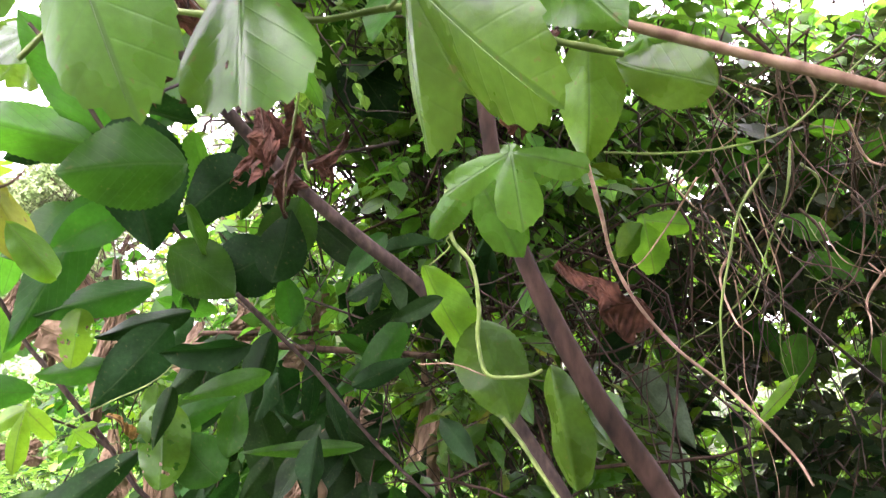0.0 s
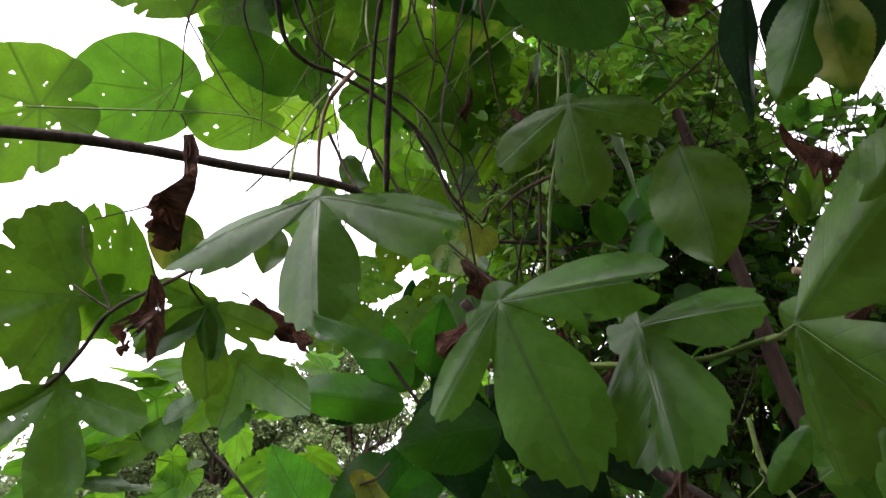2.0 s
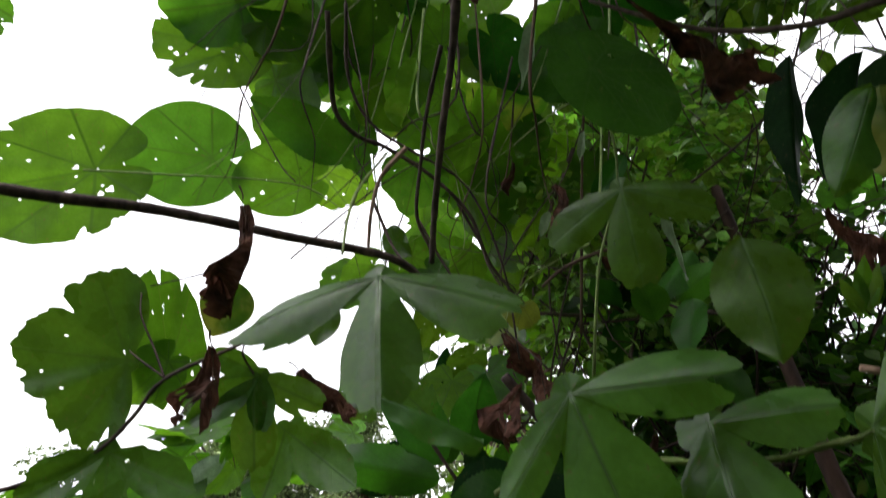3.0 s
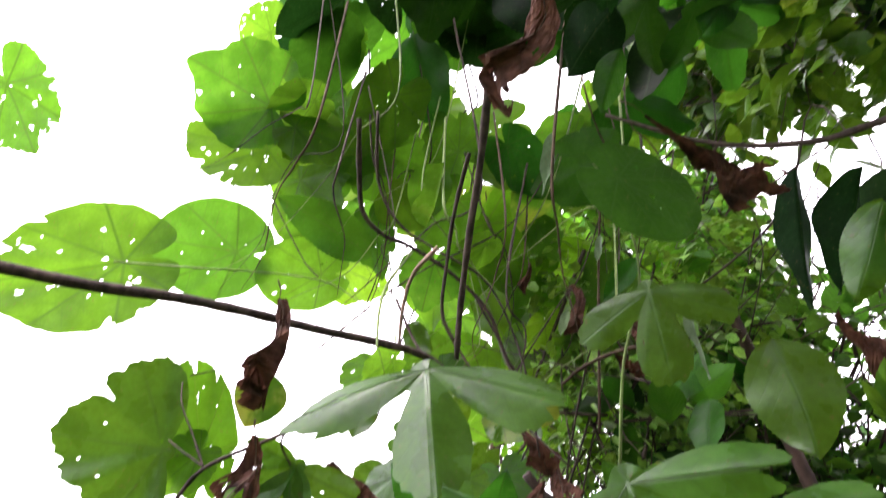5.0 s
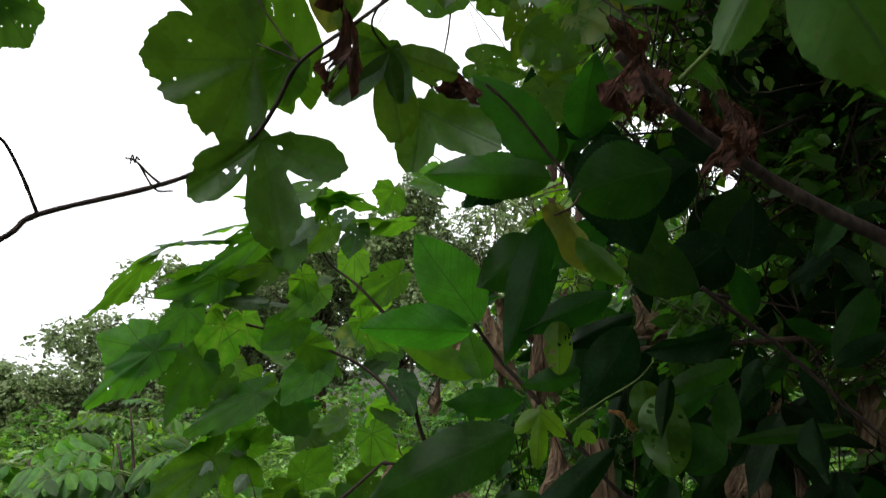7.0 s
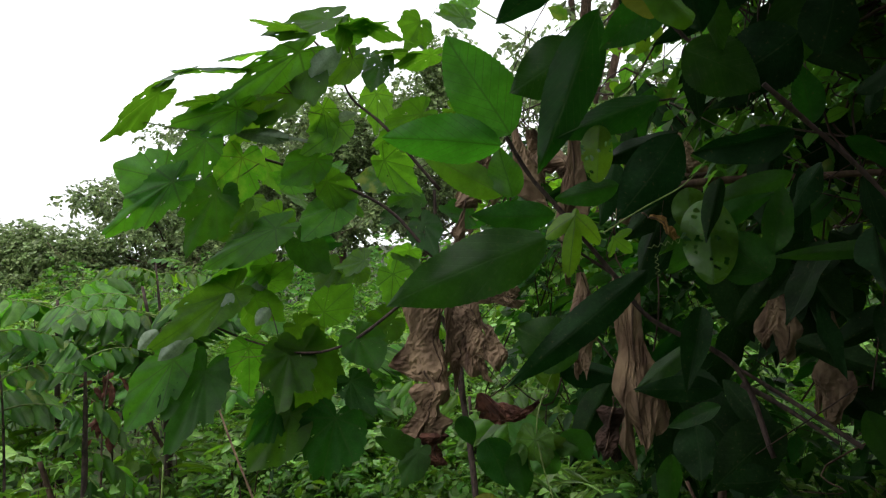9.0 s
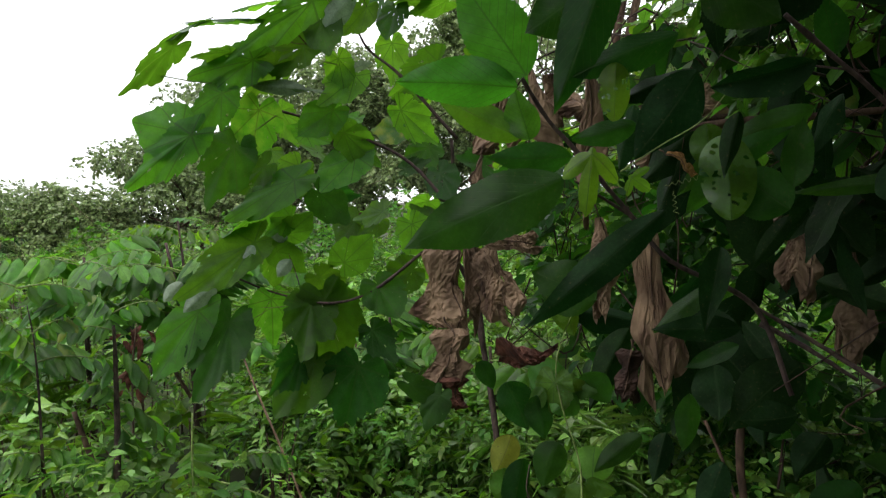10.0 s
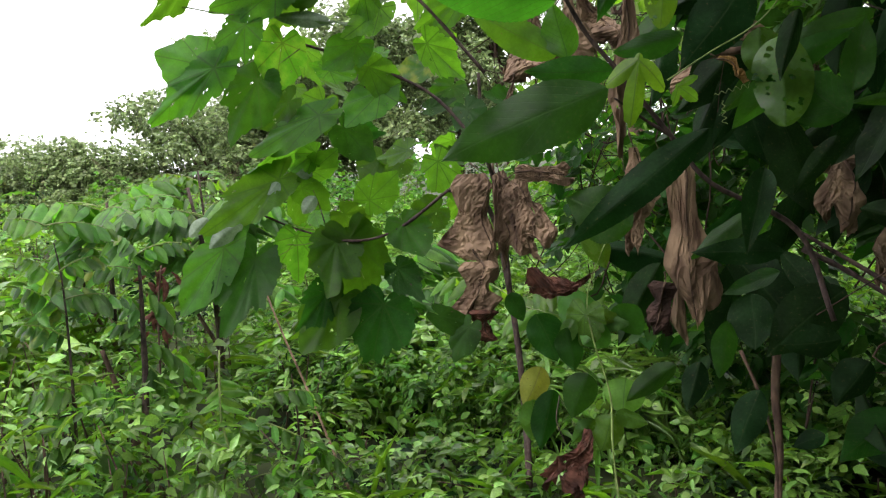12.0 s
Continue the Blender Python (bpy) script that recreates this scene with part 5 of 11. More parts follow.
dry_leaf((-0.254, 1.07, 2.2), (-0.202, 1.107, 2.17), 0.051, (0.36, -0.876, -0.322), 174, curlin=0.9, label="crumpled brown withered leaf caught among the vines")
dry_leaf((-0.392, 1.161, 2.035), (-0.37, 1.184, 1.916), 0.078, (0.426, -0.905, 0.0), 175, curlin=0.7, label="crumpled brown withered leaf caught among the vines")
dry_leaf((-0.305, 1.263, 1.978), (-0.28, 1.287, 1.864), 0.097, (0.426, -0.905, 0.0), 176, curlin=0.6, label="crumpled brown withered leaf caught among the vines")
dry_leaf((-0.209, 1.367, 1.935), (-0.2, 1.382, 1.84), 0.095, (0.426, -0.905, 0.0), 177, curlin=0.7, label="crumpled brown withered leaf caught among the vines")
stem(heart, DARK_BARK, [(-0.568, 0.666, 2.512), (-0.58, 0.715, 2.402), (-0.555, 0.759, 2.335), (-0.499, 0.801, 2.296), (-0.427, 0.855, 2.248), (-0.39, 0.928, 2.132), (-0.385, 0.997, 1.996)], 0.003, 0.0016)
stem(heart, BARK, [(-0.294, 1.067, 2.052), (-0.272, 1.006, 2.194), (-0.251, 0.949, 2.328), (-0.225, 0.894, 2.461)], 0.0028, 0.0022)
stem(heart, GREEN_STEM, [(-0.244, 0.807, 1.896), (-0.217, 0.752, 2.032), (-0.181, 0.719, 2.128), (-0.182, 0.68, 2.208), (-0.217, 0.626, 2.287)], 0.0022, 0.0014)
stem(heart, DARK_BARK, [(-0.755, 0.873, 2.175), (-0.641, 0.877, 2.263), (-0.549, 0.886, 2.323), (-0.398, 0.909, 2.404), (-0.298, 0.89, 2.528)], 0.0018, 0.001)
stem(heart, DARK_BARK, [(-0.439, 1.065, 2.175), (-0.346, 1.045, 2.294), (-0.289, 1.035, 2.364), (-0.195, 0.973, 2.568)], 0.002, 0.001)
stem(heart, PINK_STEM, [(-0.441, 0.639, 2.191), (-0.478, 0.642, 2.154), (-0.496, 0.656, 2.11), (-0.506, 0.673, 2.068)], 0.0035, 0.0022)
droop = plant("drooping_tree_branch", (0.25, 1.1, 2.9), "branch with long dark drooping pointed leaves", "branch")
# Hanging leaves in the dark green that has shade put into it.
leaf(droop, "hang", DARK_SHADED_LEAF, (0.067, 0.815, 2.347), (0.042, 0.887, 2.144), (0.198, -0.652, -0.732), 0.052)
leaf(droop, "hang", DARK_SHADED_LEAF, (0.174, 0.874, 2.372), (0.096, 0.924, 2.18), (0.362, -0.585, -0.726), 0.081)
leaf(droop, "hang", DARK_SHADED_LEAF, (0.218, 0.906, 2.385), (0.207, 0.973, 2.204), (0.029, -0.698, -0.715), 0.123)
stem(droop, DARK_BARK, [(0.265, 0.687, 2.327), (0.154, 0.726, 2.332), (0.081, 0.759, 2.348), (-0.044, 0.777, 2.394), (-0.196, 0.761, 2.483)], 0.006, 0.003, "limb")

broad = plant("broad_leaved_shrub", (-0.55, 1.45, 0), "shrub with large toothed oval green leaves on dark stems", "shrub")
leaf(broad, "lance", BROAD_LEAF, (-0.677, 1.114, 1.4), (-0.89, 0.937, 1.311), (0.257, -0.937, 0.235), 0.114)
leaf(broad, "oval", SPRIG_LEAF, (-0.815, 1.279, 1.581), (-1.013, 1.153, 1.607), (0.405, -0.861, -0.309), 0.099)
leaf(broad, "oval", SPRIG_LEAF, (-0.798, 1.283, 1.601), (-0.882, 1.201, 1.794), (0.387, -0.897, -0.213), 0.133)
leaf(broad, "oval", LIME_LEAF, (-0.839, 1.334, 1.49), (-0.995, 1.259, 1.59), (0.473, -0.876, -0.089), 0.071)
leaf(broad, "oval", SPRIG_LEAF, (-0.819, 1.332, 1.483), (-0.84, 1.334, 1.592), (0.477, -0.826, 0.3), 0.073)
leaf(broad, "lance", BROAD_LEAF, (-0.708, 1.256, 1.438), (-0.831, 1.154, 1.446), (0.361, -0.932, -0.035), 0.060)
leaf(broad, "lance", BROAD_LEAF, (-0.596, 1.206, 1.782), (-0.691, 1.119, 1.511), (0.477, -0.826, 0.3), 0.091)
leaf(broad, "lance", BROAD_LEAF, (-0.636, 1.283, 1.746), (-0.769, 1.204, 1.675), (0.171, -0.983, 0.072), 0.118)
leaf(broad, "oval", BROAD_LEAF, (-0.596, 1.285, 1.486), (-0.697, 1.226, 1.473), (0.477, -0.826, 0.3), 0.051)
# The near-black leaves of this shrub carry shade in their colour.
leaf(broad, "lance", DARK_SHADED_LEAF, (-0.568, 1.372, 1.327), (-0.794, 1.176, 1.134), (0.477, -0.826, 0.3), 0.069)
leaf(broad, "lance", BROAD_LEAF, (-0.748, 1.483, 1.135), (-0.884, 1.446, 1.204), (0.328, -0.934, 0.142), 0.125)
leaf(broad, "lance", DARK_SHADED_LEAF, (-0.451, 1.432, 1.091), (-0.603, 1.358, 1.103), (0.16, -0.966, 0.203), 0.052)
leaf(broad, "lance", DARK_SHADED_LEAF, (-0.48, 1.243, 1.56), (-0.57, 1.176, 1.42), (0.477, -0.826, 0.3), 0.094)
leaf(broad, "hang", DARK_SHADED_LEAF, (-0.335, 1.37, 1.553), (-0.371, 1.329, 1.392), (0.477, -0.826, 0.3), 0.062)
leaf(broad, "lance", DARK_SHADED_LEAF, (-0.356, 1.543, 1.001), (-0.487, 1.455, 0.882), (0.477, -0.826, 0.3), 0.115)
leaf(broad, "lance", BROAD_LEAF, (-0.261, 1.565, 0.756), (-0.359, 1.499, 0.662), (0.477, -0.826, 0.3), 0.089)
leaf(broad, "lance", BROAD_LEAF, (-0.567, 1.509, 0.935), (-0.578, 1.487, 0.81), (0.477, -0.826, 0.3), 0.054)
stem(broad, DARK_BARK, [(-0.374, 1.505, 0.945), (-0.437, 1.521, 1.119), (-0.582, 1.454, 1.221), (-0.649, 1.427, 1.317), (-0.74, 1.36, 1.461), (-0.779, 1.332, 1.52), (-0.81, 1.29, 1.598)], 0.006, 0.004)
stem(broad, DARK_BARK, [(-0.221, 1.514, 0.974), (-0.321, 1.532, 1.04), (-0.437, 1.521, 1.119)], 0.005, 0.004)
stem(broad, DARK_BARK, [(-0.649, 1.427, 1.317), (-0.695, 1.396, 1.356), (-0.722, 1.304, 1.394)], 0.004, 0.002)
leaf(broad, "oval", SPRIG_LEAF, (-0.565, 1.12, 1.832), (-0.78, 1.032, 1.86), (0.334, -0.904, -0.268), 0.089)
leaf(broad, "oval", SPRIG_LEAF, (-0.557, 1.115, 1.857), (-0.656, 1.021, 2.021), (0.283, -0.897, -0.34), 0.100)
leaf(broad, "oval", DARK_SHADED_LEAF, (-0.431, 0.935, 1.837), (-0.409, 0.961, 1.653), (0.166, -0.96, -0.227), 0.128)
leaf(broad, "oval", BROAD_LEAF, (-0.508, 1.236, 1.624), (-0.664, 1.142, 1.573), (0.477, -0.826, 0.3), 0.063)
leaf(broad, "lance", DARK_SHADED_LEAF, (-0.33, 1.162, 1.822), (-0.451, 1.167, 1.736), (0.116, -0.969, -0.216), 0.102)
leaf(broad, "lance", DARK_SHADED_LEAF, (-0.293, 1.191, 1.687), (-0.41, 1.19, 1.615), (0.086, -0.989, -0.117), 0.112)
leaf(broad, "lance", BROAD_LEAF, (-0.559, 1.165, 1.867), (-0.585, 1.132, 1.947), (-0.246, 0.921, 0.303), 0.063)
stem(broad, DARK_BARK, [(-0.36, 1.246, 1.613), (-0.46, 1.2, 1.712), (-0.548, 1.119, 1.849), (-0.605, 1.068, 1.953), (-0.641, 1.036, 2.001)], 0.004, 0.003)
leaf(broad, "lance", BROAD_LEAF, (-0.48, 1.013, 1.859), (-0.424, 0.94, 1.971), (-0.408, 0.857, 0.316), 0.079)
leaf(broad, "lance", BROAD_LEAF, (-0.264, 1.236, 1.782), (-0.315, 1.242, 1.627), (0.233, -0.966, -0.114), 0.099)
leaf(broad, "lance", BROAD_LEAF, (-0.452, 1.002, 1.718), (-0.544, 0.963, 1.652), (-0.459, 0.881, 0.114), 0.060)
leaf(broad, "lance", BROAD_LEAF, (-0.465, 1.105, 1.387), (-0.326, 1.163, 1.452), (0.335, -0.935, 0.117), 0.042)
leaf(broad, "lance", BROAD_LEAF, (-0.147, 1.29, 1.359), (-0.354, 1.247, 1.351), (0.198, -0.967, 0.158), 0.030)
leaf(broad, "lance", BROAD_LEAF, (-0.311, 1.273, 1.481), (-0.447, 1.227, 1.434), (0.297, -0.952, 0.079), 0.046)
leaf(broad, "lance", BROAD_LEAF, (-0.341, 1.146, 1.359), (-0.326, 1.164, 1.461), (-0.284, 0.951, -0.125), 0.047)
leaf(broad, "lance", BROAD_LEAF, (-0.278, 1.284, 1.56), (-0.301, 1.275, 1.658), (-0.227, 0.973, 0.037), 0.051)
leaf(broad, "lance", BROAD_LEAF, (-0.157, 1.301, 1.464), (-0.063, 1.312, 1.606), (0.089, -0.996, 0.019), 0.061)
leaf(broad, "lance", DARK_SHADED_LEAF, (-0.269, 1.078, 1.625), (-0.239, 1.073, 1.735), (0.237, -0.965, -0.109), 0.077)
leaf(broad, "oval", BROAD_LEAF, (-0.346, 1.138, 1.327), (-0.415, 1.126, 1.394), (0.322, -0.932, 0.167), 0.084)
stem(broad, DARK_BARK, [(-0.344, 1.162, 1.611), (-0.295, 1.197, 1.559), (-0.226, 1.241, 1.485), (-0.133, 1.293, 1.369), (-0.034, 1.333, 1.268)], 0.0045, 0.003)
stem(broad, DARK_BARK, [(-0.469, 1.013, 1.876), (-0.427, 1.026, 1.897), (-0.39, 1.034, 1.918)], 0.003, 0.002)
leaf(creeper, "tri_limp", LIME_LEAF, (-0.617, 1.074, 1.432), (-0.625, 1.05, 1.341), (0.289, -0.957, 0.008), 0.058)
leaf(creeper, "tri", LIME_LEAF, (-0.574, 1.138, 1.392), (-0.546, 1.145, 1.367), (0.223, -0.975, 0.014), 0.038)
leaf(creeper, "oval_bitten", VINE_LEAF, (-0.429, 1.113, 1.444), (-0.423, 1.082, 1.32), (0.118, -0.993, 0.012), 0.080)
leaf(creeper, "oval", VINE_LEAF, (-0.46, 1.158, 1.466), (-0.453, 1.161, 1.387), (0.137, -0.99, -0.025), 0.056)
stem(creeper, GREEN_STEM, [(-0.59, 1.134, 1.402), (-0.528, 1.148, 1.438), (-0.459, 1.158, 1.475), (-0.406, 1.158, 1.537), (-0.381, 1.156, 1.567)], 0.0013, 0.0008)
curl(creeper, GREEN_STEM, (-0.524, 1.149, 1.374), (-0.473, 1.158, 1.384), 0.004, 5, 0.0008)
curl(creeper, GREEN_STEM, (-0.512, 1.151, 1.364), (-0.51, 1.15, 1.328), 0.004, 4, 0.0008)
dry_leaf((-0.511, 1.105, 1.424), (-0.469, 1.124, 1.386), 0.043, (0.483, -0.851, 0.206), 31, material=TAN_LEAF, curlin=0.7, label="small yellow-brown withered leaf on the creeper")
leaf(creeper, "oval", SMALL_LEAF, (-0.887, 1.698, 0.869), (-0.925, 1.647, 0.824), (0.325, -0.9, 0.291), 0.089)
leaf(creeper, "oval", SMALL_LEAF, (-0.887, 1.704, 0.889), (-0.828, 1.694, 0.866), (0.299, -0.914, 0.274), 0.066)
leaf(creeper, "oval", SMALL_LEAF, (-0.938, 1.751, 0.925), (-0.997, 1.705, 0.845), (0.347, -0.901, 0.262), 0.137)
leaf(creeper, "oval", SMALL_LEAF, (-0.83, 1.672, 0.739), (-0.839, 1.634, 0.655), (0.286, -0.885, 0.368), 0.104)
dead_leaf((-1.093, 1.693, 1.485), (-1.121, 1.682, 1.384), 0.059, (0.429, -0.903, -0.02), 522, 1.3, "large dead brown-grey leaf hanging limp and folded")
dead_leaf((-0.811, 1.72, 1.71), (-0.797, 1.75, 1.317), 0.108, (0.278, -0.958, -0.064), 54, 1.2, "large dead brown-grey leaf hanging limp and folded")
dead_leaf((-1.217, 1.67, 1.26), (-1.215, 1.639, 0.99), 0.128, (0.483, -0.851, 0.206), 51, 2.0, "large dead grey-brown leaf hanging limp and folded", top=0.6, bend=0.03)
dead_leaf((-1.2, 1.63, 1.035), (-1.194, 1.614, 0.88), 0.105, (0.483, -0.851, 0.206), 513, 2.4, "curled end of a dead leaf, reddish-brown inside", top=0.7, bend=0.05)
dead_leaf((-1.189, 1.609, 0.912), (-1.189, 1.599, 0.83), 0.082, (0.483, -0.851, 0.206), 514, 2.0, "curled reddish-brown dead leaf end", top=0.8, bend=0.03, material=DRY_LEAF)
dead_leaf((-1.19, 1.751, 1.236), (-1.182, 1.726, 0.997), 0.064, (0.483, -0.851, 0.206), 521, 1.6, "large dead grey-brown leaf hanging limp and folded", top=0.6, bend=0.03)
dead_leaf((-1.165, 1.746, 1.263), (-1.076, 1.769, 1.049), 0.17, (0.483, -0.851, 0.206), 52, 0.9, "large dead grey-brown leaf hanging limp and folded", top=0.35, bend=0.04)
dead_leaf((-1.141, 1.732, 1.228), (-1.03, 1.738, 1.058), 0.147, (0.483, -0.851, 0.206), 523, 0.8, "large dead grey-brown leaf hanging limp and folded", top=0.5, bend=0.03)
dead_leaf((-1.123, 1.732, 1.247), (-0.987, 1.811, 1.245), 0.10, (0.483, -0.851, 0.206), 520, 0.6, "large dead grey-brown leaf hanging limp and folded", top=0.5, bend=0.03)
dead_leaf((-0.793, 1.833, 1.223), (-0.813, 1.798, 1.032), 0.078, (0.483, -0.851, 0.206), 55, 1.5, "large dead grey-brown leaf hanging limp and folded", top=0.6, bend=0.03)
dead_leaf((-0.737, 1.86, 1.284), (-0.688, 1.831, 0.828), 0.120, (0.483, -0.851, 0.206), 57, 2.1, "large dead grey-brown leaf hanging limp and folded", top=0.45, bend=0.03)
# Dark-coloured piece in place of the shade inside the rolled leaf.
dead_leaf((-0.751, 1.778, 0.962), (-0.767, 1.755, 0.843), 0.082, (0.483, -0.851, 0.206), 571, 2.2, "dark piece for the shaded hollow of a hanging dead leaf", top=0.7, bend=0.03, material=TRUNK_BARK)
dry_leaf((-0.894, 1.623, 1.004), (-1.004, 1.559, 0.98), 0.121, (0.483, -0.851, 0.206), 570, curlin=0.35, label="curled reddish-brown dead leaf")
dry_leaf((-0.912, 1.6, 0.626), (-0.933, 1.573, 0.5), 0.092, (0.483, -0.851, 0.206), 572, curlin=0.8, label="curled reddish-brown dead leaf")
dead_leaf((-0.386, 1.967, 1.296), (-0.384, 1.943, 1.072), 0.11, (0.046, -0.993, 0.106), 58, 2.0, "large dead brown-grey leaf hanging limp and folded")
dead_leaf((-0.254, 2.059, 1.168), (-0.256, 2.013, 0.904), 0.12, (-0.018, -0.985, 0.172), 580, 2.0, "large dead brown-grey leaf hanging limp and folded")
dead_leaf((-0.917, 1.614, 1.671), (-0.885, 1.633, 1.452), 0.108, (0.491, -0.871, -0.001), 59, 1.5, "large dead brown-grey leaf hanging limp and folded")
dead_leaf((-1.063, 1.762, 1.652), (-1.031, 1.782, 1.488), 0.176, (0.514, -0.858, -0.005), 60, 2.0, "large dead brown-grey leaf hanging limp and folded")
dead_leaf((-0.951, 1.823, 1.687), (-0.931, 1.838, 1.532), 0.176, (0.462, -0.886, -0.024), 61, 1.5, "large dead brown-grey leaf hanging limp and folded")
dead_leaf((-0.389, 2.177, 1.663), (-0.348, 2.184, 1.462), 0.224, (0.17, -0.985, -0.001), 62, 2.0, "large dead brown-grey leaf hanging limp and folded")
dead_leaf((-0.62, 2.121, 1.671), (-0.596, 2.13, 1.491), 0.189, (0.279, -0.96, -0.009), 63, 2.0, "large dead brown-grey leaf hanging limp and folded")
dead_leaf((-0.727, 2.089, 1.569), (-0.724, 2.085, 1.417), 0.120, (0.333, -0.942, 0.031), 64, 2.0, "large dead brown-grey leaf hanging limp and folded")
dead_leaf((-0.09, 2.013, 1.553), (-0.106, 1.973, 1.168), 0.102, (0.052, -0.994, 0.1), 65, 1.3, "large dead brown-grey leaf hanging limp and folded")
dead_leaf((-0.043, 2.113, 1.473), (-0.05, 2.079, 1.179), 0.098, (0.025, -0.993, 0.111), 66, 1.3, "large dead brown-grey leaf hanging limp and folded")
dead_leaf((-0.336, 2.182, 1.397), (-0.309, 2.163, 1.205), 0.224, (0.149, -0.982, 0.118), 67, 2.0, "large dead brown-grey leaf hanging limp and folded")
dead_leaf((-0.829, 1.813, 1.3), (-0.815, 1.785, 1.119), 0.109, (0.415, -0.893, 0.175), 68, 2.0, "large dead brown-grey leaf hanging limp and folded")
dry_leaf((-0.642, 0.583, 2.111), (-0.646, 0.639, 1.995), 0.071, (0.513, -0.709, -0.484), 71, curlin=1.0, label="crumpled brown withered leaf caught among the vines")
dry_leaf((-0.579, 0.473, 1.881), (-0.609, 0.492, 1.817), 0.043, (0.589, -0.658, -0.469), 72, curlin=0.9, label="crumpled brown withered leaf caught among the vines")
dry_leaf((-0.595, 0.677, 1.912), (-0.559, 0.721, 1.854), 0.061, (0.338, -0.796, -0.503), 73, curlin=1.0, label="crumpled brown withered leaf caught among the vines")
dry_leaf((-0.133, 0.629, 2.351), (0.017, 0.736, 2.262), 0.089, (0.322, -0.745, -0.585), 74, curlin=0.5, label="crumpled brown withered leaf caught among the vines")
dry_leaf((-0.236, 0.445, 2.429), (-0.28, 0.547, 2.333), 0.098, (0.109, -0.656, -0.747), 76, curlin=1.2, label="crumpled brown withered leaf caught among the vines")
dry_leaf((0.096, 0.966, 2.173), (0.172, 0.985, 2.095), 0.066, (-0.199, -0.891, -0.409), 77, curlin=1.2, label="crumpled brown withered leaf caught among the vines")
dry_leaf((-0.413, 0.997, 2.043), (-0.386, 1.03, 1.962), 0.066, (0.245, -0.922, -0.299), 78, curlin=1.0, label="crumpled brown withered leaf caught among the vines")
dry_leaf((0.092, 0.652, 1.836), (0.077, 0.677, 1.777), 0.049, (-0.112, -0.929, -0.353), 79, curlin=1.2, label="crumpled brown withered leaf caught among the vines")
dry_leaf((0.079, 0.722, 1.801), (0.072, 0.735, 1.758), 0.032, (-0.093, -0.952, -0.292), 80, curlin=1.1, label="crumpled brown withered leaf caught among the vines")
stem(vine, GREEN_STEM, [(-0.087, 0.427, 1.741), (-0.095, 0.45, 1.707), (-0.104, 0.468, 1.675)], 0.0009, 0.0008, "stalk")
dry_leaf((-0.101, 0.469, 1.675), (-0.098, 0.478, 1.636), 0.022, (0.22, -0.955, -0.199), 81, curlin=1.3, label="crumpled brown withered leaf caught among the vines")
dry_leaf((0.209, 1.494, 1.706), (0.39, 1.465, 1.572), 0.111, (-0.196, -0.979, -0.053), 82, curlin=1.2, label="crumpled brown withered leaf caught among the vines")
dry_leaf((-0.262, 0.929, 1.864), (-0.267, 0.953, 1.775), 0.048, (0.271, -0.927, -0.26), 84, curlin=1.1, label="crumpled brown withered leaf caught among the vines")
leaf(vine, "oval", PALE_LEAF, (0.465, 1.96, 1.486), (0.619, 1.897, 1.274), (-0.517, -0.847, -0.125), 0.103, label="pale withered leaf hanging behind the trunk")
leaf(vine, "oval", PALE_LEAF, (0.597, 1.904, 1.272), (0.481, 1.923, 1.196), (-0.267, -0.95, 0.163), 0.141)
leaf(vine, "lance", LIME_LEAF, (0.721, 1.556, 1.489), (0.639, 1.582, 1.374), (-0.397, -0.915, 0.076), 0.032)
dry_leaf((-0.345, 0.901, 1.864), (-0.337, 0.913, 1.835), 0.047, (0.347, -0.892, -0.289), 85, curlin=1.1, label="crumpled brown withered leaf caught among the vines")
dry_leaf((-0.367, 0.905, 1.932), (-0.375, 0.928, 1.853), 0.073, (0.151, -0.943, -0.296), 86, curlin=1.1, label="crumpled brown withered leaf caught among the vines")
dry_leaf((-0.267, 0.94, 1.853), (-0.259, 0.962, 1.757), 0.082, (0.053, -0.975, -0.217), 89, curlin=1.1, label="crumpled brown withered leaf caught among the vines")
dry_leaf((-0.932, 1.616, 0.578), (-0.952, 1.551, 0.46), 0.089, (0.32, -0.851, 0.416), 88, curlin=1.0, label="crumpled brown withered leaf caught among the vines")

trunk_a = plant("leaning_tree", (0.25, 1.45, 0), "slender leaning tree with smooth brown bark", "tree")
stem(trunk_a, TRUNK_BARK, [(0.489, 1.177, 1.071), (0.364, 1.234, 1.284), (0.284, 1.243, 1.397), (0.228, 1.242, 1.479), (0.167, 1.254, 1.59), (0.109, 1.271, 1.717), (0.074, 1.287, 1.82), (0.052, 1.313, 1.962), (0.023, 1.382, 2.178), (-0.024, 1.439, 2.489)], 0.022, 0.013, "trunk")

dead_branch = plant("fallen_branch", (-0.6, 2, 1.4), "thin grey-brown branch lying across the thicket", "branch")
stem(dead_branch, BARK, [(-0.699, 1.993, 1.537), (-0.452, 2.064, 1.544), (-0.2, 2.105, 1.547), (-0.069, 2.113, 1.529)], 0.008, 0.006, "branch")
stem(dead_branch, BARK, [(-0.677, 1.829, 1.505), (-0.48, 1.859, 1.513), (-0.334, 1.868, 1.507), (-0.167, 1.865, 1.503), (-0.033, 1.852, 1.497)], 0.01, 0.008, "branch")

mallow = plant("mallow_shrub", (-1.6, 2.3, 0), "tall shrub with insect-holed toothed green leaves on thin dark branches", "shrub")
stem(mallow, DARK_BARK, [(-1.253, 1.978, -0.134), (-1.362, 2.235, 0.385), (-1.421, 2.296, 0.809), (-1.474, 2.272, 1.12), (-1.547, 2.125, 1.199)], 0.014, 0.008, "trunk")
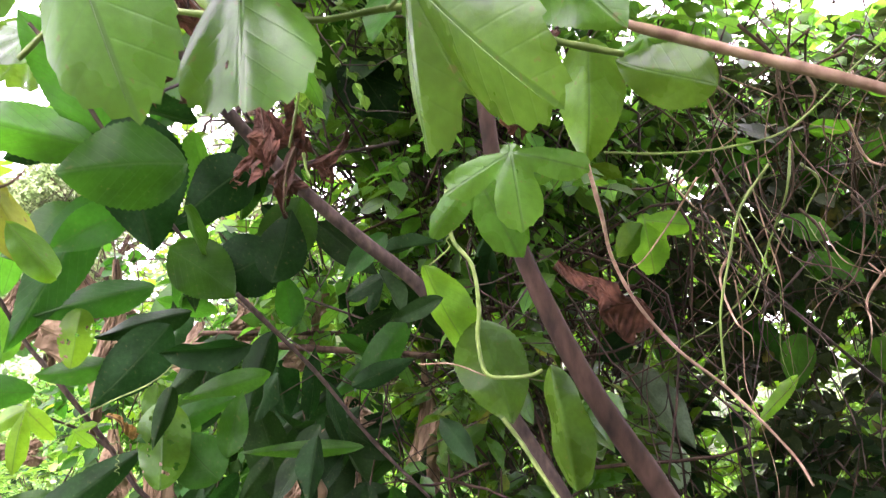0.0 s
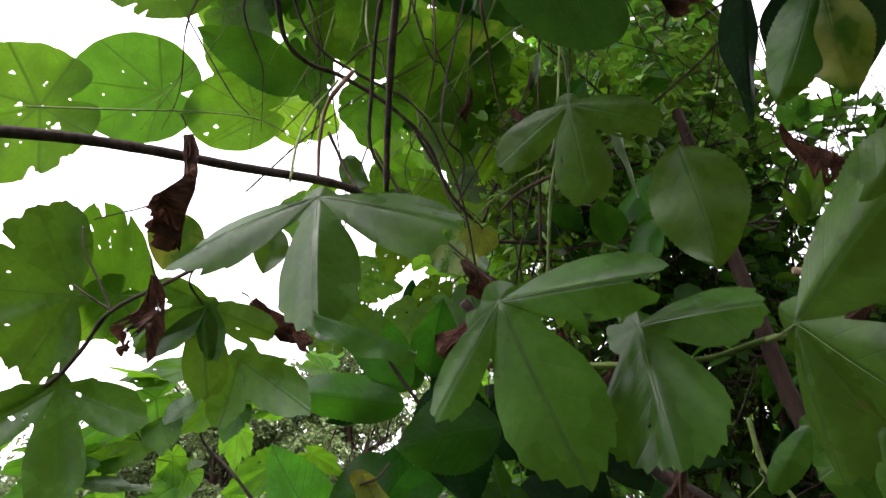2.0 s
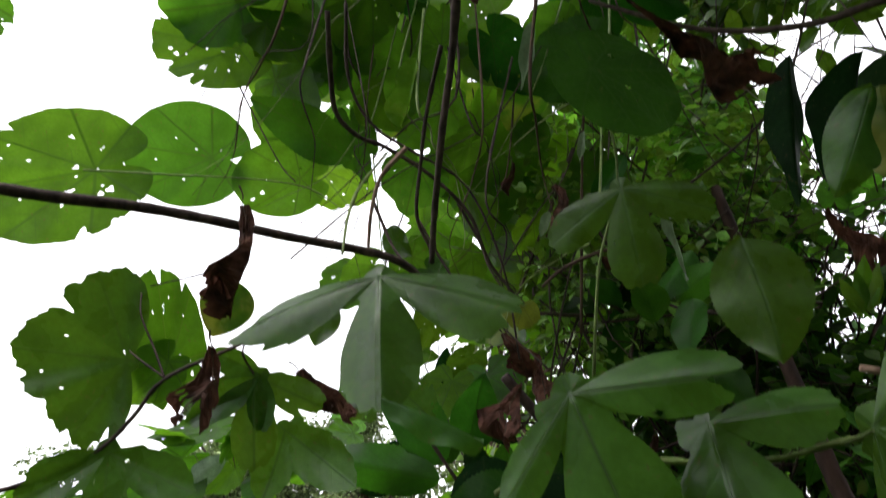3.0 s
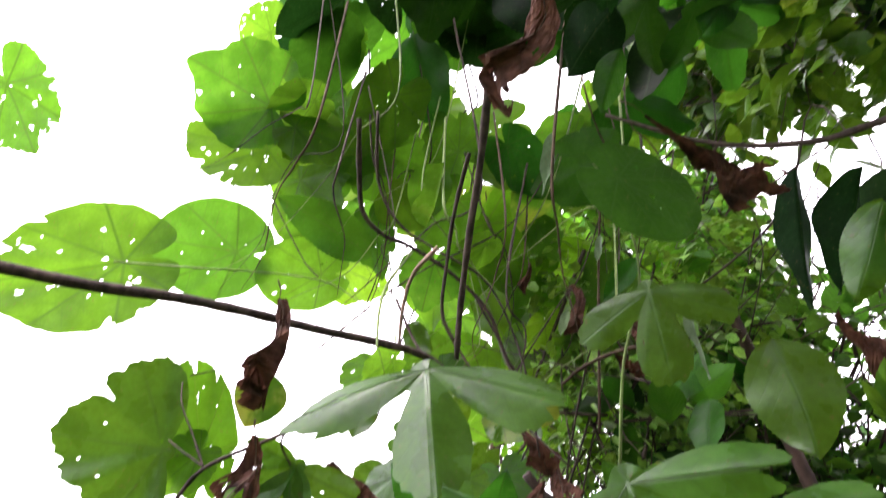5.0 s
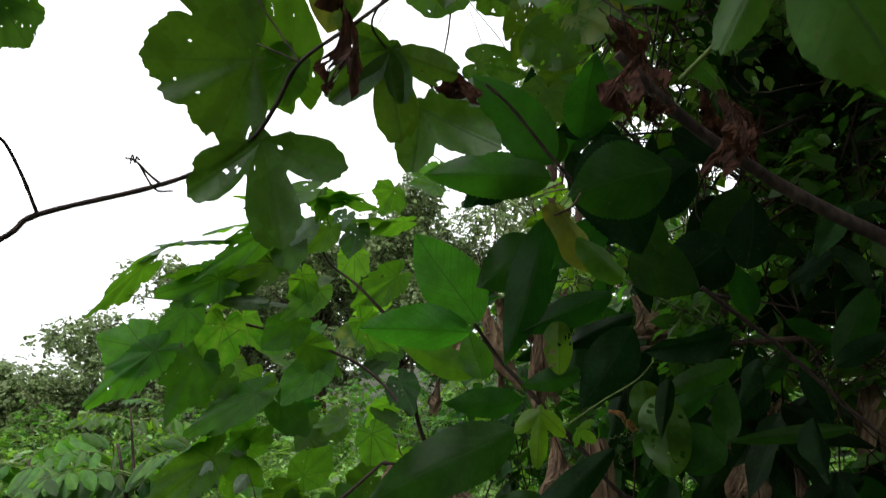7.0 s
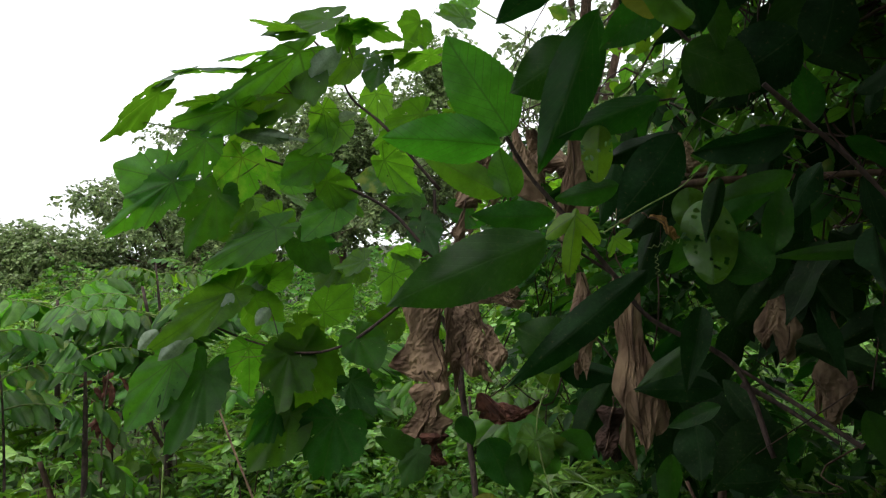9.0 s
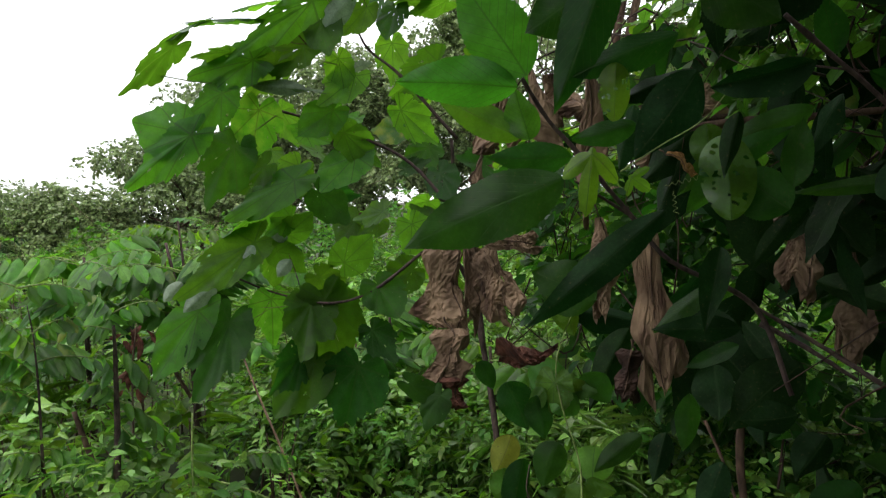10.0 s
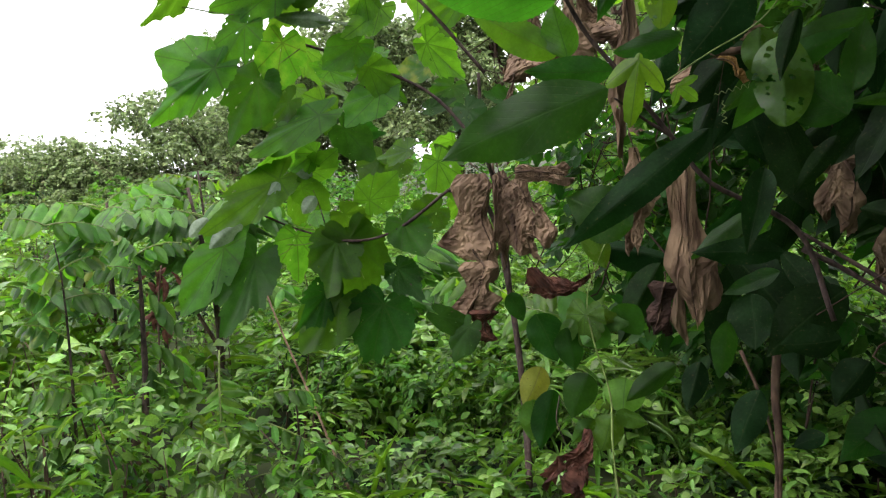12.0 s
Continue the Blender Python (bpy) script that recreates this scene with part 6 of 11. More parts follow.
stem(mallow, DARK_BARK, [(-1.421, 2.296, 0.809), (-1.437, 2.292, 1.137), (-1.437, 2.194, 1.346), (-1.436, 2.187, 1.58)], 0.01, 0.006, "branch")
stem(mallow, DARK_BARK, [(-1.547, 2.125, 1.199), (-1.696, 2.016, 1.079), (-1.819, 1.922, 1.052), (-1.949, 1.821, 1.102), (-2.055, 1.73, 1.173)], 0.006, 0.003, "branch")
stem(mallow, DARK_BARK, [(-1.431, 2.141, 1.348), (-1.593, 2.102, 1.535), (-1.845, 1.976, 1.674), (-2.006, 1.827, 1.751), (-2.069, 1.747, 1.837), (-2.08, 1.717, 1.909)], 0.006, 0.003, "branch")
stem(mallow, DARK_BARK, [(-1.396, 2.152, 1.575), (-1.56, 2.089, 1.8), (-1.667, 2.058, 1.908), (-1.692, 2.01, 2.019), (-1.776, 1.979, 2.124)], 0.006, 0.003, "branch")
leaf(mallow, "mallow", MALLOW_LEAF, (-2.099, 1.619, 1.917), (-2.179, 1.44, 1.773), (-0.629, 0.107, 0.77), 0.119)
leaf(mallow, "mallow", MALLOW_LEAF, (-1.753, 1.894, 2.046), (-1.924, 1.67, 1.878), (0.446, -0.882, 0.149), 0.115)
leaf(mallow, "heart", MALLOW_LEAF, (-1.656, 1.93, 2.143), (-1.868, 1.854, 2.097), (-0.405, 0.755, -0.516), 0.099)
leaf(mallow, "mallow", MALLOW_LEAF, (-1.804, 1.896, 1.908), (-1.996, 1.826, 1.835), (-0.486, 0.827, -0.282), 0.138)
leaf(mallow, "heart", MALLOW_LEAF, (-1.745, 1.92, 1.985), (-1.691, 1.87, 1.868), (0.452, -0.858, -0.244), 0.111)
leaf(mallow, "heart", MALLOW_LEAF, (-1.607, 1.969, 2.124), (-1.627, 1.913, 2.026), (-0.744, 0.346, 0.571), 0.068)
leaf(mallow, "mallow", MALLOW_LEAF, (-1.915, 1.77, 1.866), (-2.111, 1.658, 1.843), (0.477, -0.826, 0.3), 0.150)
leaf(mallow, "mallow", MALLOW_LEAF, (-2.002, 1.709, 1.767), (-2.088, 1.644, 1.626), (0.477, -0.826, 0.3), 0.128)
leaf(mallow, "heart", MALLOW_LEAF, (-2.133, 1.645, 1.652), (-2.276, 1.572, 1.703), (0.477, -0.826, 0.3), 0.165)
leaf(mallow, "mallow", MALLOW_LEAF, (-2.082, 1.638, 1.639), (-2.274, 1.511, 1.485), (0.672, -0.602, 0.432), 0.135)
leaf(mallow, "mallow", MALLOW_LEAF, (-2.013, 1.752, 1.601), (-2.105, 1.677, 1.412), (0.477, -0.826, 0.3), 0.168)
leaf(mallow, "heart", MALLOW_LEAF, (-1.95, 1.816, 1.715), (-1.991, 1.801, 1.56), (-0.783, 0.607, 0.138), 0.141)
leaf(mallow, "mallow", MALLOW_LEAF, (-1.723, 1.967, 1.867), (-1.713, 1.988, 1.739), (-0.258, 0.943, 0.209), 0.098)
leaf(mallow, "heart", MALLOW_LEAF, (-1.539, 2.051, 2.008), (-1.53, 1.978, 1.89), (-0.149, 0.975, 0.164), 0.092)
leaf(mallow, "mallow", MALLOW_LEAF, (-1.445, 2.146, 1.837), (-1.641, 2.166, 1.748), (-0.393, 0.919, -0.045), 0.124)
leaf(mallow, "heart", MALLOW_LEAF, (-1.615, 1.999, 2.022), (-1.709, 1.991, 1.943), (-0.245, 0.959, -0.143), 0.098)
leaf(mallow, "mallow", MALLOW_LEAF, (-1.885, 1.843, 1.858), (-2.017, 1.813, 1.761), (-0.8, 0.374, 0.469), 0.118)
leaf(mallow, "mallow", MALLOW_LEAF, (-1.687, 2.005, 1.809), (-1.773, 1.918, 1.7), (-0.259, 0.94, -0.221), 0.128)
leaf(mallow, "heart", MALLOW_LEAF, (-1.764, 1.969, 1.702), (-1.839, 1.87, 1.612), (-0.428, 0.89, -0.156), 0.116)
leaf(mallow, "mallow", MALLOW_LEAF, (-1.576, 2.097, 1.688), (-1.527, 2.23, 1.57), (-0.724, 0.643, -0.251), 0.131)
leaf(mallow, "heart", MALLOW_LEAF, (-1.721, 2.018, 1.546), (-1.765, 1.871, 1.419), (-0.255, 0.938, -0.236), 0.134)
leaf(mallow, "mallow", MALLOW_LEAF, (-1.875, 1.903, 1.521), (-1.962, 1.873, 1.394), (-0.431, 0.889, -0.153), 0.130)
leaf(mallow, "mallow", MALLOW_LEAF, (-1.744, 1.994, 1.625), (-1.674, 2.08, 1.503), (-0.747, 0.644, -0.163), 0.118)
leaf(mallow, "mallow", BROAD_LEAF, (-1.481, 2.17, 1.467), (-1.395, 2.113, 1.348), (-0.349, 0.935, 0.065), 0.115)
leaf(mallow, "heart", MALLOW_LEAF, (-1.959, 1.83, 1.528), (-2.115, 1.824, 1.454), (-0.525, 0.795, -0.303), 0.100)
leaf(mallow, "heart", BROAD_LEAF, (-1.831, 1.942, 1.431), (-1.745, 1.986, 1.317), (-0.361, 0.907, 0.215), 0.117)
leaf(mallow, "mallow", MALLOW_LEAF, (-1.909, 1.878, 1.356), (-1.919, 1.744, 1.297), (-0.707, 0.702, 0.09), 0.081)
leaf(mallow, "mallow", MALLOW_LEAF, (-2.002, 1.792, 1.277), (-2.101, 1.534, 1.108), (-0.547, 0.776, -0.313), 0.138)
leaf(mallow, "heart", MALLOW_LEAF, (-2.126, 1.639, 1.07), (-2.219, 1.52, 0.857), (-0.428, 0.808, -0.405), 0.138)
leaf(mallow, "mallow", BROAD_LEAF, (-2.058, 1.702, 1.022), (-2.092, 1.57, 0.789), (-0.518, 0.801, -0.301), 0.179)
leaf(mallow, "mallow", MALLOW_LEAF, (-1.962, 1.806, 1.085), (-1.967, 1.808, 0.926), (0.831, -0.534, 0.153), 0.138)
leaf(mallow, "mallow", MALLOW_LEAF, (-1.86, 1.889, 1.058), (-1.817, 1.76, 0.88), (-0.744, 0.655, -0.129), 0.169)
leaf(mallow, "mallow", MALLOW_LEAF, (-1.826, 1.917, 1.061), (-1.784, 1.953, 0.783), (0.718, -0.659, 0.221), 0.221)
leaf(mallow, "mallow", BROAD_LEAF, (-1.877, 1.838, 0.89), (-1.892, 1.67, 0.791), (-0.8, 0.6, 0.011), 0.127)
leaf(mallow, "heart", MALLOW_LEAF, (-1.846, 1.855, 0.859), (-1.909, 1.72, 0.702), (-0.562, 0.767, -0.309), 0.160)
leaf(mallow, "mallow", BROAD_LEAF, (-1.726, 1.941, 0.833), (-1.773, 1.896, 0.619), (-0.645, 0.725, -0.241), 0.207)
leaf(mallow, "mallow", MALLOW_LEAF, (-1.842, 1.917, 1.144), (-1.809, 2.037, 1.047), (0.505, -0.863, -0.007), 0.109)
leaf(mallow, "heart", MALLOW_LEAF, (-1.774, 1.974, 1.184), (-1.674, 2.012, 1.273), (-0.681, 0.728, 0.084), 0.116)
leaf(mallow, "heart", MALLOW_LEAF, (-1.68, 2.03, 1.097), (-1.594, 2.021, 0.983), (-0.748, 0.601, -0.281), 0.136)
leaf(mallow, "mallow", MALLOW_LEAF, (-1.576, 2.115, 1.299), (-1.513, 2.14, 1.158), (0.734, -0.647, 0.208), 0.129)
leaf(mallow, "heart", MALLOW_LEAF, (-1.948, 1.838, 1.242), (-1.9, 1.915, 1.155), (0.309, -0.917, -0.251), 0.098)
leaf(mallow, "mallow", BROAD_LEAF, (-1.693, 1.993, 0.948), (-1.62, 2.005, 0.832), (-0.744, 0.568, -0.351), 0.117)
leaf(mallow, "heart", MALLOW_LEAF, (-1.919, 1.868, 1.296), (-1.815, 1.883, 1.366), (-0.769, 0.607, 0.203), 0.089)
leaf(mallow, "mallow", PALE_LEAF, (-2.027, 1.671, 1.991), (-2.099, 1.56, 1.936), (0.055, -0.12, 0.991), 0.098)
leaf(mallow, "mallow", MALLOW_LEAF, (-2.03, 1.667, 1.992), (-1.873, 1.795, 2.01), (0.133, -0.059, 0.989), 0.117)
leaf(mallow, "mallow", MALLOW_LEAF, (-1.569, 1.994, 2.126), (-1.417, 2.066, 2.074), (-0.213, 0.215, 0.953), 0.090)
leaf(mallow, "mallow", MALLOW_LEAF, (-1.517, 2.055, 2.036), (-1.394, 2.083, 2.037), (0.053, 0.157, 0.986), 0.090)
leaf(mallow, "heart", MALLOW_LEAF, (-1.855, 1.848, 1.475), (-2.058, 1.72, 1.364), (0.421, -0.678, 0.602), 0.122)
leaf(mallow, "mallow", MALLOW_LEAF, (-1.983, 1.744, 1.897), (-2.064, 1.654, 1.898), (-0.205, 0.095, 0.974), 0.117)
leaf(mallow, "mallow", MALLOW_LEAF, (-1.844, 1.82, 2.049), (-1.927, 1.702, 2.024), (0.03, -0.121, 0.992), 0.098)
leaf(mallow, "mallow", MALLOW_LEAF, (-1.785, 1.942, 1.769), (-1.919, 1.876, 1.81), (0.198, -0.099, 0.975), 0.098)
leaf(mallow, "mallow", MALLOW_LEAF, (-1.627, 1.962, 2.108), (-1.484, 2.019, 2.146), (-0.203, 0.219, 0.954), 0.098)
leaf(mallow, "mallow", MALLOW_LEAF, (-1.388, 2.13, 2.023), (-1.521, 2.057, 2.006), (-0.142, 0.229, 0.963), 0.117)
leaf(mallow, "mallow", MALLOW_LEAF, (-1.744, 1.877, 2.113), (-1.836, 1.772, 2.153), (0.126, 0.174, 0.977), 0.098)
leaf(mallow, "mallow", MALLOW_LEAF, (-1.999, 1.799, 1.362), (-2.071, 1.712, 1.316), (-0.203, 0.199, 0.959), 0.098)
leaf(mallow, "oval", PALE_LEAF, (-1.73, 1.913, 1.957), (-1.612, 1.94, 2.057), (0.524, -0.829, -0.196), 0.081, label="pale underside of a turned leaf")
leaf(mallow, "oval", PALE_LEAF, (-1.813, 1.894, 1.773), (-1.931, 1.763, 1.793), (0.665, -0.746, 0.024), 0.054, label="pale underside of a turned leaf")
leaf(mallow, "oval", PALE_LEAF, (-2.076, 1.678, 1.156), (-2.126, 1.579, 1.074), (0.755, -0.651, 0.076), 0.066, label="pale underside of a turned leaf")
leaf(mallow, "oval", PALE_LEAF, (-2.148, 1.601, 1.172), (-2.167, 1.54, 1.117), (0.695, -0.697, 0.178), 0.050, label="pale underside of a turned leaf")
leaf(mallow, "oval", PALE_LEAF, (-1.989, 1.776, 1.269), (-2.012, 1.722, 1.22), (0.446, -0.84, 0.31), 0.046, label="pale underside of a turned leaf")
leaf(mallow, "oval", PALE_LEAF, (-1.906, 1.851, 1.282), (-1.934, 1.801, 1.302), (0.68, -0.718, 0.148), 0.039, label="pale underside of a turned leaf")
leaf(mallow, "oval", PALE_LEAF, (-1.688, 1.977, 1.825), (-1.612, 2, 1.839), (0.56, -0.659, -0.502), 0.035, label="pale underside of a turned leaf")
leaf(mallow, "oval", PALE_LEAF, (-1.901, 1.85, 1.211), (-1.923, 1.799, 1.162), (0.666, -0.742, 0.072), 0.050, label="pale underside of a turned leaf")
stem(mallow, GREEN_STEM, [(-2.15, 1.587, 1.831), (-2.065, 1.686, 1.807), (-1.976, 1.775, 1.799)], 0.0022, 0.0012, "leaf_stalk")
stem(mallow, GREEN_STEM, [(-1.964, 1.804, 1.707), (-2.039, 1.741, 1.654), (-2.115, 1.668, 1.619)], 0.0022, 0.0012, "leaf_stalk")
stem(mallow, GREEN_STEM, [(-1.912, 1.853, 1.694), (-1.968, 1.809, 1.651), (-2.028, 1.756, 1.628)], 0.0022, 0.0012, "leaf_stalk")
stem(mallow, GREEN_STEM, [(-1.892, 1.864, 1.066), (-1.944, 1.817, 1.055), (-2.002, 1.765, 1.063)], 0.0022, 0.0012, "leaf_stalk")
stem(mallow, DARK_BARK, [(-1.627, 1.962, 2.108), (-1.619, 1.985, 2.057), (-1.615, 1.999, 2.022)], 0.0022, 0.0012, "leaf_stalk")
stem(mallow, GREEN_STEM, [(-1.72, 1.913, 2.062), (-1.701, 1.944, 2.009), (-1.687, 1.965, 1.973)], 0.0022, 0.0012, "leaf_stalk")
stem(mallow, DARK_BARK, [(-1.868, 1.834, 1.942), (-1.826, 1.875, 1.92), (-1.788, 1.906, 1.916)], 0.0022, 0.0012, "leaf_stalk")
stem(mallow, GREEN_STEM, [(-1.769, 1.935, 1.861), (-1.707, 1.984, 1.843), (-1.649, 2.023, 1.844)], 0.0022, 0.0012, "leaf_stalk")
stem(mallow, DARK_BARK, [(-1.811, 1.88, 1.944), (-1.795, 1.901, 1.914), (-1.783, 1.913, 1.903)], 0.0022, 0.0012, "leaf_stalk")
stem(mallow, GREEN_STEM, [(-1.834, 1.909, 1.049), (-1.805, 1.917, 0.975), (-1.784, 1.921, 0.922)], 0.0022, 0.0012, "leaf_stalk")
stem(mallow, GREEN_STEM, [(-1.856, 1.892, 1.052), (-1.867, 1.869, 0.984), (-1.887, 1.841, 0.937)], 0.0022, 0.0012, "leaf_stalk")
stem(mallow, DARK_BARK, [(-1.893, 1.873, 1.122), (-1.903, 1.87, 1.17), (-1.921, 1.862, 1.239)], 0.0022, 0.0012, "leaf_stalk")
stem(mallow, GREEN_STEM, [(-1.9, 1.863, 1.095), (-1.948, 1.823, 1.111), (-2.003, 1.777, 1.147)], 0.0022, 0.0012, "leaf_stalk")
stem(mallow, GREEN_STEM, [(-2.051, 1.707, 1.017), (-2.003, 1.757, 1.027), (-1.961, 1.802, 1.057)], 0.0022, 0.0012, "leaf_stalk")
leaf(mallow, "mallow", BROAD_LEAF, (-1.839, 2.532, 1.51), (-1.737, 2.577, 1.528), (-0.33, 0.732, -0.596), 0.084)
leaf(mallow, "mallow", MALLOW_LEAF, (-1.681, 2.539, 1.174), (-1.599, 2.539, 1.197), (-0.268, 0.582, -0.768), 0.080)
leaf(mallow, "heart", MALLOW_LEAF, (-2.19, 2.421, 1.376), (-2.157, 2.421, 1.422), (-0.479, 0.873, -0.091), 0.043)
leaf(mallow, "mallow", MALLOW_LEAF, (-2.111, 2.042, 1.374), (-2.177, 1.915, 1.4), (-0.497, 0.736, 0.46), 0.135)
leaf(mallow, "mallow", MALLOW_LEAF, (-2.114, 2.271, 1.679), (-2.182, 2.226, 1.704), (-0.63, 0.771, 0.095), 0.074)
leaf(mallow, "mallow", BROAD_LEAF, (-1.939, 2.057, 1.721), (-1.902, 2.172, 1.729), (-0.418, 0.701, 0.578), 0.079)
leaf(mallow, "heart", MALLOW_LEAF, (-2.164, 2.102, 1.271), (-2.206, 2.15, 1.328), (-0.194, 0.973, 0.124), 0.071)
leaf(mallow, "mallow", MALLOW_LEAF, (-1.888, 2.393, 1.31), (-1.941, 2.308, 1.257), (-0.557, 0.829, -0.051), 0.097)
leaf(mallow, "mallow", MALLOW_LEAF, (-1.76, 2.222, 1.346), (-1.885, 2.23, 1.313), (-0.417, 0.656, -0.629), 0.111)
leaf(mallow, "mallow", MALLOW_LEAF, (-2.049, 2.259, 1.005), (-2.019, 2.366, 0.877), (-0.744, 0.526, -0.413), 0.158)
leaf(mallow, "mallow", BROAD_LEAF, (-1.421, 2.411, 1.489), (-1.481, 2.276, 1.515), (-0.443, 0.827, -0.347), 0.101)
leaf(mallow, "mallow", MALLOW_LEAF, (-2.256, 2.288, 1.78), (-2.208, 2.345, 1.64), (-0.058, 0.929, 0.366), 0.135)
leaf(mallow, "mallow", MALLOW_LEAF, (-2.043, 2.235, 1.593), (-2.075, 2.137, 1.613), (-0.465, 0.583, -0.666), 0.090)
leaf(mallow, "mallow", MALLOW_LEAF, (-1.793, 2.662, 1.601), (-1.831, 2.573, 1.481), (-0.341, 0.938, -0.056), 0.142)
leaf(mallow, "mallow", MALLOW_LEAF, (-1.699, 2.49, 1.298), (-1.792, 2.46, 1.346), (-0.664, 0.334, -0.669), 0.098)
leaf(mallow, "mallow", MALLOW_LEAF, (-1.876, 2.047, 1.067), (-1.942, 2.079, 0.938), (-0.976, 0.193, -0.1), 0.120)
leaf(mallow, "mallow", BROAD_LEAF, (-2.075, 2.176, 1.016), (-1.913, 2.176, 0.944), (-0.59, 0.799, -0.115), 0.163)
leaf(mallow, "mallow", MALLOW_LEAF, (-1.695, 2.29, 1.118), (-1.764, 2.159, 1.056), (-0.548, 0.832, -0.088), 0.130)
leaf(mallow, "mallow", MALLOW_LEAF, (-1.997, 2.109, 1.651), (-1.908, 2.217, 1.66), (-0.561, 0.79, -0.247), 0.100)
leaf(mallow, "mallow", MALLOW_LEAF, (-2.202, 2.193, 1.125), (-2.108, 2.192, 1.071), (-0.726, 0.642, -0.247), 0.083)
leaf(mallow, "mallow", MALLOW_LEAF, (-1.794, 2.152, 1.69), (-1.842, 2.088, 1.631), (-0.081, 0.909, -0.409), 0.068)
leaf(mallow, "mallow", MALLOW_LEAF, (-1.612, 2.444, 1.174), (-1.742, 2.44, 1.082), (-0.785, 0.515, 0.344), 0.145)
leaf(mallow, "heart", MALLOW_LEAF, (-1.822, 2.512, 1.668), (-1.968, 2.514, 1.677), (-0.553, 0.781, -0.288), 0.110)
leaf(mallow, "mallow", MALLOW_LEAF, (-2.095, 2.021, 1.6), (-2.084, 1.92, 1.513), (-0.713, 0.692, 0.112), 0.121)
leaf(mallow, "mallow", MALLOW_LEAF, (-1.996, 2.323, 1.566), (-2.012, 2.204, 1.514), (-0.111, 0.922, -0.37), 0.111)
leaf(mallow, "mallow", MALLOW_LEAF, (-1.559, 2.429, 1.037), (-1.548, 2.368, 1.102), (0.116, 0.986, -0.12), 0.078)
leaf(mallow, "heart", MALLOW_LEAF, (-2.006, 2.398, 1.317), (-2.018, 2.268, 1.219), (-0.583, 0.811, -0.049), 0.134)
leaf(mallow, "mallow", MALLOW_LEAF, (-2.329, 2.275, 1.475), (-2.443, 2.267, 1.421), (-0.679, 0.734, 0.029), 0.104)
leaf(mallow, "mallow", BROAD_LEAF, (-1.897, 2.072, 1.418), (-1.807, 2.148, 1.419), (-0.577, 0.792, 0.202), 0.094)
leaf(mallow, "mallow", MALLOW_LEAF, (-1.738, 2.527, 1.372), (-1.859, 2.545, 1.301), (-0.741, 0.594, 0.312), 0.121)
leaf(mallow, "mallow", MALLOW_LEAF, (-2.032, 2.397, 1.301), (-2.032, 2.433, 1.195), (-0.025, 1, 0.014), 0.094)
leaf(mallow, "heart", MALLOW_LEAF, (-2.062, 1.982, 1.237), (-2.14, 2.017, 1.104), (-0.974, 0.224, -0.039), 0.123)
leaf(mallow, "mallow", MALLOW_LEAF, (-2.283, 2.25, 1.524), (-2.261, 2.203, 1.404), (-0.967, 0.168, 0.193), 0.107)
leaf(mallow, "mallow", MALLOW_LEAF, (-1.699, 2.486, 1.806), (-1.812, 2.493, 1.855), (-0.401, 0.839, 0.369), 0.093)
leaf(mallow, "mallow", MALLOW_LEAF, (-1.807, 2.312, 2.206), (-1.899, 2.222, 2.212), (-0.46, 0.727, 0.511), 0.090)
leaf(mallow, "mallow", MALLOW_LEAF, (-1.326, 2.277, 2.172), (-1.389, 2.164, 2.152), (-0.283, 0.903, -0.323), 0.114)
leaf(mallow, "mallow", MALLOW_LEAF, (-1.454, 2.415, 1.888), (-1.37, 2.516, 1.822), (-0.125, 0.87, 0.476), 0.098)
leaf(mallow, "mallow", MALLOW_LEAF, (-1.459, 2.199, 2.165), (-1.554, 2.281, 2.113), (-0.303, 0.941, 0.149), 0.128)
leaf(mallow, "mallow", MALLOW_LEAF, (-1.95, 2.21, 1.769), (-1.955, 2.242, 1.659), (-0.45, 0.883, 0.131), 0.078)
leaf(mallow, "heart", BROAD_LEAF, (-1.652, 2.578, 2.202), (-1.673, 2.534, 2.252), (-0.868, 0.37, -0.33), 0.061)
leaf(mallow, "mallow", MALLOW_LEAF, (-1.787, 2.421, 1.997), (-1.81, 2.459, 1.846), (-0.132, 0.979, 0.155), 0.132)
leaf(mallow, "mallow", BROAD_LEAF, (-1.844, 2.47, 2.168), (-1.881, 2.387, 2.066), (-0.137, 0.99, -0.037), 0.103)
leaf(mallow, "mallow", MALLOW_LEAF, (-1.776, 2.592, 1.804), (-1.923, 2.617, 1.776), (-0.679, 0.388, 0.623), 0.116)
leaf(mallow, "mallow", MALLOW_LEAF, (-1.339, 2.368, 2.229), (-1.462, 2.386, 2.256), (-0.501, 0.851, -0.156), 0.106)

# Most leaves here take the near-black green with shade in it.
shade = plant("shaded_shrub", (0.3, 1.9, 0), "shrub with tangled stems and large leaves, shade put into their dark colour", "shrub")
leaf(shade, "hang", DARK_SHADED_LEAF, (-0.285, 1.495, 0.698), (-0.335, 1.625, 0.788), (0.317, -0.85, 0.421), 0.049)
leaf(shade, "hang", DARK_SHADED_LEAF, (-0.031, 1.955, 0.903), (-0.199, 1.933, 0.818), (-0.39, -0.564, 0.728), 0.060)
leaf(shade, "lance", DARK_SHADED_LEAF, (-0.259, 1.852, 0.513), (-0.093, 1.72, 0.471), (-0.302, 0.549, -0.78), 0.071)
leaf(shade, "lance", DARK_SHADED_LEAF, (-0.308, 2.134, 1.207), (-0.424, 2.051, 1.02), (0.365, 0.878, -0.311), 0.077)
leaf(shade, "hang", DARK_SHADED_LEAF, (-0.135, 1.885, 1.632), (0.031, 1.867, 1.513), (-0.301, -0.882, -0.362), 0.080)
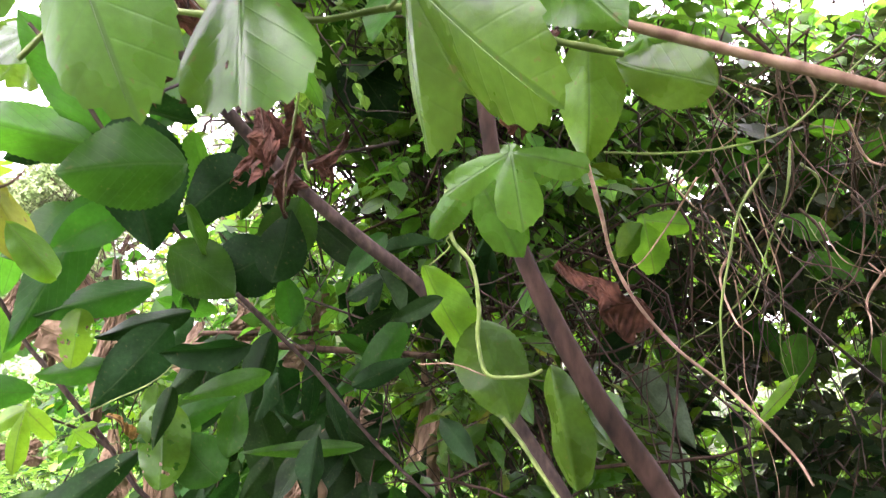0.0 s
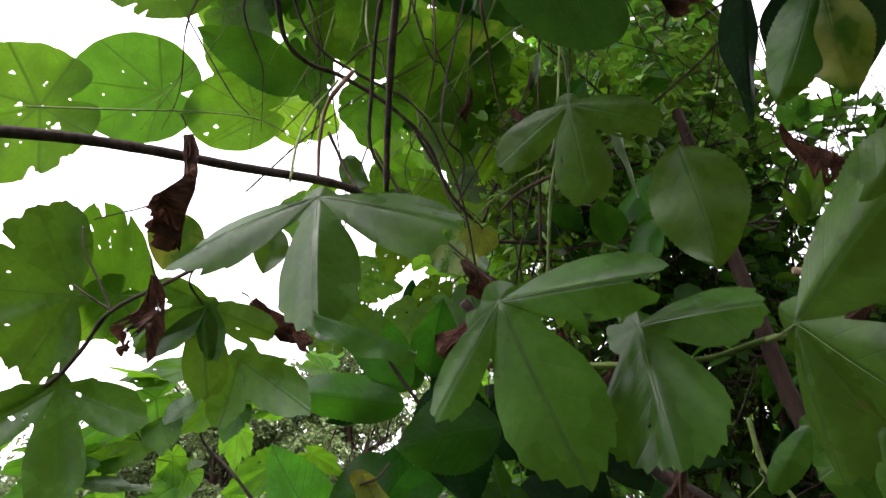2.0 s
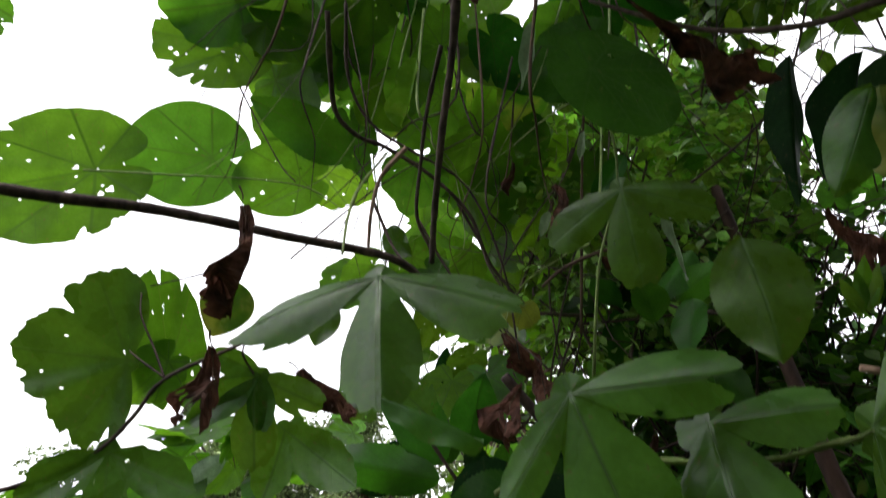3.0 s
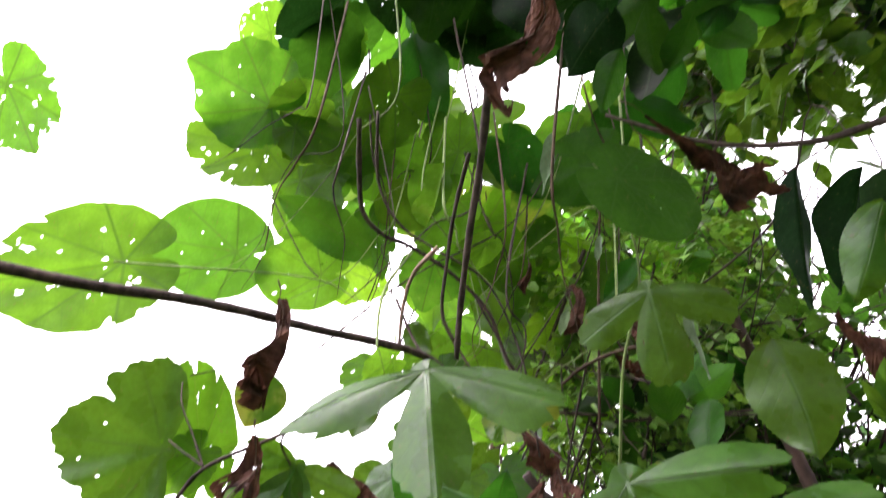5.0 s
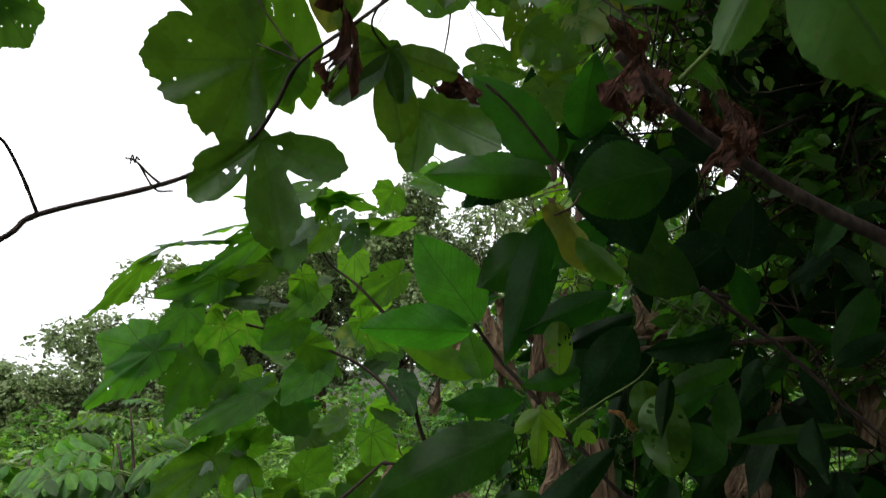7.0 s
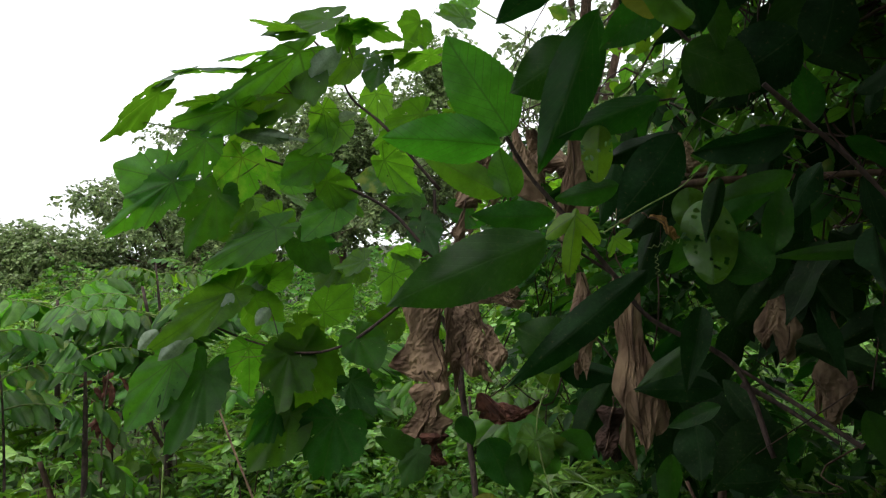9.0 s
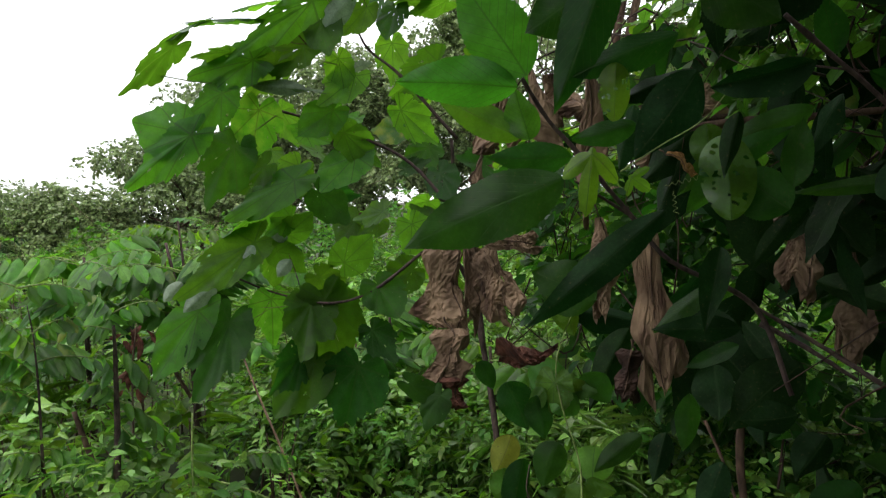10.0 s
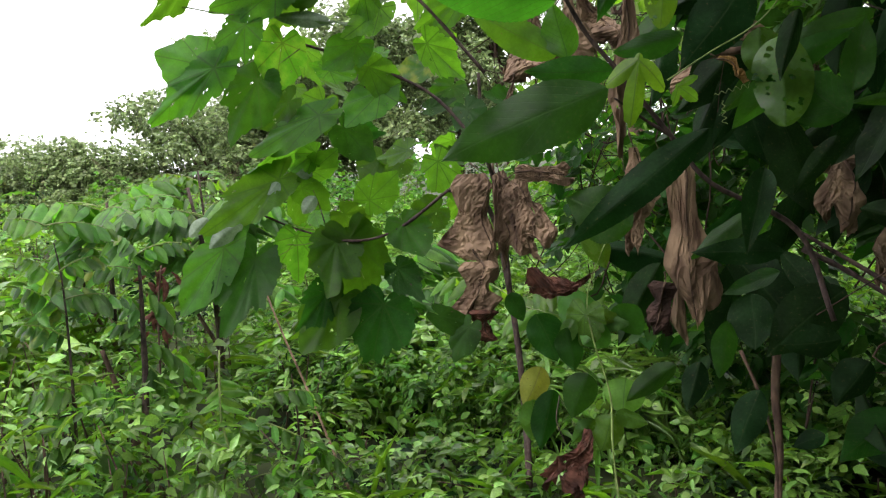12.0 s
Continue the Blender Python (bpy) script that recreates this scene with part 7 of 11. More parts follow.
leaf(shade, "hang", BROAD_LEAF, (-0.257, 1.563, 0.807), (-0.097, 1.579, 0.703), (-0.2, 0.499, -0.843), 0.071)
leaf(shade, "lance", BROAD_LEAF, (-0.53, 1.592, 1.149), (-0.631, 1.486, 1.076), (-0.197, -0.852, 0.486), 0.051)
leaf(shade, "hang", DARK_SHADED_LEAF, (-0.107, 1.431, 0.903), (0.033, 1.47, 0.833), (-0.289, -0.955, 0.066), 0.054)
leaf(shade, "lance", DARK_SHADED_LEAF, (-0.304, 1.59, 1.363), (-0.291, 1.614, 1.527), (0.619, -0.774, -0.135), 0.050)
leaf(shade, "hang", DARK_SHADED_LEAF, (-0.186, 1.966, 0.496), (-0.343, 1.992, 0.497), (0.018, -0.7, 0.714), 0.057)
leaf(shade, "lance", DARK_SHADED_LEAF, (-0.364, 1.532, 1.296), (-0.454, 1.585, 1.177), (0.048, -0.995, 0.092), 0.041)
leaf(shade, "lance", DARK_SHADED_LEAF, (-0.287, 1.92, 1.383), (-0.404, 1.969, 1.276), (-0.26, 0.941, 0.219), 0.063)
leaf(shade, "lance", DARK_SHADED_LEAF, (-0.199, 1.614, 1.393), (-0.335, 1.582, 1.27), (-0.356, -0.865, 0.353), 0.054)
leaf(shade, "hang", DARK_SHADED_LEAF, (-0.29, 1.605, 1.364), (-0.385, 1.688, 1.233), (0.066, 0.992, -0.104), 0.059)
leaf(shade, "lance", DARK_SHADED_LEAF, (-0.178, 1.622, 1.229), (-0.128, 1.552, 1.079), (0.263, 0.963, -0.06), 0.047)
leaf(shade, "hang", DARK_SHADED_LEAF, (-0.129, 1.616, 1.218), (-0.277, 1.637, 1.14), (0.071, -0.988, -0.138), 0.062)
leaf(shade, "lance", DARK_SHADED_LEAF, (-0.394, 2.02, 1.185), (-0.555, 1.941, 1.035), (-0.462, 0.801, 0.381), 0.063)
leaf(shade, "lance", DARK_SHADED_LEAF, (-0.491, 1.791, 1.038), (-0.362, 1.68, 0.902), (-0.053, -0.992, 0.117), 0.062)
leaf(shade, "hang", DARK_SHADED_LEAF, (-0.333, 1.505, 1.311), (-0.257, 1.509, 1.158), (-0.557, -0.809, -0.186), 0.045)
leaf(shade, "lance", DARK_SHADED_LEAF, (-0.266, 1.515, 1.365), (-0.331, 1.436, 1.203), (0.628, 0.756, -0.184), 0.076)
leaf(shade, "lance", DARK_SHADED_LEAF, (-0.246, 1.702, 0.662), (-0.249, 1.637, 0.533), (-0.673, 0.685, -0.28), 0.045)
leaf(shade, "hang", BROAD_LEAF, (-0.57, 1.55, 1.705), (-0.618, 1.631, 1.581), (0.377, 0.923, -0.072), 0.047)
leaf(shade, "hang", DARK_SHADED_LEAF, (-0.257, 1.535, 1.381), (-0.107, 1.583, 1.278), (0.193, -0.855, 0.481), 0.066)
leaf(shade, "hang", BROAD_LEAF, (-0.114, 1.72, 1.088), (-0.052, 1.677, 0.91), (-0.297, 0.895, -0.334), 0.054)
leaf(shade, "lance", DARK_SHADED_LEAF, (-0.542, 1.799, 1.463), (-0.642, 1.828, 1.279), (0.158, -0.987, -0.007), 0.062)
leaf(shade, "hang", DARK_SHADED_LEAF, (-0.453, 1.98, 0.925), (-0.467, 1.815, 0.714), (0.624, -0.777, 0.09), 0.096)
leaf(shade, "lance", DARK_SHADED_LEAF, (-0.578, 2.079, 1.843), (-0.522, 2.194, 1.647), (0.562, -0.826, 0.045), 0.082)
leaf(shade, "hang", DARK_SHADED_LEAF, (-0.039, 1.826, 0.692), (-0.034, 1.791, 0.543), (0.413, -0.831, 0.373), 0.051)
leaf(shade, "lance", DARK_SHADED_LEAF, (-0.098, 1.943, 0.671), (-0.171, 1.922, 0.502), (-0.659, -0.498, 0.564), 0.060)
leaf(shade, "lance", DARK_SHADED_LEAF, (-0.287, 1.478, 1.25), (-0.253, 1.452, 1.108), (-0.566, 0.792, -0.228), 0.040)
leaf(shade, "lance", DARK_SHADED_LEAF, (-0.172, 1.623, 0.701), (-0.193, 1.577, 0.553), (-0.03, -0.913, 0.408), 0.060)
leaf(shade, "lance", DARK_SHADED_LEAF, (-0.088, 1.909, 1.2), (-0.05, 1.93, 1.019), (0.227, -0.952, 0.206), 0.070)
leaf(shade, "hang", DARK_SHADED_LEAF, (-0.163, 1.972, 1.596), (-0.222, 2.037, 1.438), (0.217, -0.962, -0.165), 0.055)
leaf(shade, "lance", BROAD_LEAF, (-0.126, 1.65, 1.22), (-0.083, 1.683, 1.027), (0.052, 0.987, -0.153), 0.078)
leaf(shade, "lance", DARK_SHADED_LEAF, (-0.054, 2.021, 1.271), (-0.104, 2.013, 1.016), (0.003, -0.996, 0.084), 0.074)
leaf(shade, "hang", DARK_SHADED_LEAF, (-0.488, 1.47, 1.245), (-0.506, 1.365, 1.095), (-0.071, 0.987, -0.141), 0.055)
leaf(shade, "hang", DARK_SHADED_LEAF, (-0.33, 1.77, 1.135), (-0.167, 1.672, 1.088), (-0.087, -0.995, -0.039), 0.071)
leaf(shade, "hang", DARK_SHADED_LEAF, (-0.228, 1.819, 1.182), (-0.091, 1.777, 1.111), (-0.123, 0.886, -0.447), 0.052)
leaf(shade, "lance", DARK_SHADED_LEAF, (-0.075, 2.003, 1.145), (-0.055, 2.034, 0.938), (-0.423, -0.896, 0.137), 0.079)
leaf(shade, "hang", DARK_SHADED_LEAF, (-0.768, 2.316, 1.871), (-0.593, 2.28, 1.651), (0.094, -0.971, -0.219), 0.093)
leaf(shade, "hang", DARK_SHADED_LEAF, (-0.285, 2.115, 1.007), (-0.151, 2.152, 0.859), (0.381, -0.647, 0.661), 0.083)
leaf(shade, "oval", DARK_SHADED_LEAF, (-0.815, 2.206, 1.618), (-0.899, 2.247, 1.419), (-0.406, -0.888, 0.218), 0.103)
leaf(shade, "lance", DARK_SHADED_LEAF, (-0.105, 2.223, 0.924), (-0.275, 2.235, 0.868), (0.076, 0.955, -0.286), 0.077)
leaf(shade, "hang", DARK_SHADED_LEAF, (-0.838, 2.164, 1.603), (-1.005, 2.044, 1.507), (-0.387, 0.684, 0.618), 0.087)
leaf(shade, "oval", DARK_SHADED_LEAF, (-0.684, 2.031, 1.536), (-0.722, 2.025, 1.373), (0.76, -0.621, -0.193), 0.051)
leaf(shade, "hang", DARK_SHADED_LEAF, (-0.621, 1.865, 1.442), (-0.728, 1.937, 1.239), (-0.297, -0.908, 0.294), 0.115)
leaf(shade, "hang", DARK_SHADED_LEAF, (-0.39, 2.467, 1.177), (-0.398, 2.389, 0.957), (-0.311, 0.946, -0.092), 0.083)
leaf(shade, "oval", DARK_SHADED_LEAF, (-0.603, 1.965, 0.987), (-0.648, 1.903, 0.718), (0.71, -0.698, 0.098), 0.104)
leaf(shade, "hang", DARK_SHADED_LEAF, (-0.316, 1.937, 1.309), (-0.199, 1.987, 1.142), (-0.527, -0.818, -0.23), 0.096)
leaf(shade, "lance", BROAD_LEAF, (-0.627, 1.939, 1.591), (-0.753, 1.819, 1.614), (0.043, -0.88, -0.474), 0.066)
leaf(shade, "lance", DARK_SHADED_LEAF, (-0.458, 1.916, 1.167), (-0.503, 1.933, 0.954), (0.692, -0.72, 0.047), 0.091)
leaf(shade, "hang", DARK_SHADED_LEAF, (-0.17, 2.2, 1.207), (-0.368, 2.273, 0.999), (0.367, -0.904, -0.218), 0.134)
leaf(shade, "hang", DARK_SHADED_LEAF, (-0.464, 2.455, 1.237), (-0.775, 2.474, 1.313), (-0.253, 0.821, -0.512), 0.110)
leaf(shade, "hang", DARK_SHADED_LEAF, (-0.311, 2.148, 1.409), (-0.492, 2.06, 1.249), (-0.392, -0.823, 0.411), 0.103)
leaf(shade, "hang", DARK_SHADED_LEAF, (-0.632, 1.907, 1.718), (-0.727, 1.849, 1.581), (0.492, -0.742, -0.456), 0.055)
leaf(shade, "hang", DARK_SHADED_LEAF, (-0.382, 2.443, 1.546), (-0.197, 2.397, 1.641), (0.061, 0.998, -0.011), 0.088)
leaf(shade, "lance", DARK_SHADED_LEAF, (-0.597, 2.108, 1.146), (-0.769, 2.023, 0.95), (-0.624, 0.688, 0.37), 0.093)
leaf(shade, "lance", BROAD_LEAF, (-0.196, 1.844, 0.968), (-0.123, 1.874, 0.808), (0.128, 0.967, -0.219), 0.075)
leaf(shade, "oval", DARK_SHADED_LEAF, (0.025, 2.437, 1.197), (0.224, 2.372, 1.082), (0.149, 0.98, -0.131), 0.113)
leaf(shade, "oval", DARK_SHADED_LEAF, (-0.086, 2.407, 1.701), (-0.193, 2.369, 1.585), (0.326, 0.939, -0.107), 0.076)
leaf(shade, "hang", DARK_SHADED_LEAF, (-0.563, 1.876, 1.531), (-0.733, 1.865, 1.38), (0.022, -0.992, 0.128), 0.108)
leaf(shade, "oval", DARK_SHADED_LEAF, (-0.132, 2.127, 1.296), (-0.355, 2.093, 1.243), (0.167, 0.836, -0.523), 0.080)
leaf(shade, "hang", DARK_SHADED_LEAF, (-0.636, 2.315, 1.446), (-0.559, 2.323, 1.219), (0.138, 0.987, 0.076), 0.111)
leaf(shade, "oval", DARK_SHADED_LEAF, (-0.299, 1.893, 1.661), (-0.109, 1.988, 1.533), (-0.002, 0.999, 0.046), 0.086)
leaf(shade, "oval", DARK_SHADED_LEAF, (-0.604, 2.184, 1.805), (-0.409, 2.277, 1.714), (-0.261, 0.933, -0.248), 0.091)
leaf(shade, "hang", DARK_SHADED_LEAF, (-0.429, 2.156, 1.353), (-0.318, 2.147, 1.153), (0.604, -0.715, 0.353), 0.091)
leaf(shade, "oval", DARK_SHADED_LEAF, (-0.229, 2.446, 1.725), (-0.313, 2.536, 1.571), (-0.42, -0.892, 0.167), 0.086)
leaf(shade, "hang", DARK_SHADED_LEAF, (-0.566, 2.276, 1.535), (-0.516, 2.301, 1.25), (-0.04, -0.998, -0.039), 0.115)
leaf(shade, "lance", DARK_SHADED_LEAF, (-0.388, 2.205, 1.248), (-0.261, 2.279, 1.06), (-0.48, -0.858, -0.184), 0.084)
leaf(shade, "oval", DARK_SHADED_LEAF, (-0.631, 1.854, 1.053), (-0.465, 1.751, 0.866), (-0.275, -0.949, -0.157), 0.132)
leaf(shade, "lance", DARK_SHADED_LEAF, (-0.188, 2.058, 1.49), (-0.31, 1.97, 1.653), (0.212, -0.973, 0.088), 0.098)
leaf(shade, "lance", DARK_SHADED_LEAF, (-0.125, 2.131, 1.678), (-0.069, 2.078, 1.537), (0.206, -0.979, 0.003), 0.066)
leaf(shade, "hang", BROAD_LEAF, (0.022, 2.347, 0.921), (-0.088, 2.379, 1.06), (-0.48, -0.861, -0.167), 0.066)
leaf(shade, "lance", DARK_SHADED_LEAF, (-0.115, 2.413, 1.718), (0.008, 2.363, 1.442), (0.223, -0.973, 0.053), 0.130)
leaf(shade, "oval", BROAD_LEAF, (-0.235, 1.985, 1.472), (-0.342, 2.027, 1.377), (-0.315, -0.876, 0.366), 0.060)
leaf(shade, "hang", DARK_SHADED_LEAF, (-0.818, 2.017, 0.971), (-0.938, 1.957, 0.74), (0.377, -0.91, 0.172), 0.092)
leaf(shade, "lance", BROAD_LEAF, (-0.836, 2.312, 1.714), (-0.937, 2.211, 1.543), (0.069, -0.998, 0.011), 0.100)
leaf(shade, "oval", DARK_SHADED_LEAF, (0.034, 2.437, 1.663), (0.08, 2.35, 1.439), (0.359, 0.922, 0.146), 0.117)
leaf(shade, "oval", DARK_SHADED_LEAF, (-0.038, 2.042, 1.322), (0.087, 1.978, 1.271), (0.108, 0.982, -0.152), 0.068)
leaf(shade, "lance", DARK_SHADED_LEAF, (-0.281, 2.125, 1.362), (-0.238, 2.131, 1.198), (0.497, -0.849, 0.18), 0.071)
leaf(shade, "hang", DARK_SHADED_LEAF, (-0.842, 2.262, 0.942), (-1.08, 2.124, 1.015), (0.305, -0.805, 0.509), 0.093)
leaf(shade, "oval", DARK_SHADED_LEAF, (-0.497, 1.892, 1.354), (-0.407, 1.907, 1.11), (0.47, -0.855, 0.221), 0.120)
leaf(shade, "lance", DARK_SHADED_LEAF, (-0.501, 2.234, 1.027), (-0.652, 2.273, 0.903), (0.379, -0.916, -0.128), 0.093)
leaf(shade, "oval", DARK_SHADED_LEAF, (-0.28, 2.217, 1.426), (-0.424, 2.122, 1.37), (0.103, -0.939, -0.328), 0.059)
leaf(shade, "lance", BROAD_LEAF, (-0.464, 1.412, 1.44), (-0.553, 1.391, 1.347), (0.442, -0.886, -0.144), 0.039)
leaf(shade, "hang", DARK_SHADED_LEAF, (-0.506, 1.413, 1.587), (-0.639, 1.294, 1.533), (0.138, -0.961, 0.24), 0.057)
leaf(shade, "hang", DARK_SHADED_LEAF, (0.044, 1.52, 1.716), (0.083, 1.45, 1.796), (-0.488, -0.86, 0.15), 0.035)
leaf(shade, "lance", BROAD_LEAF, (-0.413, 1.211, 1.408), (-0.517, 1.271, 1.311), (0.49, -0.864, -0.114), 0.061)
leaf(shade, "lance", BROAD_LEAF, (-0.111, 1.177, 1.715), (-0.173, 1.142, 1.626), (0.31, 0.947, -0.084), 0.044)
leaf(shade, "hang", DARK_SHADED_LEAF, (-0.402, 1.071, 1.471), (-0.426, 1.076, 1.38), (0.379, -0.923, 0.066), 0.030)
leaf(shade, "lance", DARK_SHADED_LEAF, (-0.014, 1.052, 1.608), (-0.091, 1.128, 1.573), (0.118, 0.992, 0.036), 0.030)
leaf(shade, "lance", DARK_SHADED_LEAF, (-0.328, 1.464, 1.818), (-0.386, 1.555, 1.637), (0.282, -0.95, -0.138), 0.076)
leaf(shade, "hang", DARK_SHADED_LEAF, (-0.209, 1.189, 1.391), (-0.209, 1.108, 1.304), (0.379, -0.919, 0.11), 0.045)
leaf(shade, "hang", DARK_SHADED_LEAF, (0.029, 1.66, 1.534), (0.075, 1.584, 1.471), (-0.321, -0.934, -0.157), 0.036)
leaf(shade, "lance", DARK_SHADED_LEAF, (-0.017, 1.266, 1.415), (0.04, 1.148, 1.363), (-0.094, -0.976, 0.198), 0.040)
leaf(shade, "lance", DARK_SHADED_LEAF, (-0.121, 1.48, 1.6), (-0.221, 1.481, 1.549), (-0.22, 0.849, 0.48), 0.036)
leaf(shade, "lance", DARK_SHADED_LEAF, (-0.271, 1.164, 1.486), (-0.336, 1.232, 1.402), (-0.236, -0.87, 0.433), 0.044)
leaf(shade, "hang", DARK_SHADED_LEAF, (-0.314, 1.635, 1.795), (-0.163, 1.605, 1.68), (0.039, 0.983, 0.177), 0.070)
leaf(shade, "hang", DARK_SHADED_LEAF, (-0.131, 1.34, 1.7), (-0.021, 1.29, 1.723), (0.172, -0.687, -0.706), 0.040)
leaf(shade, "lance", DARK_SHADED_LEAF, (-0.337, 1.246, 1.768), (-0.254, 1.303, 1.726), (0.003, 0.972, 0.235), 0.039)
leaf(shade, "hang", DARK_SHADED_LEAF, (-0.14, 1.342, 1.669), (-0.077, 1.323, 1.564), (-0.57, -0.725, -0.388), 0.040)
leaf(shade, "lance", DARK_SHADED_LEAF, (-0.338, 1.642, 1.713), (-0.478, 1.651, 1.661), (0.077, -0.997, 0.031), 0.054)
leaf(shade, "lance", DARK_SHADED_LEAF, (-0.089, 1.497, 1.686), (-0.132, 1.601, 1.534), (-0.443, 0.891, 0.096), 0.060)
leaf(shade, "lance", DARK_SHADED_LEAF, (-0.402, 1.594, 1.862), (-0.608, 1.633, 1.952), (0.204, -0.973, -0.104), 0.087)
leaf(shade, "lance", DARK_SHADED_LEAF, (-0.164, 1.228, 1.465), (-0.06, 1.29, 1.517), (-0.045, -0.999, 0.014), 0.040)
leaf(shade, "lance", DARK_SHADED_LEAF, (-0.214, 1.282, 1.469), (-0.186, 1.29, 1.356), (-0.506, -0.862, -0.006), 0.041)
leaf(shade, "lance", BROAD_LEAF, (-0.399, 1.078, 1.739), (-0.41, 1.169, 1.655), (-0.338, -0.941, 0.011), 0.046)
leaf(shade, "lance", BROAD_LEAF, (-0.227, 1.461, 1.548), (-0.116, 1.527, 1.466), (-0.401, -0.846, -0.351), 0.043)
leaf(shade, "lance", DARK_SHADED_LEAF, (-0.451, 1.234, 1.69), (-0.452, 1.268, 1.576), (0.186, -0.981, -0.047), 0.039)
leaf(shade, "hang", DARK_SHADED_LEAF, (0.08, 1.575, 1.738), (0.051, 1.674, 1.621), (-0.031, 0.993, 0.115), 0.056)
leaf(shade, "hang", DARK_SHADED_LEAF, (-0.304, 1.119, 1.532), (-0.448, 1.123, 1.51), (-0.217, 0.86, 0.462), 0.056)
leaf(shade, "lance", DARK_SHADED_LEAF, (-0.21, 1.421, 1.619), (-0.125, 1.35, 1.667), (-0.192, -0.9, 0.391), 0.043)
leaf(shade, "hang", DARK_SHADED_LEAF, (-0.432, 1.411, 1.833), (-0.415, 1.387, 1.955), (0.499, -0.835, -0.233), 0.040)
leaf(shade, "hang", DARK_SHADED_LEAF, (-0.298, 1.634, 1.292), (-0.369, 1.59, 1.379), (-0.382, -0.903, -0.197), 0.032)
leaf(shade, "lance", DARK_SHADED_LEAF, (-0.404, 1.29, 1.778), (-0.51, 1.229, 1.709), (0.27, -0.904, -0.331), 0.038)
leaf(shade, "lance", DARK_SHADED_LEAF, (-0.183, 1.568, 1.595), (-0.161, 1.575, 1.697), (-0.433, -0.901, 0.035), 0.032)
leaf(shade, "oval", DARK_SHADED_LEAF, (-0.361, 1.42, 1.919), (-0.482, 1.337, 1.81), (0.195, -0.924, -0.33), 0.068)
leaf(shade, "lance", DARK_SHADED_LEAF, (-0.356, 1.173, 1.889), (-0.254, 1.193, 1.803), (0.205, -0.977, -0.063), 0.058)
leaf(shade, "lance", DARK_SHADED_LEAF, (-0.767, 1.526, 1.972), (-0.937, 1.566, 1.901), (0.489, -0.732, -0.474), 0.083)
leaf(shade, "oval", BROAD_LEAF, (-0.526, 1.416, 2.05), (-0.612, 1.387, 1.919), (-0.256, 0.914, 0.316), 0.062)
leaf(shade, "lance", BROAD_LEAF, (-0.285, 1.367, 2.238), (-0.409, 1.435, 2.231), (0.016, -0.979, -0.203), 0.060)
leaf(shade, "oval", DARK_SHADED_LEAF, (-0.549, 1.133, 1.922), (-0.447, 1.235, 1.898), (-0.186, -0.663, -0.725), 0.070)
leaf(shade, "oval", DARK_SHADED_LEAF, (-0.344, 1.332, 1.871), (-0.403, 1.374, 1.79), (0.365, -0.867, -0.339), 0.041)
leaf(shade, "oval", DARK_SHADED_LEAF, (-0.572, 1.318, 1.927), (-0.559, 1.416, 1.76), (-0.002, -0.973, -0.229), 0.071)
leaf(shade, "oval", DARK_SHADED_LEAF, (-0.775, 1.567, 2.038), (-0.683, 1.462, 2.198), (-0.763, 0.534, 0.364), 0.078)
leaf(shade, "oval", BROAD_LEAF, (-0.532, 1.421, 1.945), (-0.485, 1.46, 1.773), (0.732, -0.682, 0.013), 0.078)
leaf(shade, "oval", BROAD_LEAF, (-0.379, 1.295, 1.888), (-0.428, 1.416, 1.754), (-0.117, -0.986, -0.118), 0.070)
leaf(shade, "oval", DARK_SHADED_LEAF, (-0.598, 1.144, 1.882), (-0.743, 1.166, 1.828), (-0.505, 0.61, 0.611), 0.061)
leaf(shade, "oval", BROAD_LEAF, (-0.162, 1.511, 2.131), (-0.312, 1.584, 2.179), (0.276, -0.92, 0.279), 0.083)
leaf(shade, "lance", BROAD_LEAF, (-0.301, 1.295, 2.245), (-0.243, 1.402, 2.207), (0.106, -0.922, -0.373), 0.053)
leaf(shade, "lance", BROAD_LEAF, (-0.173, 1.14, 2.084), (-0.179, 1.02, 2.119), (0.001, -0.929, -0.369), 0.063)
leaf(shade, "lance", BROAD_LEAF, (-0.168, 1.584, 2.343), (-0.053, 1.565, 2.261), (-0.137, -0.792, -0.595), 0.068)
leaf(shade, "lance", SPRIG_LEAF, (-0.137, 1.244, 2.16), (-0.057, 1.152, 2.188), (-0.095, -0.964, -0.25), 0.066)
leaf(shade, "oval", BROAD_LEAF, (-0.224, 1.598, 2.312), (-0.331, 1.606, 2.183), (0.275, -0.835, -0.477), 0.062)
leaf(shade, "lance", SPRIG_LEAF, (-0.108, 1.099, 2.105), (-0.127, 1.061, 1.978), (0.441, 0.852, 0.284), 0.070)
leaf(shade, "oval", BROAD_LEAF, (-0.283, 1.523, 2.218), (-0.256, 1.615, 2.06), (0.439, -0.88, -0.182), 0.083)
leaf(shade, "lance", BROAD_LEAF, (-0.31, 1.612, 2.135), (-0.289, 1.581, 2.004), (0.324, 0.887, 0.33), 0.051)
leaf(shade, "oval", BROAD_LEAF, (-0.193, 1.155, 2.44), (-0.27, 1.191, 2.366), (0.123, 0.935, 0.333), 0.048)
leaf(shade, "lance", BROAD_LEAF, (-0.086, 1.429, 2.076), (-0.025, 1.374, 1.966), (-0.397, -0.714, -0.577), 0.077)
leaf(shade, "oval", SPRIG_LEAF, (-0.209, 1.39, 2.426), (-0.33, 1.371, 2.363), (0.224, 0.956, -0.189), 0.053)
leaf(shade, "oval", SPRIG_LEAF, (-0.096, 1.223, 2.249), (-0.183, 1.192, 2.134), (-0.475, -0.88, -0.024), 0.067)
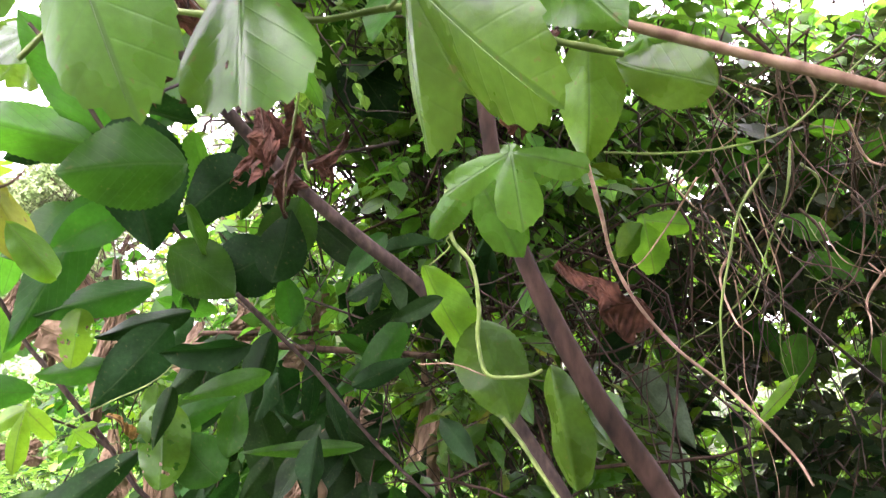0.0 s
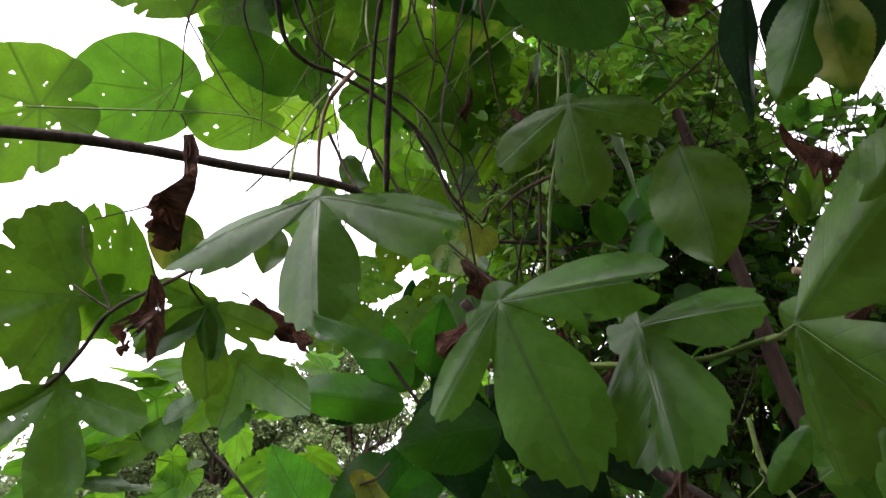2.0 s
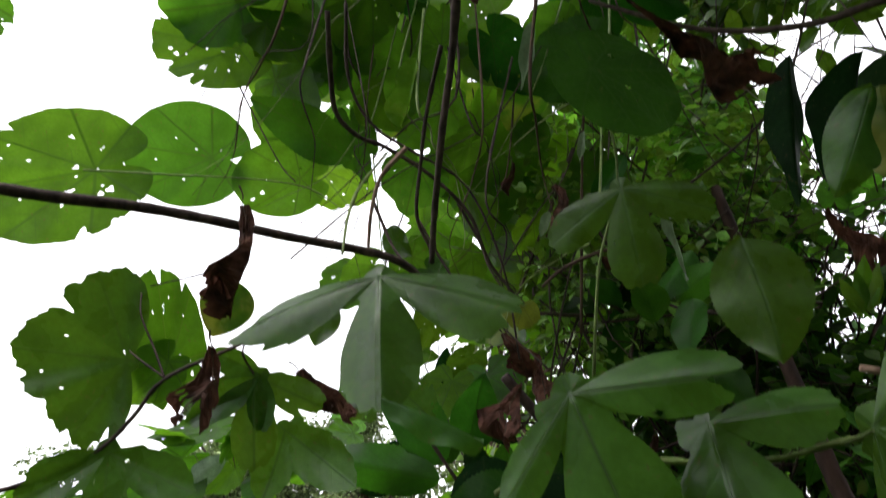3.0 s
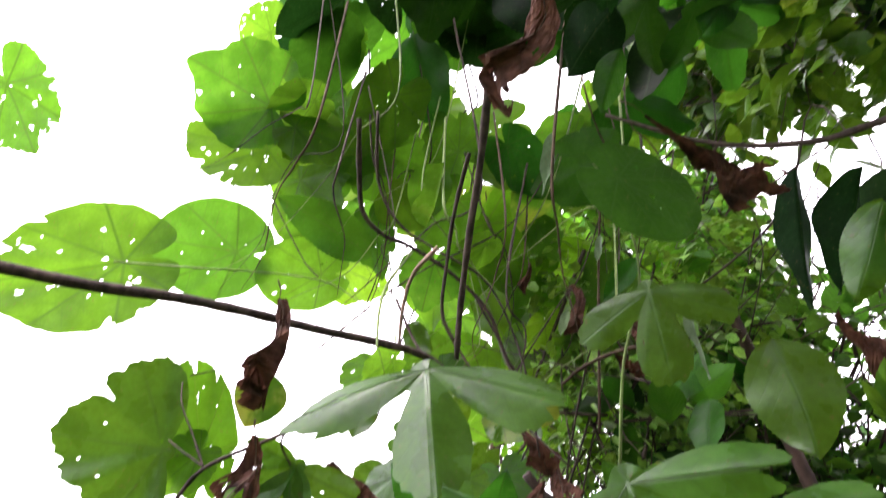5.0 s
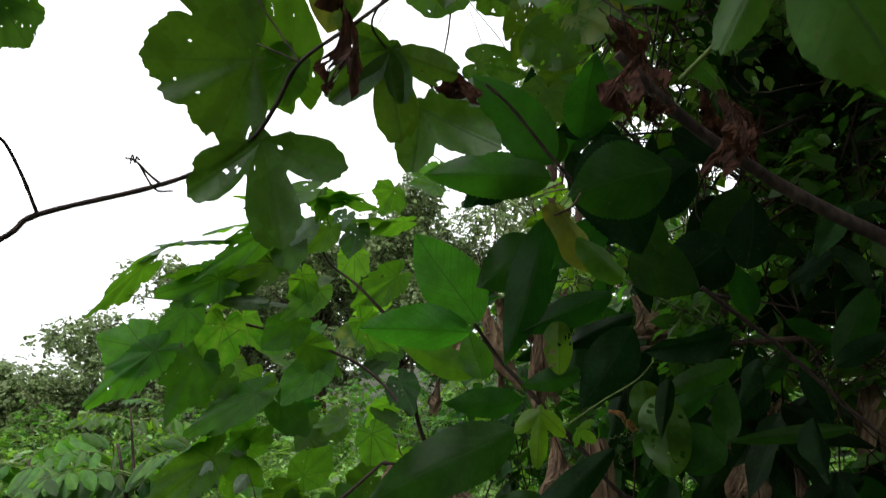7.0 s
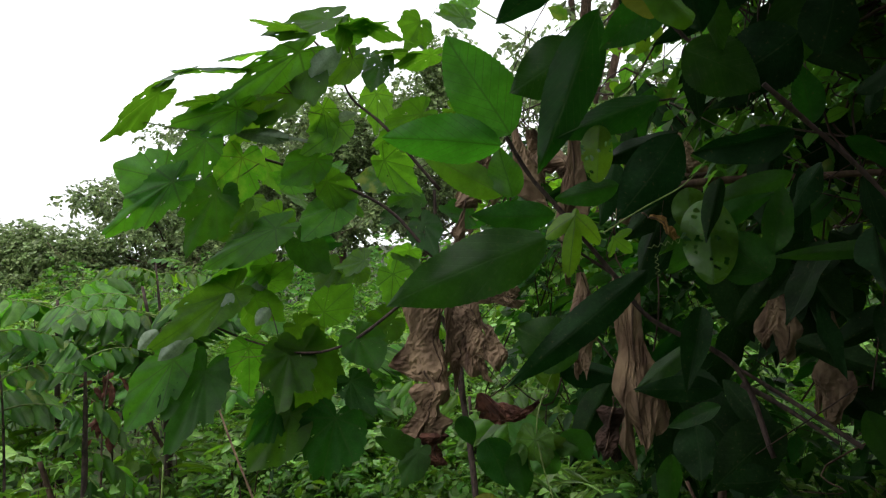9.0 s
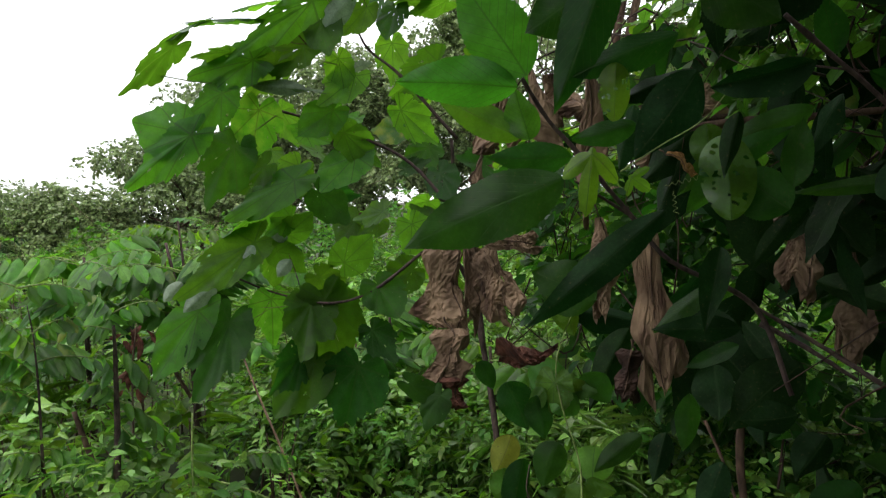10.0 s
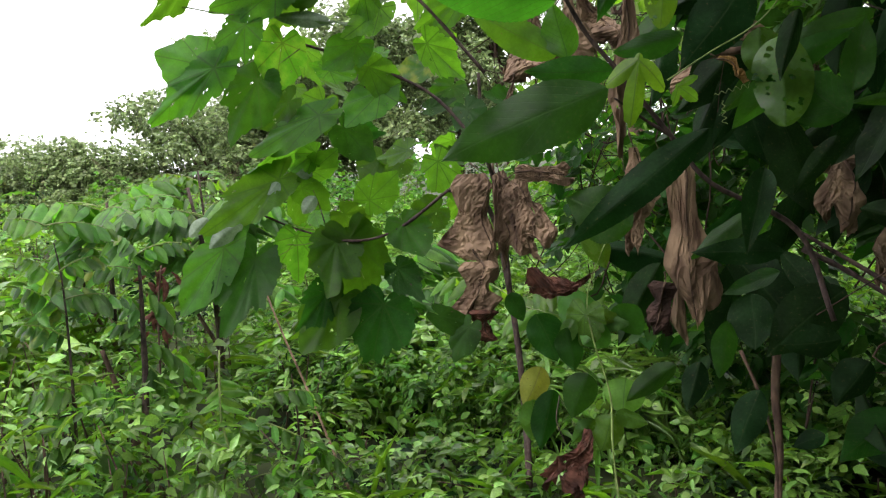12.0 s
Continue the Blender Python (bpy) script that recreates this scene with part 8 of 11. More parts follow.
leaf(shade, "oval", BROAD_LEAF, (-0.024, 1.472, 2.378), (-0.019, 1.594, 2.307), (-0.363, 0.881, 0.305), 0.052)
leaf(shade, "lance", SPRIG_LEAF, (-0.327, 1.363, 2.094), (-0.258, 1.37, 1.984), (0.569, -0.822, 0.027), 0.050)
leaf(shade, "tri", SPRIG_LEAF, (-0.077, 1.617, 2.453), (-0.081, 1.678, 2.268), (0.284, 0.888, 0.363), 0.165)
leaf(shade, "tri", SPRIG_LEAF, (-0.026, 1.557, 2.337), (0.081, 1.625, 2.315), (-0.069, 0.99, -0.126), 0.110)
leaf(shade, "lance", DARK_SHADED_LEAF, (-0.276, 1.552, 2.393), (-0.2, 1.518, 2.253), (0.217, -0.928, -0.305), 0.089)
leaf(shade, "heart", DARK_SHADED_LEAF, (-0.219, 1.557, 2.124), (-0.139, 1.563, 2.02), (0.137, -0.974, -0.179), 0.112)
# Upper leaves: the near-black ones have shade put into their colour.
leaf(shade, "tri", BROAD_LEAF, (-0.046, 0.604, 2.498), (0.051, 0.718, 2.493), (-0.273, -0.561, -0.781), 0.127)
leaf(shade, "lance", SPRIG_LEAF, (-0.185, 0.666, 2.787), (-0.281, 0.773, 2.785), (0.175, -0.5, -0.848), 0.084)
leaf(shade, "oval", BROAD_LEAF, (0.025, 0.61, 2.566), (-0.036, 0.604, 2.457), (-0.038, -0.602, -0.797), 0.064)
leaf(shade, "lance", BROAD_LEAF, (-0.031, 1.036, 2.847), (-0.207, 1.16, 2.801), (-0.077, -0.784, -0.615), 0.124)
leaf(shade, "tri", DARK_SHADED_LEAF, (-0.079, 0.852, 2.788), (-0.121, 0.904, 2.601), (0.271, 0.699, 0.661), 0.169)
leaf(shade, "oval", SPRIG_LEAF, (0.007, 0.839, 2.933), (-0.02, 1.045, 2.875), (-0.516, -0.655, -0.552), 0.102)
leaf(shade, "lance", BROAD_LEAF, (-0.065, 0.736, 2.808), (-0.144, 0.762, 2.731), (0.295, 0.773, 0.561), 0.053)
leaf(shade, "tri", DARK_SHADED_LEAF, (0.01, 0.777, 2.818), (0.126, 0.894, 2.756), (-0.567, -0.245, -0.787), 0.150)
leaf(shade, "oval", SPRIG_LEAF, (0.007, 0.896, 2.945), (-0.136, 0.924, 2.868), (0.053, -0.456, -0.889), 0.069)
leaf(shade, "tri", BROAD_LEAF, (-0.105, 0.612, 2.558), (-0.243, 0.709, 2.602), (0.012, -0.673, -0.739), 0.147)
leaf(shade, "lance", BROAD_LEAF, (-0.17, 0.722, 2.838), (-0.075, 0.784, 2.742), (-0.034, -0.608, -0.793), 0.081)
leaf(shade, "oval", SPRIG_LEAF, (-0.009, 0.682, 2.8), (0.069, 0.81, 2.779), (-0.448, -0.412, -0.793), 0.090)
leaf(shade, "tri", DARK_SHADED_LEAF, (-0.164, 0.459, 2.599), (-0.14, 0.535, 2.467), (0.642, -0.46, -0.613), 0.131)
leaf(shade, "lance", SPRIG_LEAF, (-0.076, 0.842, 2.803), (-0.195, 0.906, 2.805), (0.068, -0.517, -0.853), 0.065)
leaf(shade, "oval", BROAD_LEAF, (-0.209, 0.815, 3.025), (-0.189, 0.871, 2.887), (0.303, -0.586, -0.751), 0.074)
leaf(shade, "tri", DARK_SHADED_LEAF, (-0.242, 0.961, 2.913), (-0.144, 1.098, 2.907), (-0.321, -0.44, -0.839), 0.143)
leaf(shade, "lance", DARK_SHADED_LEAF, (-0.151, 0.588, 2.536), (-0.263, 0.718, 2.543), (-0.019, -0.728, -0.685), 0.101)
leaf(shade, "lance", DARK_SHADED_LEAF, (-0.091, 0.495, 2.606), (-0.066, 0.537, 2.502), (-0.019, -0.602, -0.798), 0.053)
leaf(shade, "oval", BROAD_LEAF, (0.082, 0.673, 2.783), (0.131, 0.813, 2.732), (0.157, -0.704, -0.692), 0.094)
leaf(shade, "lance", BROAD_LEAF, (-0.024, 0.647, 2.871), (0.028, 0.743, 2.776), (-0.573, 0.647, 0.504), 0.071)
leaf(shade, "lance", DARK_SHADED_LEAF, (-0.087, 0.521, 2.58), (-0.179, 0.639, 2.566), (0.345, 0.834, 0.431), 0.061)
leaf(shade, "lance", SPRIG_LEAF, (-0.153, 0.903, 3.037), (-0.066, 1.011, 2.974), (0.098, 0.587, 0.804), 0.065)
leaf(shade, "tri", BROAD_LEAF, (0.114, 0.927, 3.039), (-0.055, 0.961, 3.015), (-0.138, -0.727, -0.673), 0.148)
leaf(shade, "tri", DARK_SHADED_LEAF, (-0.193, 0.684, 2.722), (-0.23, 0.826, 2.707), (0.538, -0.507, -0.674), 0.126)
leaf(shade, "tri", DARK_SHADED_LEAF, (-0.07, 0.529, 2.624), (-0.09, 0.661, 2.608), (-0.596, -0.651, -0.47), 0.114)
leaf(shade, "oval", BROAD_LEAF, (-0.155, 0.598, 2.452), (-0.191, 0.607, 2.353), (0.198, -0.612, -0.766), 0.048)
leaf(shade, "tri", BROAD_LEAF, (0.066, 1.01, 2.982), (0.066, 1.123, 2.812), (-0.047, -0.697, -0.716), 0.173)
leaf(shade, "lance", DARK_SHADED_LEAF, (0.1, 0.788, 3.006), (0.146, 0.878, 2.805), (-0.666, -0.215, -0.714), 0.127)
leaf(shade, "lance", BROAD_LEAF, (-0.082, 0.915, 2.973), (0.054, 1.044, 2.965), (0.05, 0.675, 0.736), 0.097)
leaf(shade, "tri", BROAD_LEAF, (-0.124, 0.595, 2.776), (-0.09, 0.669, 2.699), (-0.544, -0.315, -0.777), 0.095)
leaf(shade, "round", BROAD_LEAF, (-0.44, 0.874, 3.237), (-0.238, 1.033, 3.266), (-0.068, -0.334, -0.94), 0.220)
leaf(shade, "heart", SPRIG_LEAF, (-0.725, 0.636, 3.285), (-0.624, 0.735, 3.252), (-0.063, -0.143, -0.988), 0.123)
leaf(shade, "oval", DARK_SHADED_LEAF, (-0.444, 0.927, 3.505), (-0.566, 1.065, 3.359), (0.594, -0.118, -0.796), 0.199)
leaf(shade, "oval", DARK_SHADED_LEAF, (-0.714, 0.746, 2.977), (-0.849, 0.729, 2.86), (0.422, 0.086, -0.902), 0.134)
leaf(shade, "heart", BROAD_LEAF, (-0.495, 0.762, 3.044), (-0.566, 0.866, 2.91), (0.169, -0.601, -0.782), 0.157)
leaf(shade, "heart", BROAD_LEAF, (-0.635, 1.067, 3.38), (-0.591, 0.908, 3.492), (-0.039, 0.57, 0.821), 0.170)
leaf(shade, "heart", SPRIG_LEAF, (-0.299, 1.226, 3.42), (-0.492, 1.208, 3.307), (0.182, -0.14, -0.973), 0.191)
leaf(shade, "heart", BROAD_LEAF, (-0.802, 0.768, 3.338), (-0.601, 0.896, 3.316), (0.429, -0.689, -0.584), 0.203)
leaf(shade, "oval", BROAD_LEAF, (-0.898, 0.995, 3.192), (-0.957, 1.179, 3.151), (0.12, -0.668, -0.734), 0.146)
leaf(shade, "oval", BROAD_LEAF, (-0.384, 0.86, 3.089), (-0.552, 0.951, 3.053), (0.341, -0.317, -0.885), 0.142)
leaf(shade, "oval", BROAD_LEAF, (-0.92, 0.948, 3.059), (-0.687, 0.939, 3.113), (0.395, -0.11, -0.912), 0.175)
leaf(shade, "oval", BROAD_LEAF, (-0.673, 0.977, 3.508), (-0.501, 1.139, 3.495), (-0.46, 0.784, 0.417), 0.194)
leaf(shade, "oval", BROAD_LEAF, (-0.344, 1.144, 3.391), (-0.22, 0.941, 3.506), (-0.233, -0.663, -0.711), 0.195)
leaf(shade, "oval", DARK_SHADED_LEAF, (-0.532, 0.592, 3.167), (-0.389, 0.618, 3.075), (-0.174, 0.434, 0.884), 0.144)
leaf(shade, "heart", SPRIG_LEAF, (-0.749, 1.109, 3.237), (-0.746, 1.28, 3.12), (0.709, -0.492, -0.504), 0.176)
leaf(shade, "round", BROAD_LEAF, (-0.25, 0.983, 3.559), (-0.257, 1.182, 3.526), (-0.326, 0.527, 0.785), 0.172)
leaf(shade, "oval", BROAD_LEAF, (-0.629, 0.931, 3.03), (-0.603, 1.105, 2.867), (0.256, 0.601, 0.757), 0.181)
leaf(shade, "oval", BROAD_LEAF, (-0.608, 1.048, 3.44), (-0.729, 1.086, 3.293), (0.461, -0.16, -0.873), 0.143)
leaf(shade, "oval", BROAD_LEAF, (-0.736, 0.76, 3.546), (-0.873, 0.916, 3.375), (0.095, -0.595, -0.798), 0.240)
leaf(shade, "oval", DARK_SHADED_LEAF, (-1.04, 1.077, 3.305), (-1.192, 1.151, 3.215), (0.501, -0.441, -0.745), 0.147)
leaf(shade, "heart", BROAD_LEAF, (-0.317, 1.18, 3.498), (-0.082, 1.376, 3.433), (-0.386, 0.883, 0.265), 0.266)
leaf(shade, "round", DARK_SHADED_LEAF, (-0.623, 0.829, 3.028), (-0.64, 0.703, 3.125), (0.806, -0.341, -0.483), 0.136)
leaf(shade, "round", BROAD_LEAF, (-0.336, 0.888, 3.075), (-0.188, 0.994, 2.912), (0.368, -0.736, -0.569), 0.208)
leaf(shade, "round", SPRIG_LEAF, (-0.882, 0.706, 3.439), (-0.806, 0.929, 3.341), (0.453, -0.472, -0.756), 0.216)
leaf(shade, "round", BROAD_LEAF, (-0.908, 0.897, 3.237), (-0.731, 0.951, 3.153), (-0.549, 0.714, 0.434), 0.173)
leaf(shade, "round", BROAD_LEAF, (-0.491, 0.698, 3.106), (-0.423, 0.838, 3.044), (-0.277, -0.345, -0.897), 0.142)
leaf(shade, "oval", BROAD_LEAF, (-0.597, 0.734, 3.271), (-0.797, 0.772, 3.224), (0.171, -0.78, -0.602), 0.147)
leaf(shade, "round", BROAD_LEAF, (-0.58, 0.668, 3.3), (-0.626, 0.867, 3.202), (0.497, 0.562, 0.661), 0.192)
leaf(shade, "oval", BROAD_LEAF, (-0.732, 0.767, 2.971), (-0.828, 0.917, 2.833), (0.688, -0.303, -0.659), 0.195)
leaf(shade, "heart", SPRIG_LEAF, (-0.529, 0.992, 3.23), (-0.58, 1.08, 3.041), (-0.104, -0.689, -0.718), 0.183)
leaf(shade, "oval", DARK_SHADED_LEAF, (-0.378, 0.865, 3.042), (-0.255, 0.929, 2.888), (-0.318, 0.701, 0.638), 0.187)
leaf(shade, "round", DARK_SHADED_LEAF, (-0.472, 0.962, 3.058), (-0.295, 1.085, 3.071), (-0.06, 0.529, 0.847), 0.184)
leaf(shade, "heart", BROAD_LEAF, (-0.46, 0.909, 3.045), (-0.648, 0.994, 3.01), (0.418, -0.224, -0.88), 0.178)
leaf(shade, "heart", BROAD_LEAF, (-0.316, 0.964, 3.012), (-0.543, 0.922, 3.095), (0.096, -0.474, -0.875), 0.209)
leaf(shade, "oval", BROAD_LEAF, (-0.597, 1.008, 3.069), (-0.588, 0.906, 3.242), (0.052, -0.606, -0.794), 0.159)
leaf(shade, "heart", DARK_SHADED_LEAF, (-0.577, 0.76, 3.092), (-0.398, 0.707, 3.059), (0.272, -0.195, -0.942), 0.161)
leaf(shade, "round", BROAD_LEAF, (-0.828, 0.637, 3.328), (-0.933, 0.458, 3.293), (0.47, -0.434, -0.769), 0.179)
leaf(shade, "oval", SPRIG_LEAF, (-0.575, 1.033, 3.475), (-0.727, 1.093, 3.276), (-0.524, -0.002, 0.851), 0.209)
leaf(shade, "oval", DARK_SHADED_LEAF, (-0.872, 0.813, 3.426), (-1.082, 0.75, 3.318), (0.266, -0.916, -0.299), 0.212)
leaf(shade, "heart", BROAD_LEAF, (-0.477, 0.914, 3.588), (-0.664, 0.879, 3.461), (0.129, -0.695, -0.707), 0.194)
leaf(shade, "lance", DARK_SHADED_LEAF, (0.521, 1.902, 1.725), (0.511, 1.821, 1.57), (-0.213, -0.976, -0.042), 0.082)
leaf(shade, "lance", BROAD_LEAF, (1.068, 2.09, 2.109), (1.051, 2.167, 1.945), (-0.031, -0.961, -0.275), 0.101)
leaf(shade, "oval", DARK_SHADED_LEAF, (0.477, 2.084, 1.861), (0.496, 2.149, 1.684), (-0.448, -0.889, -0.092), 0.105)
leaf(shade, "oval", BROAD_LEAF, (0.928, 2.195, 2.114), (0.998, 2.113, 2.233), (-0.41, -0.88, -0.242), 0.069)
leaf(shade, "oval", BROAD_LEAF, (0.854, 2.363, 1.66), (0.974, 2.337, 1.561), (-0.156, -0.959, 0.237), 0.090)
leaf(shade, "lance", BROAD_LEAF, (1.2, 2.031, 2.158), (1.17, 2.078, 2.066), (-0.402, -0.874, -0.272), 0.051)
leaf(shade, "oval", DARK_SHADED_LEAF, (0.45, 2.095, 2.105), (0.524, 2.178, 2.011), (-0.066, -0.988, -0.139), 0.087)
leaf(shade, "oval", SPRIG_LEAF, (1.224, 2.136, 1.946), (1.179, 2.272, 1.883), (-0.054, -0.884, -0.465), 0.086)
leaf(shade, "lance", BROAD_LEAF, (0.465, 1.908, 1.732), (0.546, 1.958, 1.629), (0.072, -0.98, 0.188), 0.077)
leaf(shade, "oval", BROAD_LEAF, (0.485, 2.022, 1.952), (0.613, 2.073, 1.912), (-0.11, -0.947, 0.302), 0.062)
leaf(shade, "lance", BROAD_LEAF, (0.856, 1.759, 1.765), (0.945, 1.678, 1.692), (0.395, 0.918, -0.036), 0.058)
leaf(shade, "lance", BROAD_LEAF, (0.687, 1.83, 2.071), (0.575, 1.957, 2.025), (-0.096, 0.729, 0.678), 0.087)
leaf(shade, "lance", BROAD_LEAF, (0.573, 2.142, 1.823), (0.591, 2.166, 1.669), (-0.295, -0.952, -0.086), 0.072)
leaf(shade, "oval", SPRIG_LEAF, (0.974, 1.941, 1.804), (0.969, 2.016, 1.688), (-0.233, -0.963, -0.138), 0.072)
leaf(shade, "lance", SPRIG_LEAF, (0.818, 1.82, 1.862), (0.936, 1.77, 1.801), (0.258, 0.935, -0.243), 0.067)
leaf(shade, "lance", SPRIG_LEAF, (0.82, 2.22, 2.118), (0.897, 2.117, 2.016), (0.116, 0.992, -0.056), 0.094)
leaf(shade, "oval", BROAD_LEAF, (1.22, 2.087, 1.891), (1.108, 2.164, 1.785), (-0.165, -0.877, -0.45), 0.078)
leaf(shade, "lance", BROAD_LEAF, (0.951, 2.13, 1.738), (1.008, 2.184, 1.561), (-0.806, -0.588, -0.069), 0.089)
leaf(shade, "oval", BROAD_LEAF, (0.658, 2.021, 2.102), (0.526, 2.075, 2.078), (0.268, 0.931, 0.247), 0.059)
leaf(shade, "lance", SPRIG_LEAF, (1.055, 2.175, 2.196), (1.179, 2.116, 2.178), (-0.33, -0.443, -0.834), 0.074)
leaf(shade, "lance", SPRIG_LEAF, (0.599, 2.109, 1.645), (0.575, 2.021, 1.485), (-0.519, -0.854, -0.025), 0.095)
leaf(shade, "lance", BROAD_LEAF, (0.728, 2.331, 2.141), (0.903, 2.387, 2.09), (0.511, 0.646, 0.567), 0.108)
leaf(shade, "lance", BROAD_LEAF, (0.847, 2.119, 1.622), (0.948, 2.124, 1.479), (-0.533, -0.841, -0.095), 0.083)
leaf(shade, "oval", DARK_SHADED_LEAF, (0.461, 1.914, 1.581), (0.342, 1.841, 1.496), (0.054, 0.977, 0.206), 0.092)
leaf(shade, "oval", SPRIG_LEAF, (1.169, 1.816, 1.856), (1.083, 1.874, 1.836), (-0.528, -0.845, -0.083), 0.043)
leaf(shade, "lance", DARK_SHADED_LEAF, (1.051, 1.638, 1.715), (1.148, 1.647, 1.675), (-0.661, -0.694, -0.287), 0.057)
leaf(shade, "oval", DARK_SHADED_LEAF, (0.587, 2.077, 1.841), (0.486, 2.051, 1.704), (-0.049, 0.945, 0.324), 0.078)
leaf(shade, "oval", DARK_SHADED_LEAF, (1.055, 1.952, 1.881), (1.156, 1.918, 1.83), (0.614, 0.367, 0.698), 0.060)
leaf(shade, "oval", SPRIG_LEAF, (0.871, 1.861, 1.578), (0.869, 1.885, 1.429), (-0.449, -0.893, 0.03), 0.085)
leaf(shade, "oval", SPRIG_LEAF, (1.057, 1.859, 1.573), (1.127, 1.846, 1.449), (-0.769, -0.622, -0.15), 0.075)
leaf(shade, "hang", DARK_SHADED_LEAF, (-0.634, 1.569, 0.826), (-0.662, 1.529, 0.724), (0.112, -0.935, 0.336), 0.056)
leaf(shade, "lance", DARK_SHADED_LEAF, (-0.509, 1.523, 0.789), (-0.558, 1.469, 0.664), (0.087, -0.927, 0.366), 0.067)
leaf(shade, "lance", DARK_SHADED_LEAF, (-0.36, 1.419, 0.933), (-0.461, 1.407, 0.908), (0.17, -0.959, -0.228), 0.070)
leaf(shade, "oval", BROAD_LEAF, (-0.685, 1.557, 0.819), (-0.784, 1.504, 0.739), (0.358, -0.92, 0.161), 0.053)
leaf(shade, "lance", DARK_SHADED_LEAF, (-0.396, 1.645, 0.661), (-0.461, 1.63, 0.632), (0.046, -0.924, 0.381), 0.042)
leaf(shade, "lance", BROAD_LEAF, (-0.47, 1.537, 1.035), (-0.575, 1.515, 0.984), (0.088, 0.831, -0.549), 0.043)
leaf(shade, "oval", DARK_SHADED_LEAF, (-0.54, 1.669, 0.96), (-0.527, 1.642, 0.839), (0.333, 0.926, -0.178), 0.109)
leaf(shade, "hang", DARK_SHADED_LEAF, (-0.315, 1.505, 0.87), (-0.371, 1.478, 0.784), (0.366, -0.929, 0.057), 0.075)
stem(shade, BARK, [(-0.491, 1.701, 0.852), (-0.494, 1.664, 0.732), (-0.483, 1.623, 0.619), (-0.487, 1.541, 0.45)], 0.01, 0.008)
stem(shade, BARK, [(-0.561, 1.637, 0.838), (-0.52, 1.614, 0.746), (-0.49, 1.58, 0.648), (-0.478, 1.529, 0.534)], 0.004, 0.003)
stem(shade, DARK_BARK, [(-0.43, 1.548, 1.079), (-0.352, 1.543, 1.036), (-0.26, 1.53, 0.975)], 0.006, 0.004, "branch")

sprig = plant("trifoliate_climber", (-0.892, 1.525, 0), "slender climber with soft green three-part leaves", "vine")
stem(sprig, GREEN_STEM, [(-0.792, 1.487, 0.358), (-0.845, 1.589, 0.58), (-0.86, 1.634, 0.704), (-0.906, 1.662, 0.836), (-0.922, 1.683, 0.946), (-0.877, 1.721, 1.083)], 0.003, 0.0015)
stem(sprig, DARK_BARK, [(-0.976, 1.594, 0.705), (-0.978, 1.57, 0.648), (-0.955, 1.56, 0.601)], 0.002, 0.001)
leaf(sprig, "round", VINE_LEAF, (-0.926, 1.67, 0.894), (-0.937, 1.663, 0.802), (-0.001, -0.957, 0.29), 0.084)
leaf(sprig, "oval", VINE_LEAF, (-0.949, 1.659, 0.883), (-1.011, 1.639, 0.815), (0.099, -0.88, 0.465), 0.052)
leaf(sprig, "oval", VINE_LEAF, (-0.913, 1.674, 0.893), (-0.828, 1.712, 0.854), (0.145, -0.981, -0.125), 0.052)
leaf(sprig, "oval", VINE_LEAF, (-0.852, 1.62, 0.66), (-0.88, 1.595, 0.569), (0.356, -0.867, 0.348), 0.079)
leaf(sprig, "oval", VINE_LEAF, (-0.893, 1.603, 0.651), (-0.945, 1.58, 0.586), (0.604, -0.79, 0.104), 0.044)
leaf(sprig, "oval", VINE_LEAF, (-0.845, 1.624, 0.663), (-0.772, 1.656, 0.638), (0.275, -0.729, 0.627), 0.047)
leaf(sprig, "oval", VINE_LEAF, (-0.922, 1.71, 1.111), (-0.881, 1.728, 0.999), (0.407, -0.895, 0.182), 0.070)
leaf(sprig, "oval", BROAD_LEAF, (-0.912, 1.634, 0.754), (-0.956, 1.601, 0.644), (0.444, -0.855, 0.27), 0.087)
leaf(sprig, "oval", BROAD_LEAF, (-1.041, 1.627, 0.901), (-0.988, 1.636, 0.776), (0.366, -0.895, 0.253), 0.096)
leaf(sprig, "oval", BROAD_LEAF, (-0.972, 1.646, 0.865), (-0.947, 1.643, 0.751), (0.504, -0.809, 0.303), 0.073)
leaf(sprig, "oval", BROAD_LEAF, (-0.99, 1.593, 0.719), (-1.01, 1.547, 0.572), (0.696, -0.673, 0.251), 0.076)
leaf(sprig, "oval", BROAD_LEAF, (-1.105, 1.611, 0.955), (-1.072, 1.63, 0.878), (0.444, -0.865, 0.234), 0.052)
leaf(sprig, "oval", BROAD_LEAF, (-0.856, 1.698, 0.916), (-0.807, 1.712, 0.829), (-0.082, -0.996, 0.027), 0.087)
leaf(sprig, "heart", BROAD_LEAF, (-1.192, 1.548, 0.877), (-1.234, 1.522, 0.792), (0.172, -0.891, 0.419), 0.067)
leaf(sprig, "heart", BROAD_LEAF, (-1.257, 1.52, 0.91), (-1.174, 1.571, 0.842), (0.322, -0.946, -0.028), 0.058)
leaf(sprig, "oval", YELLOW_LEAF, (-1.032, 1.62, 0.766), (-1.066, 1.588, 0.663), (0.477, -0.826, 0.3), 0.075, label="yellowing leaf hanging on the climber")
leaf(sprig, "oval", VINE_LEAF, (-1.048, 1.59, 0.688), (-1.045, 1.578, 0.577), (0.477, -0.826, 0.3), 0.074)

young = plant("dark_stemmed_sapling", (-2.654, 1.552, -0), "young tree with thin dark stem and broad drooping pinnate leaves", "sapling", "saplings in the clearing")
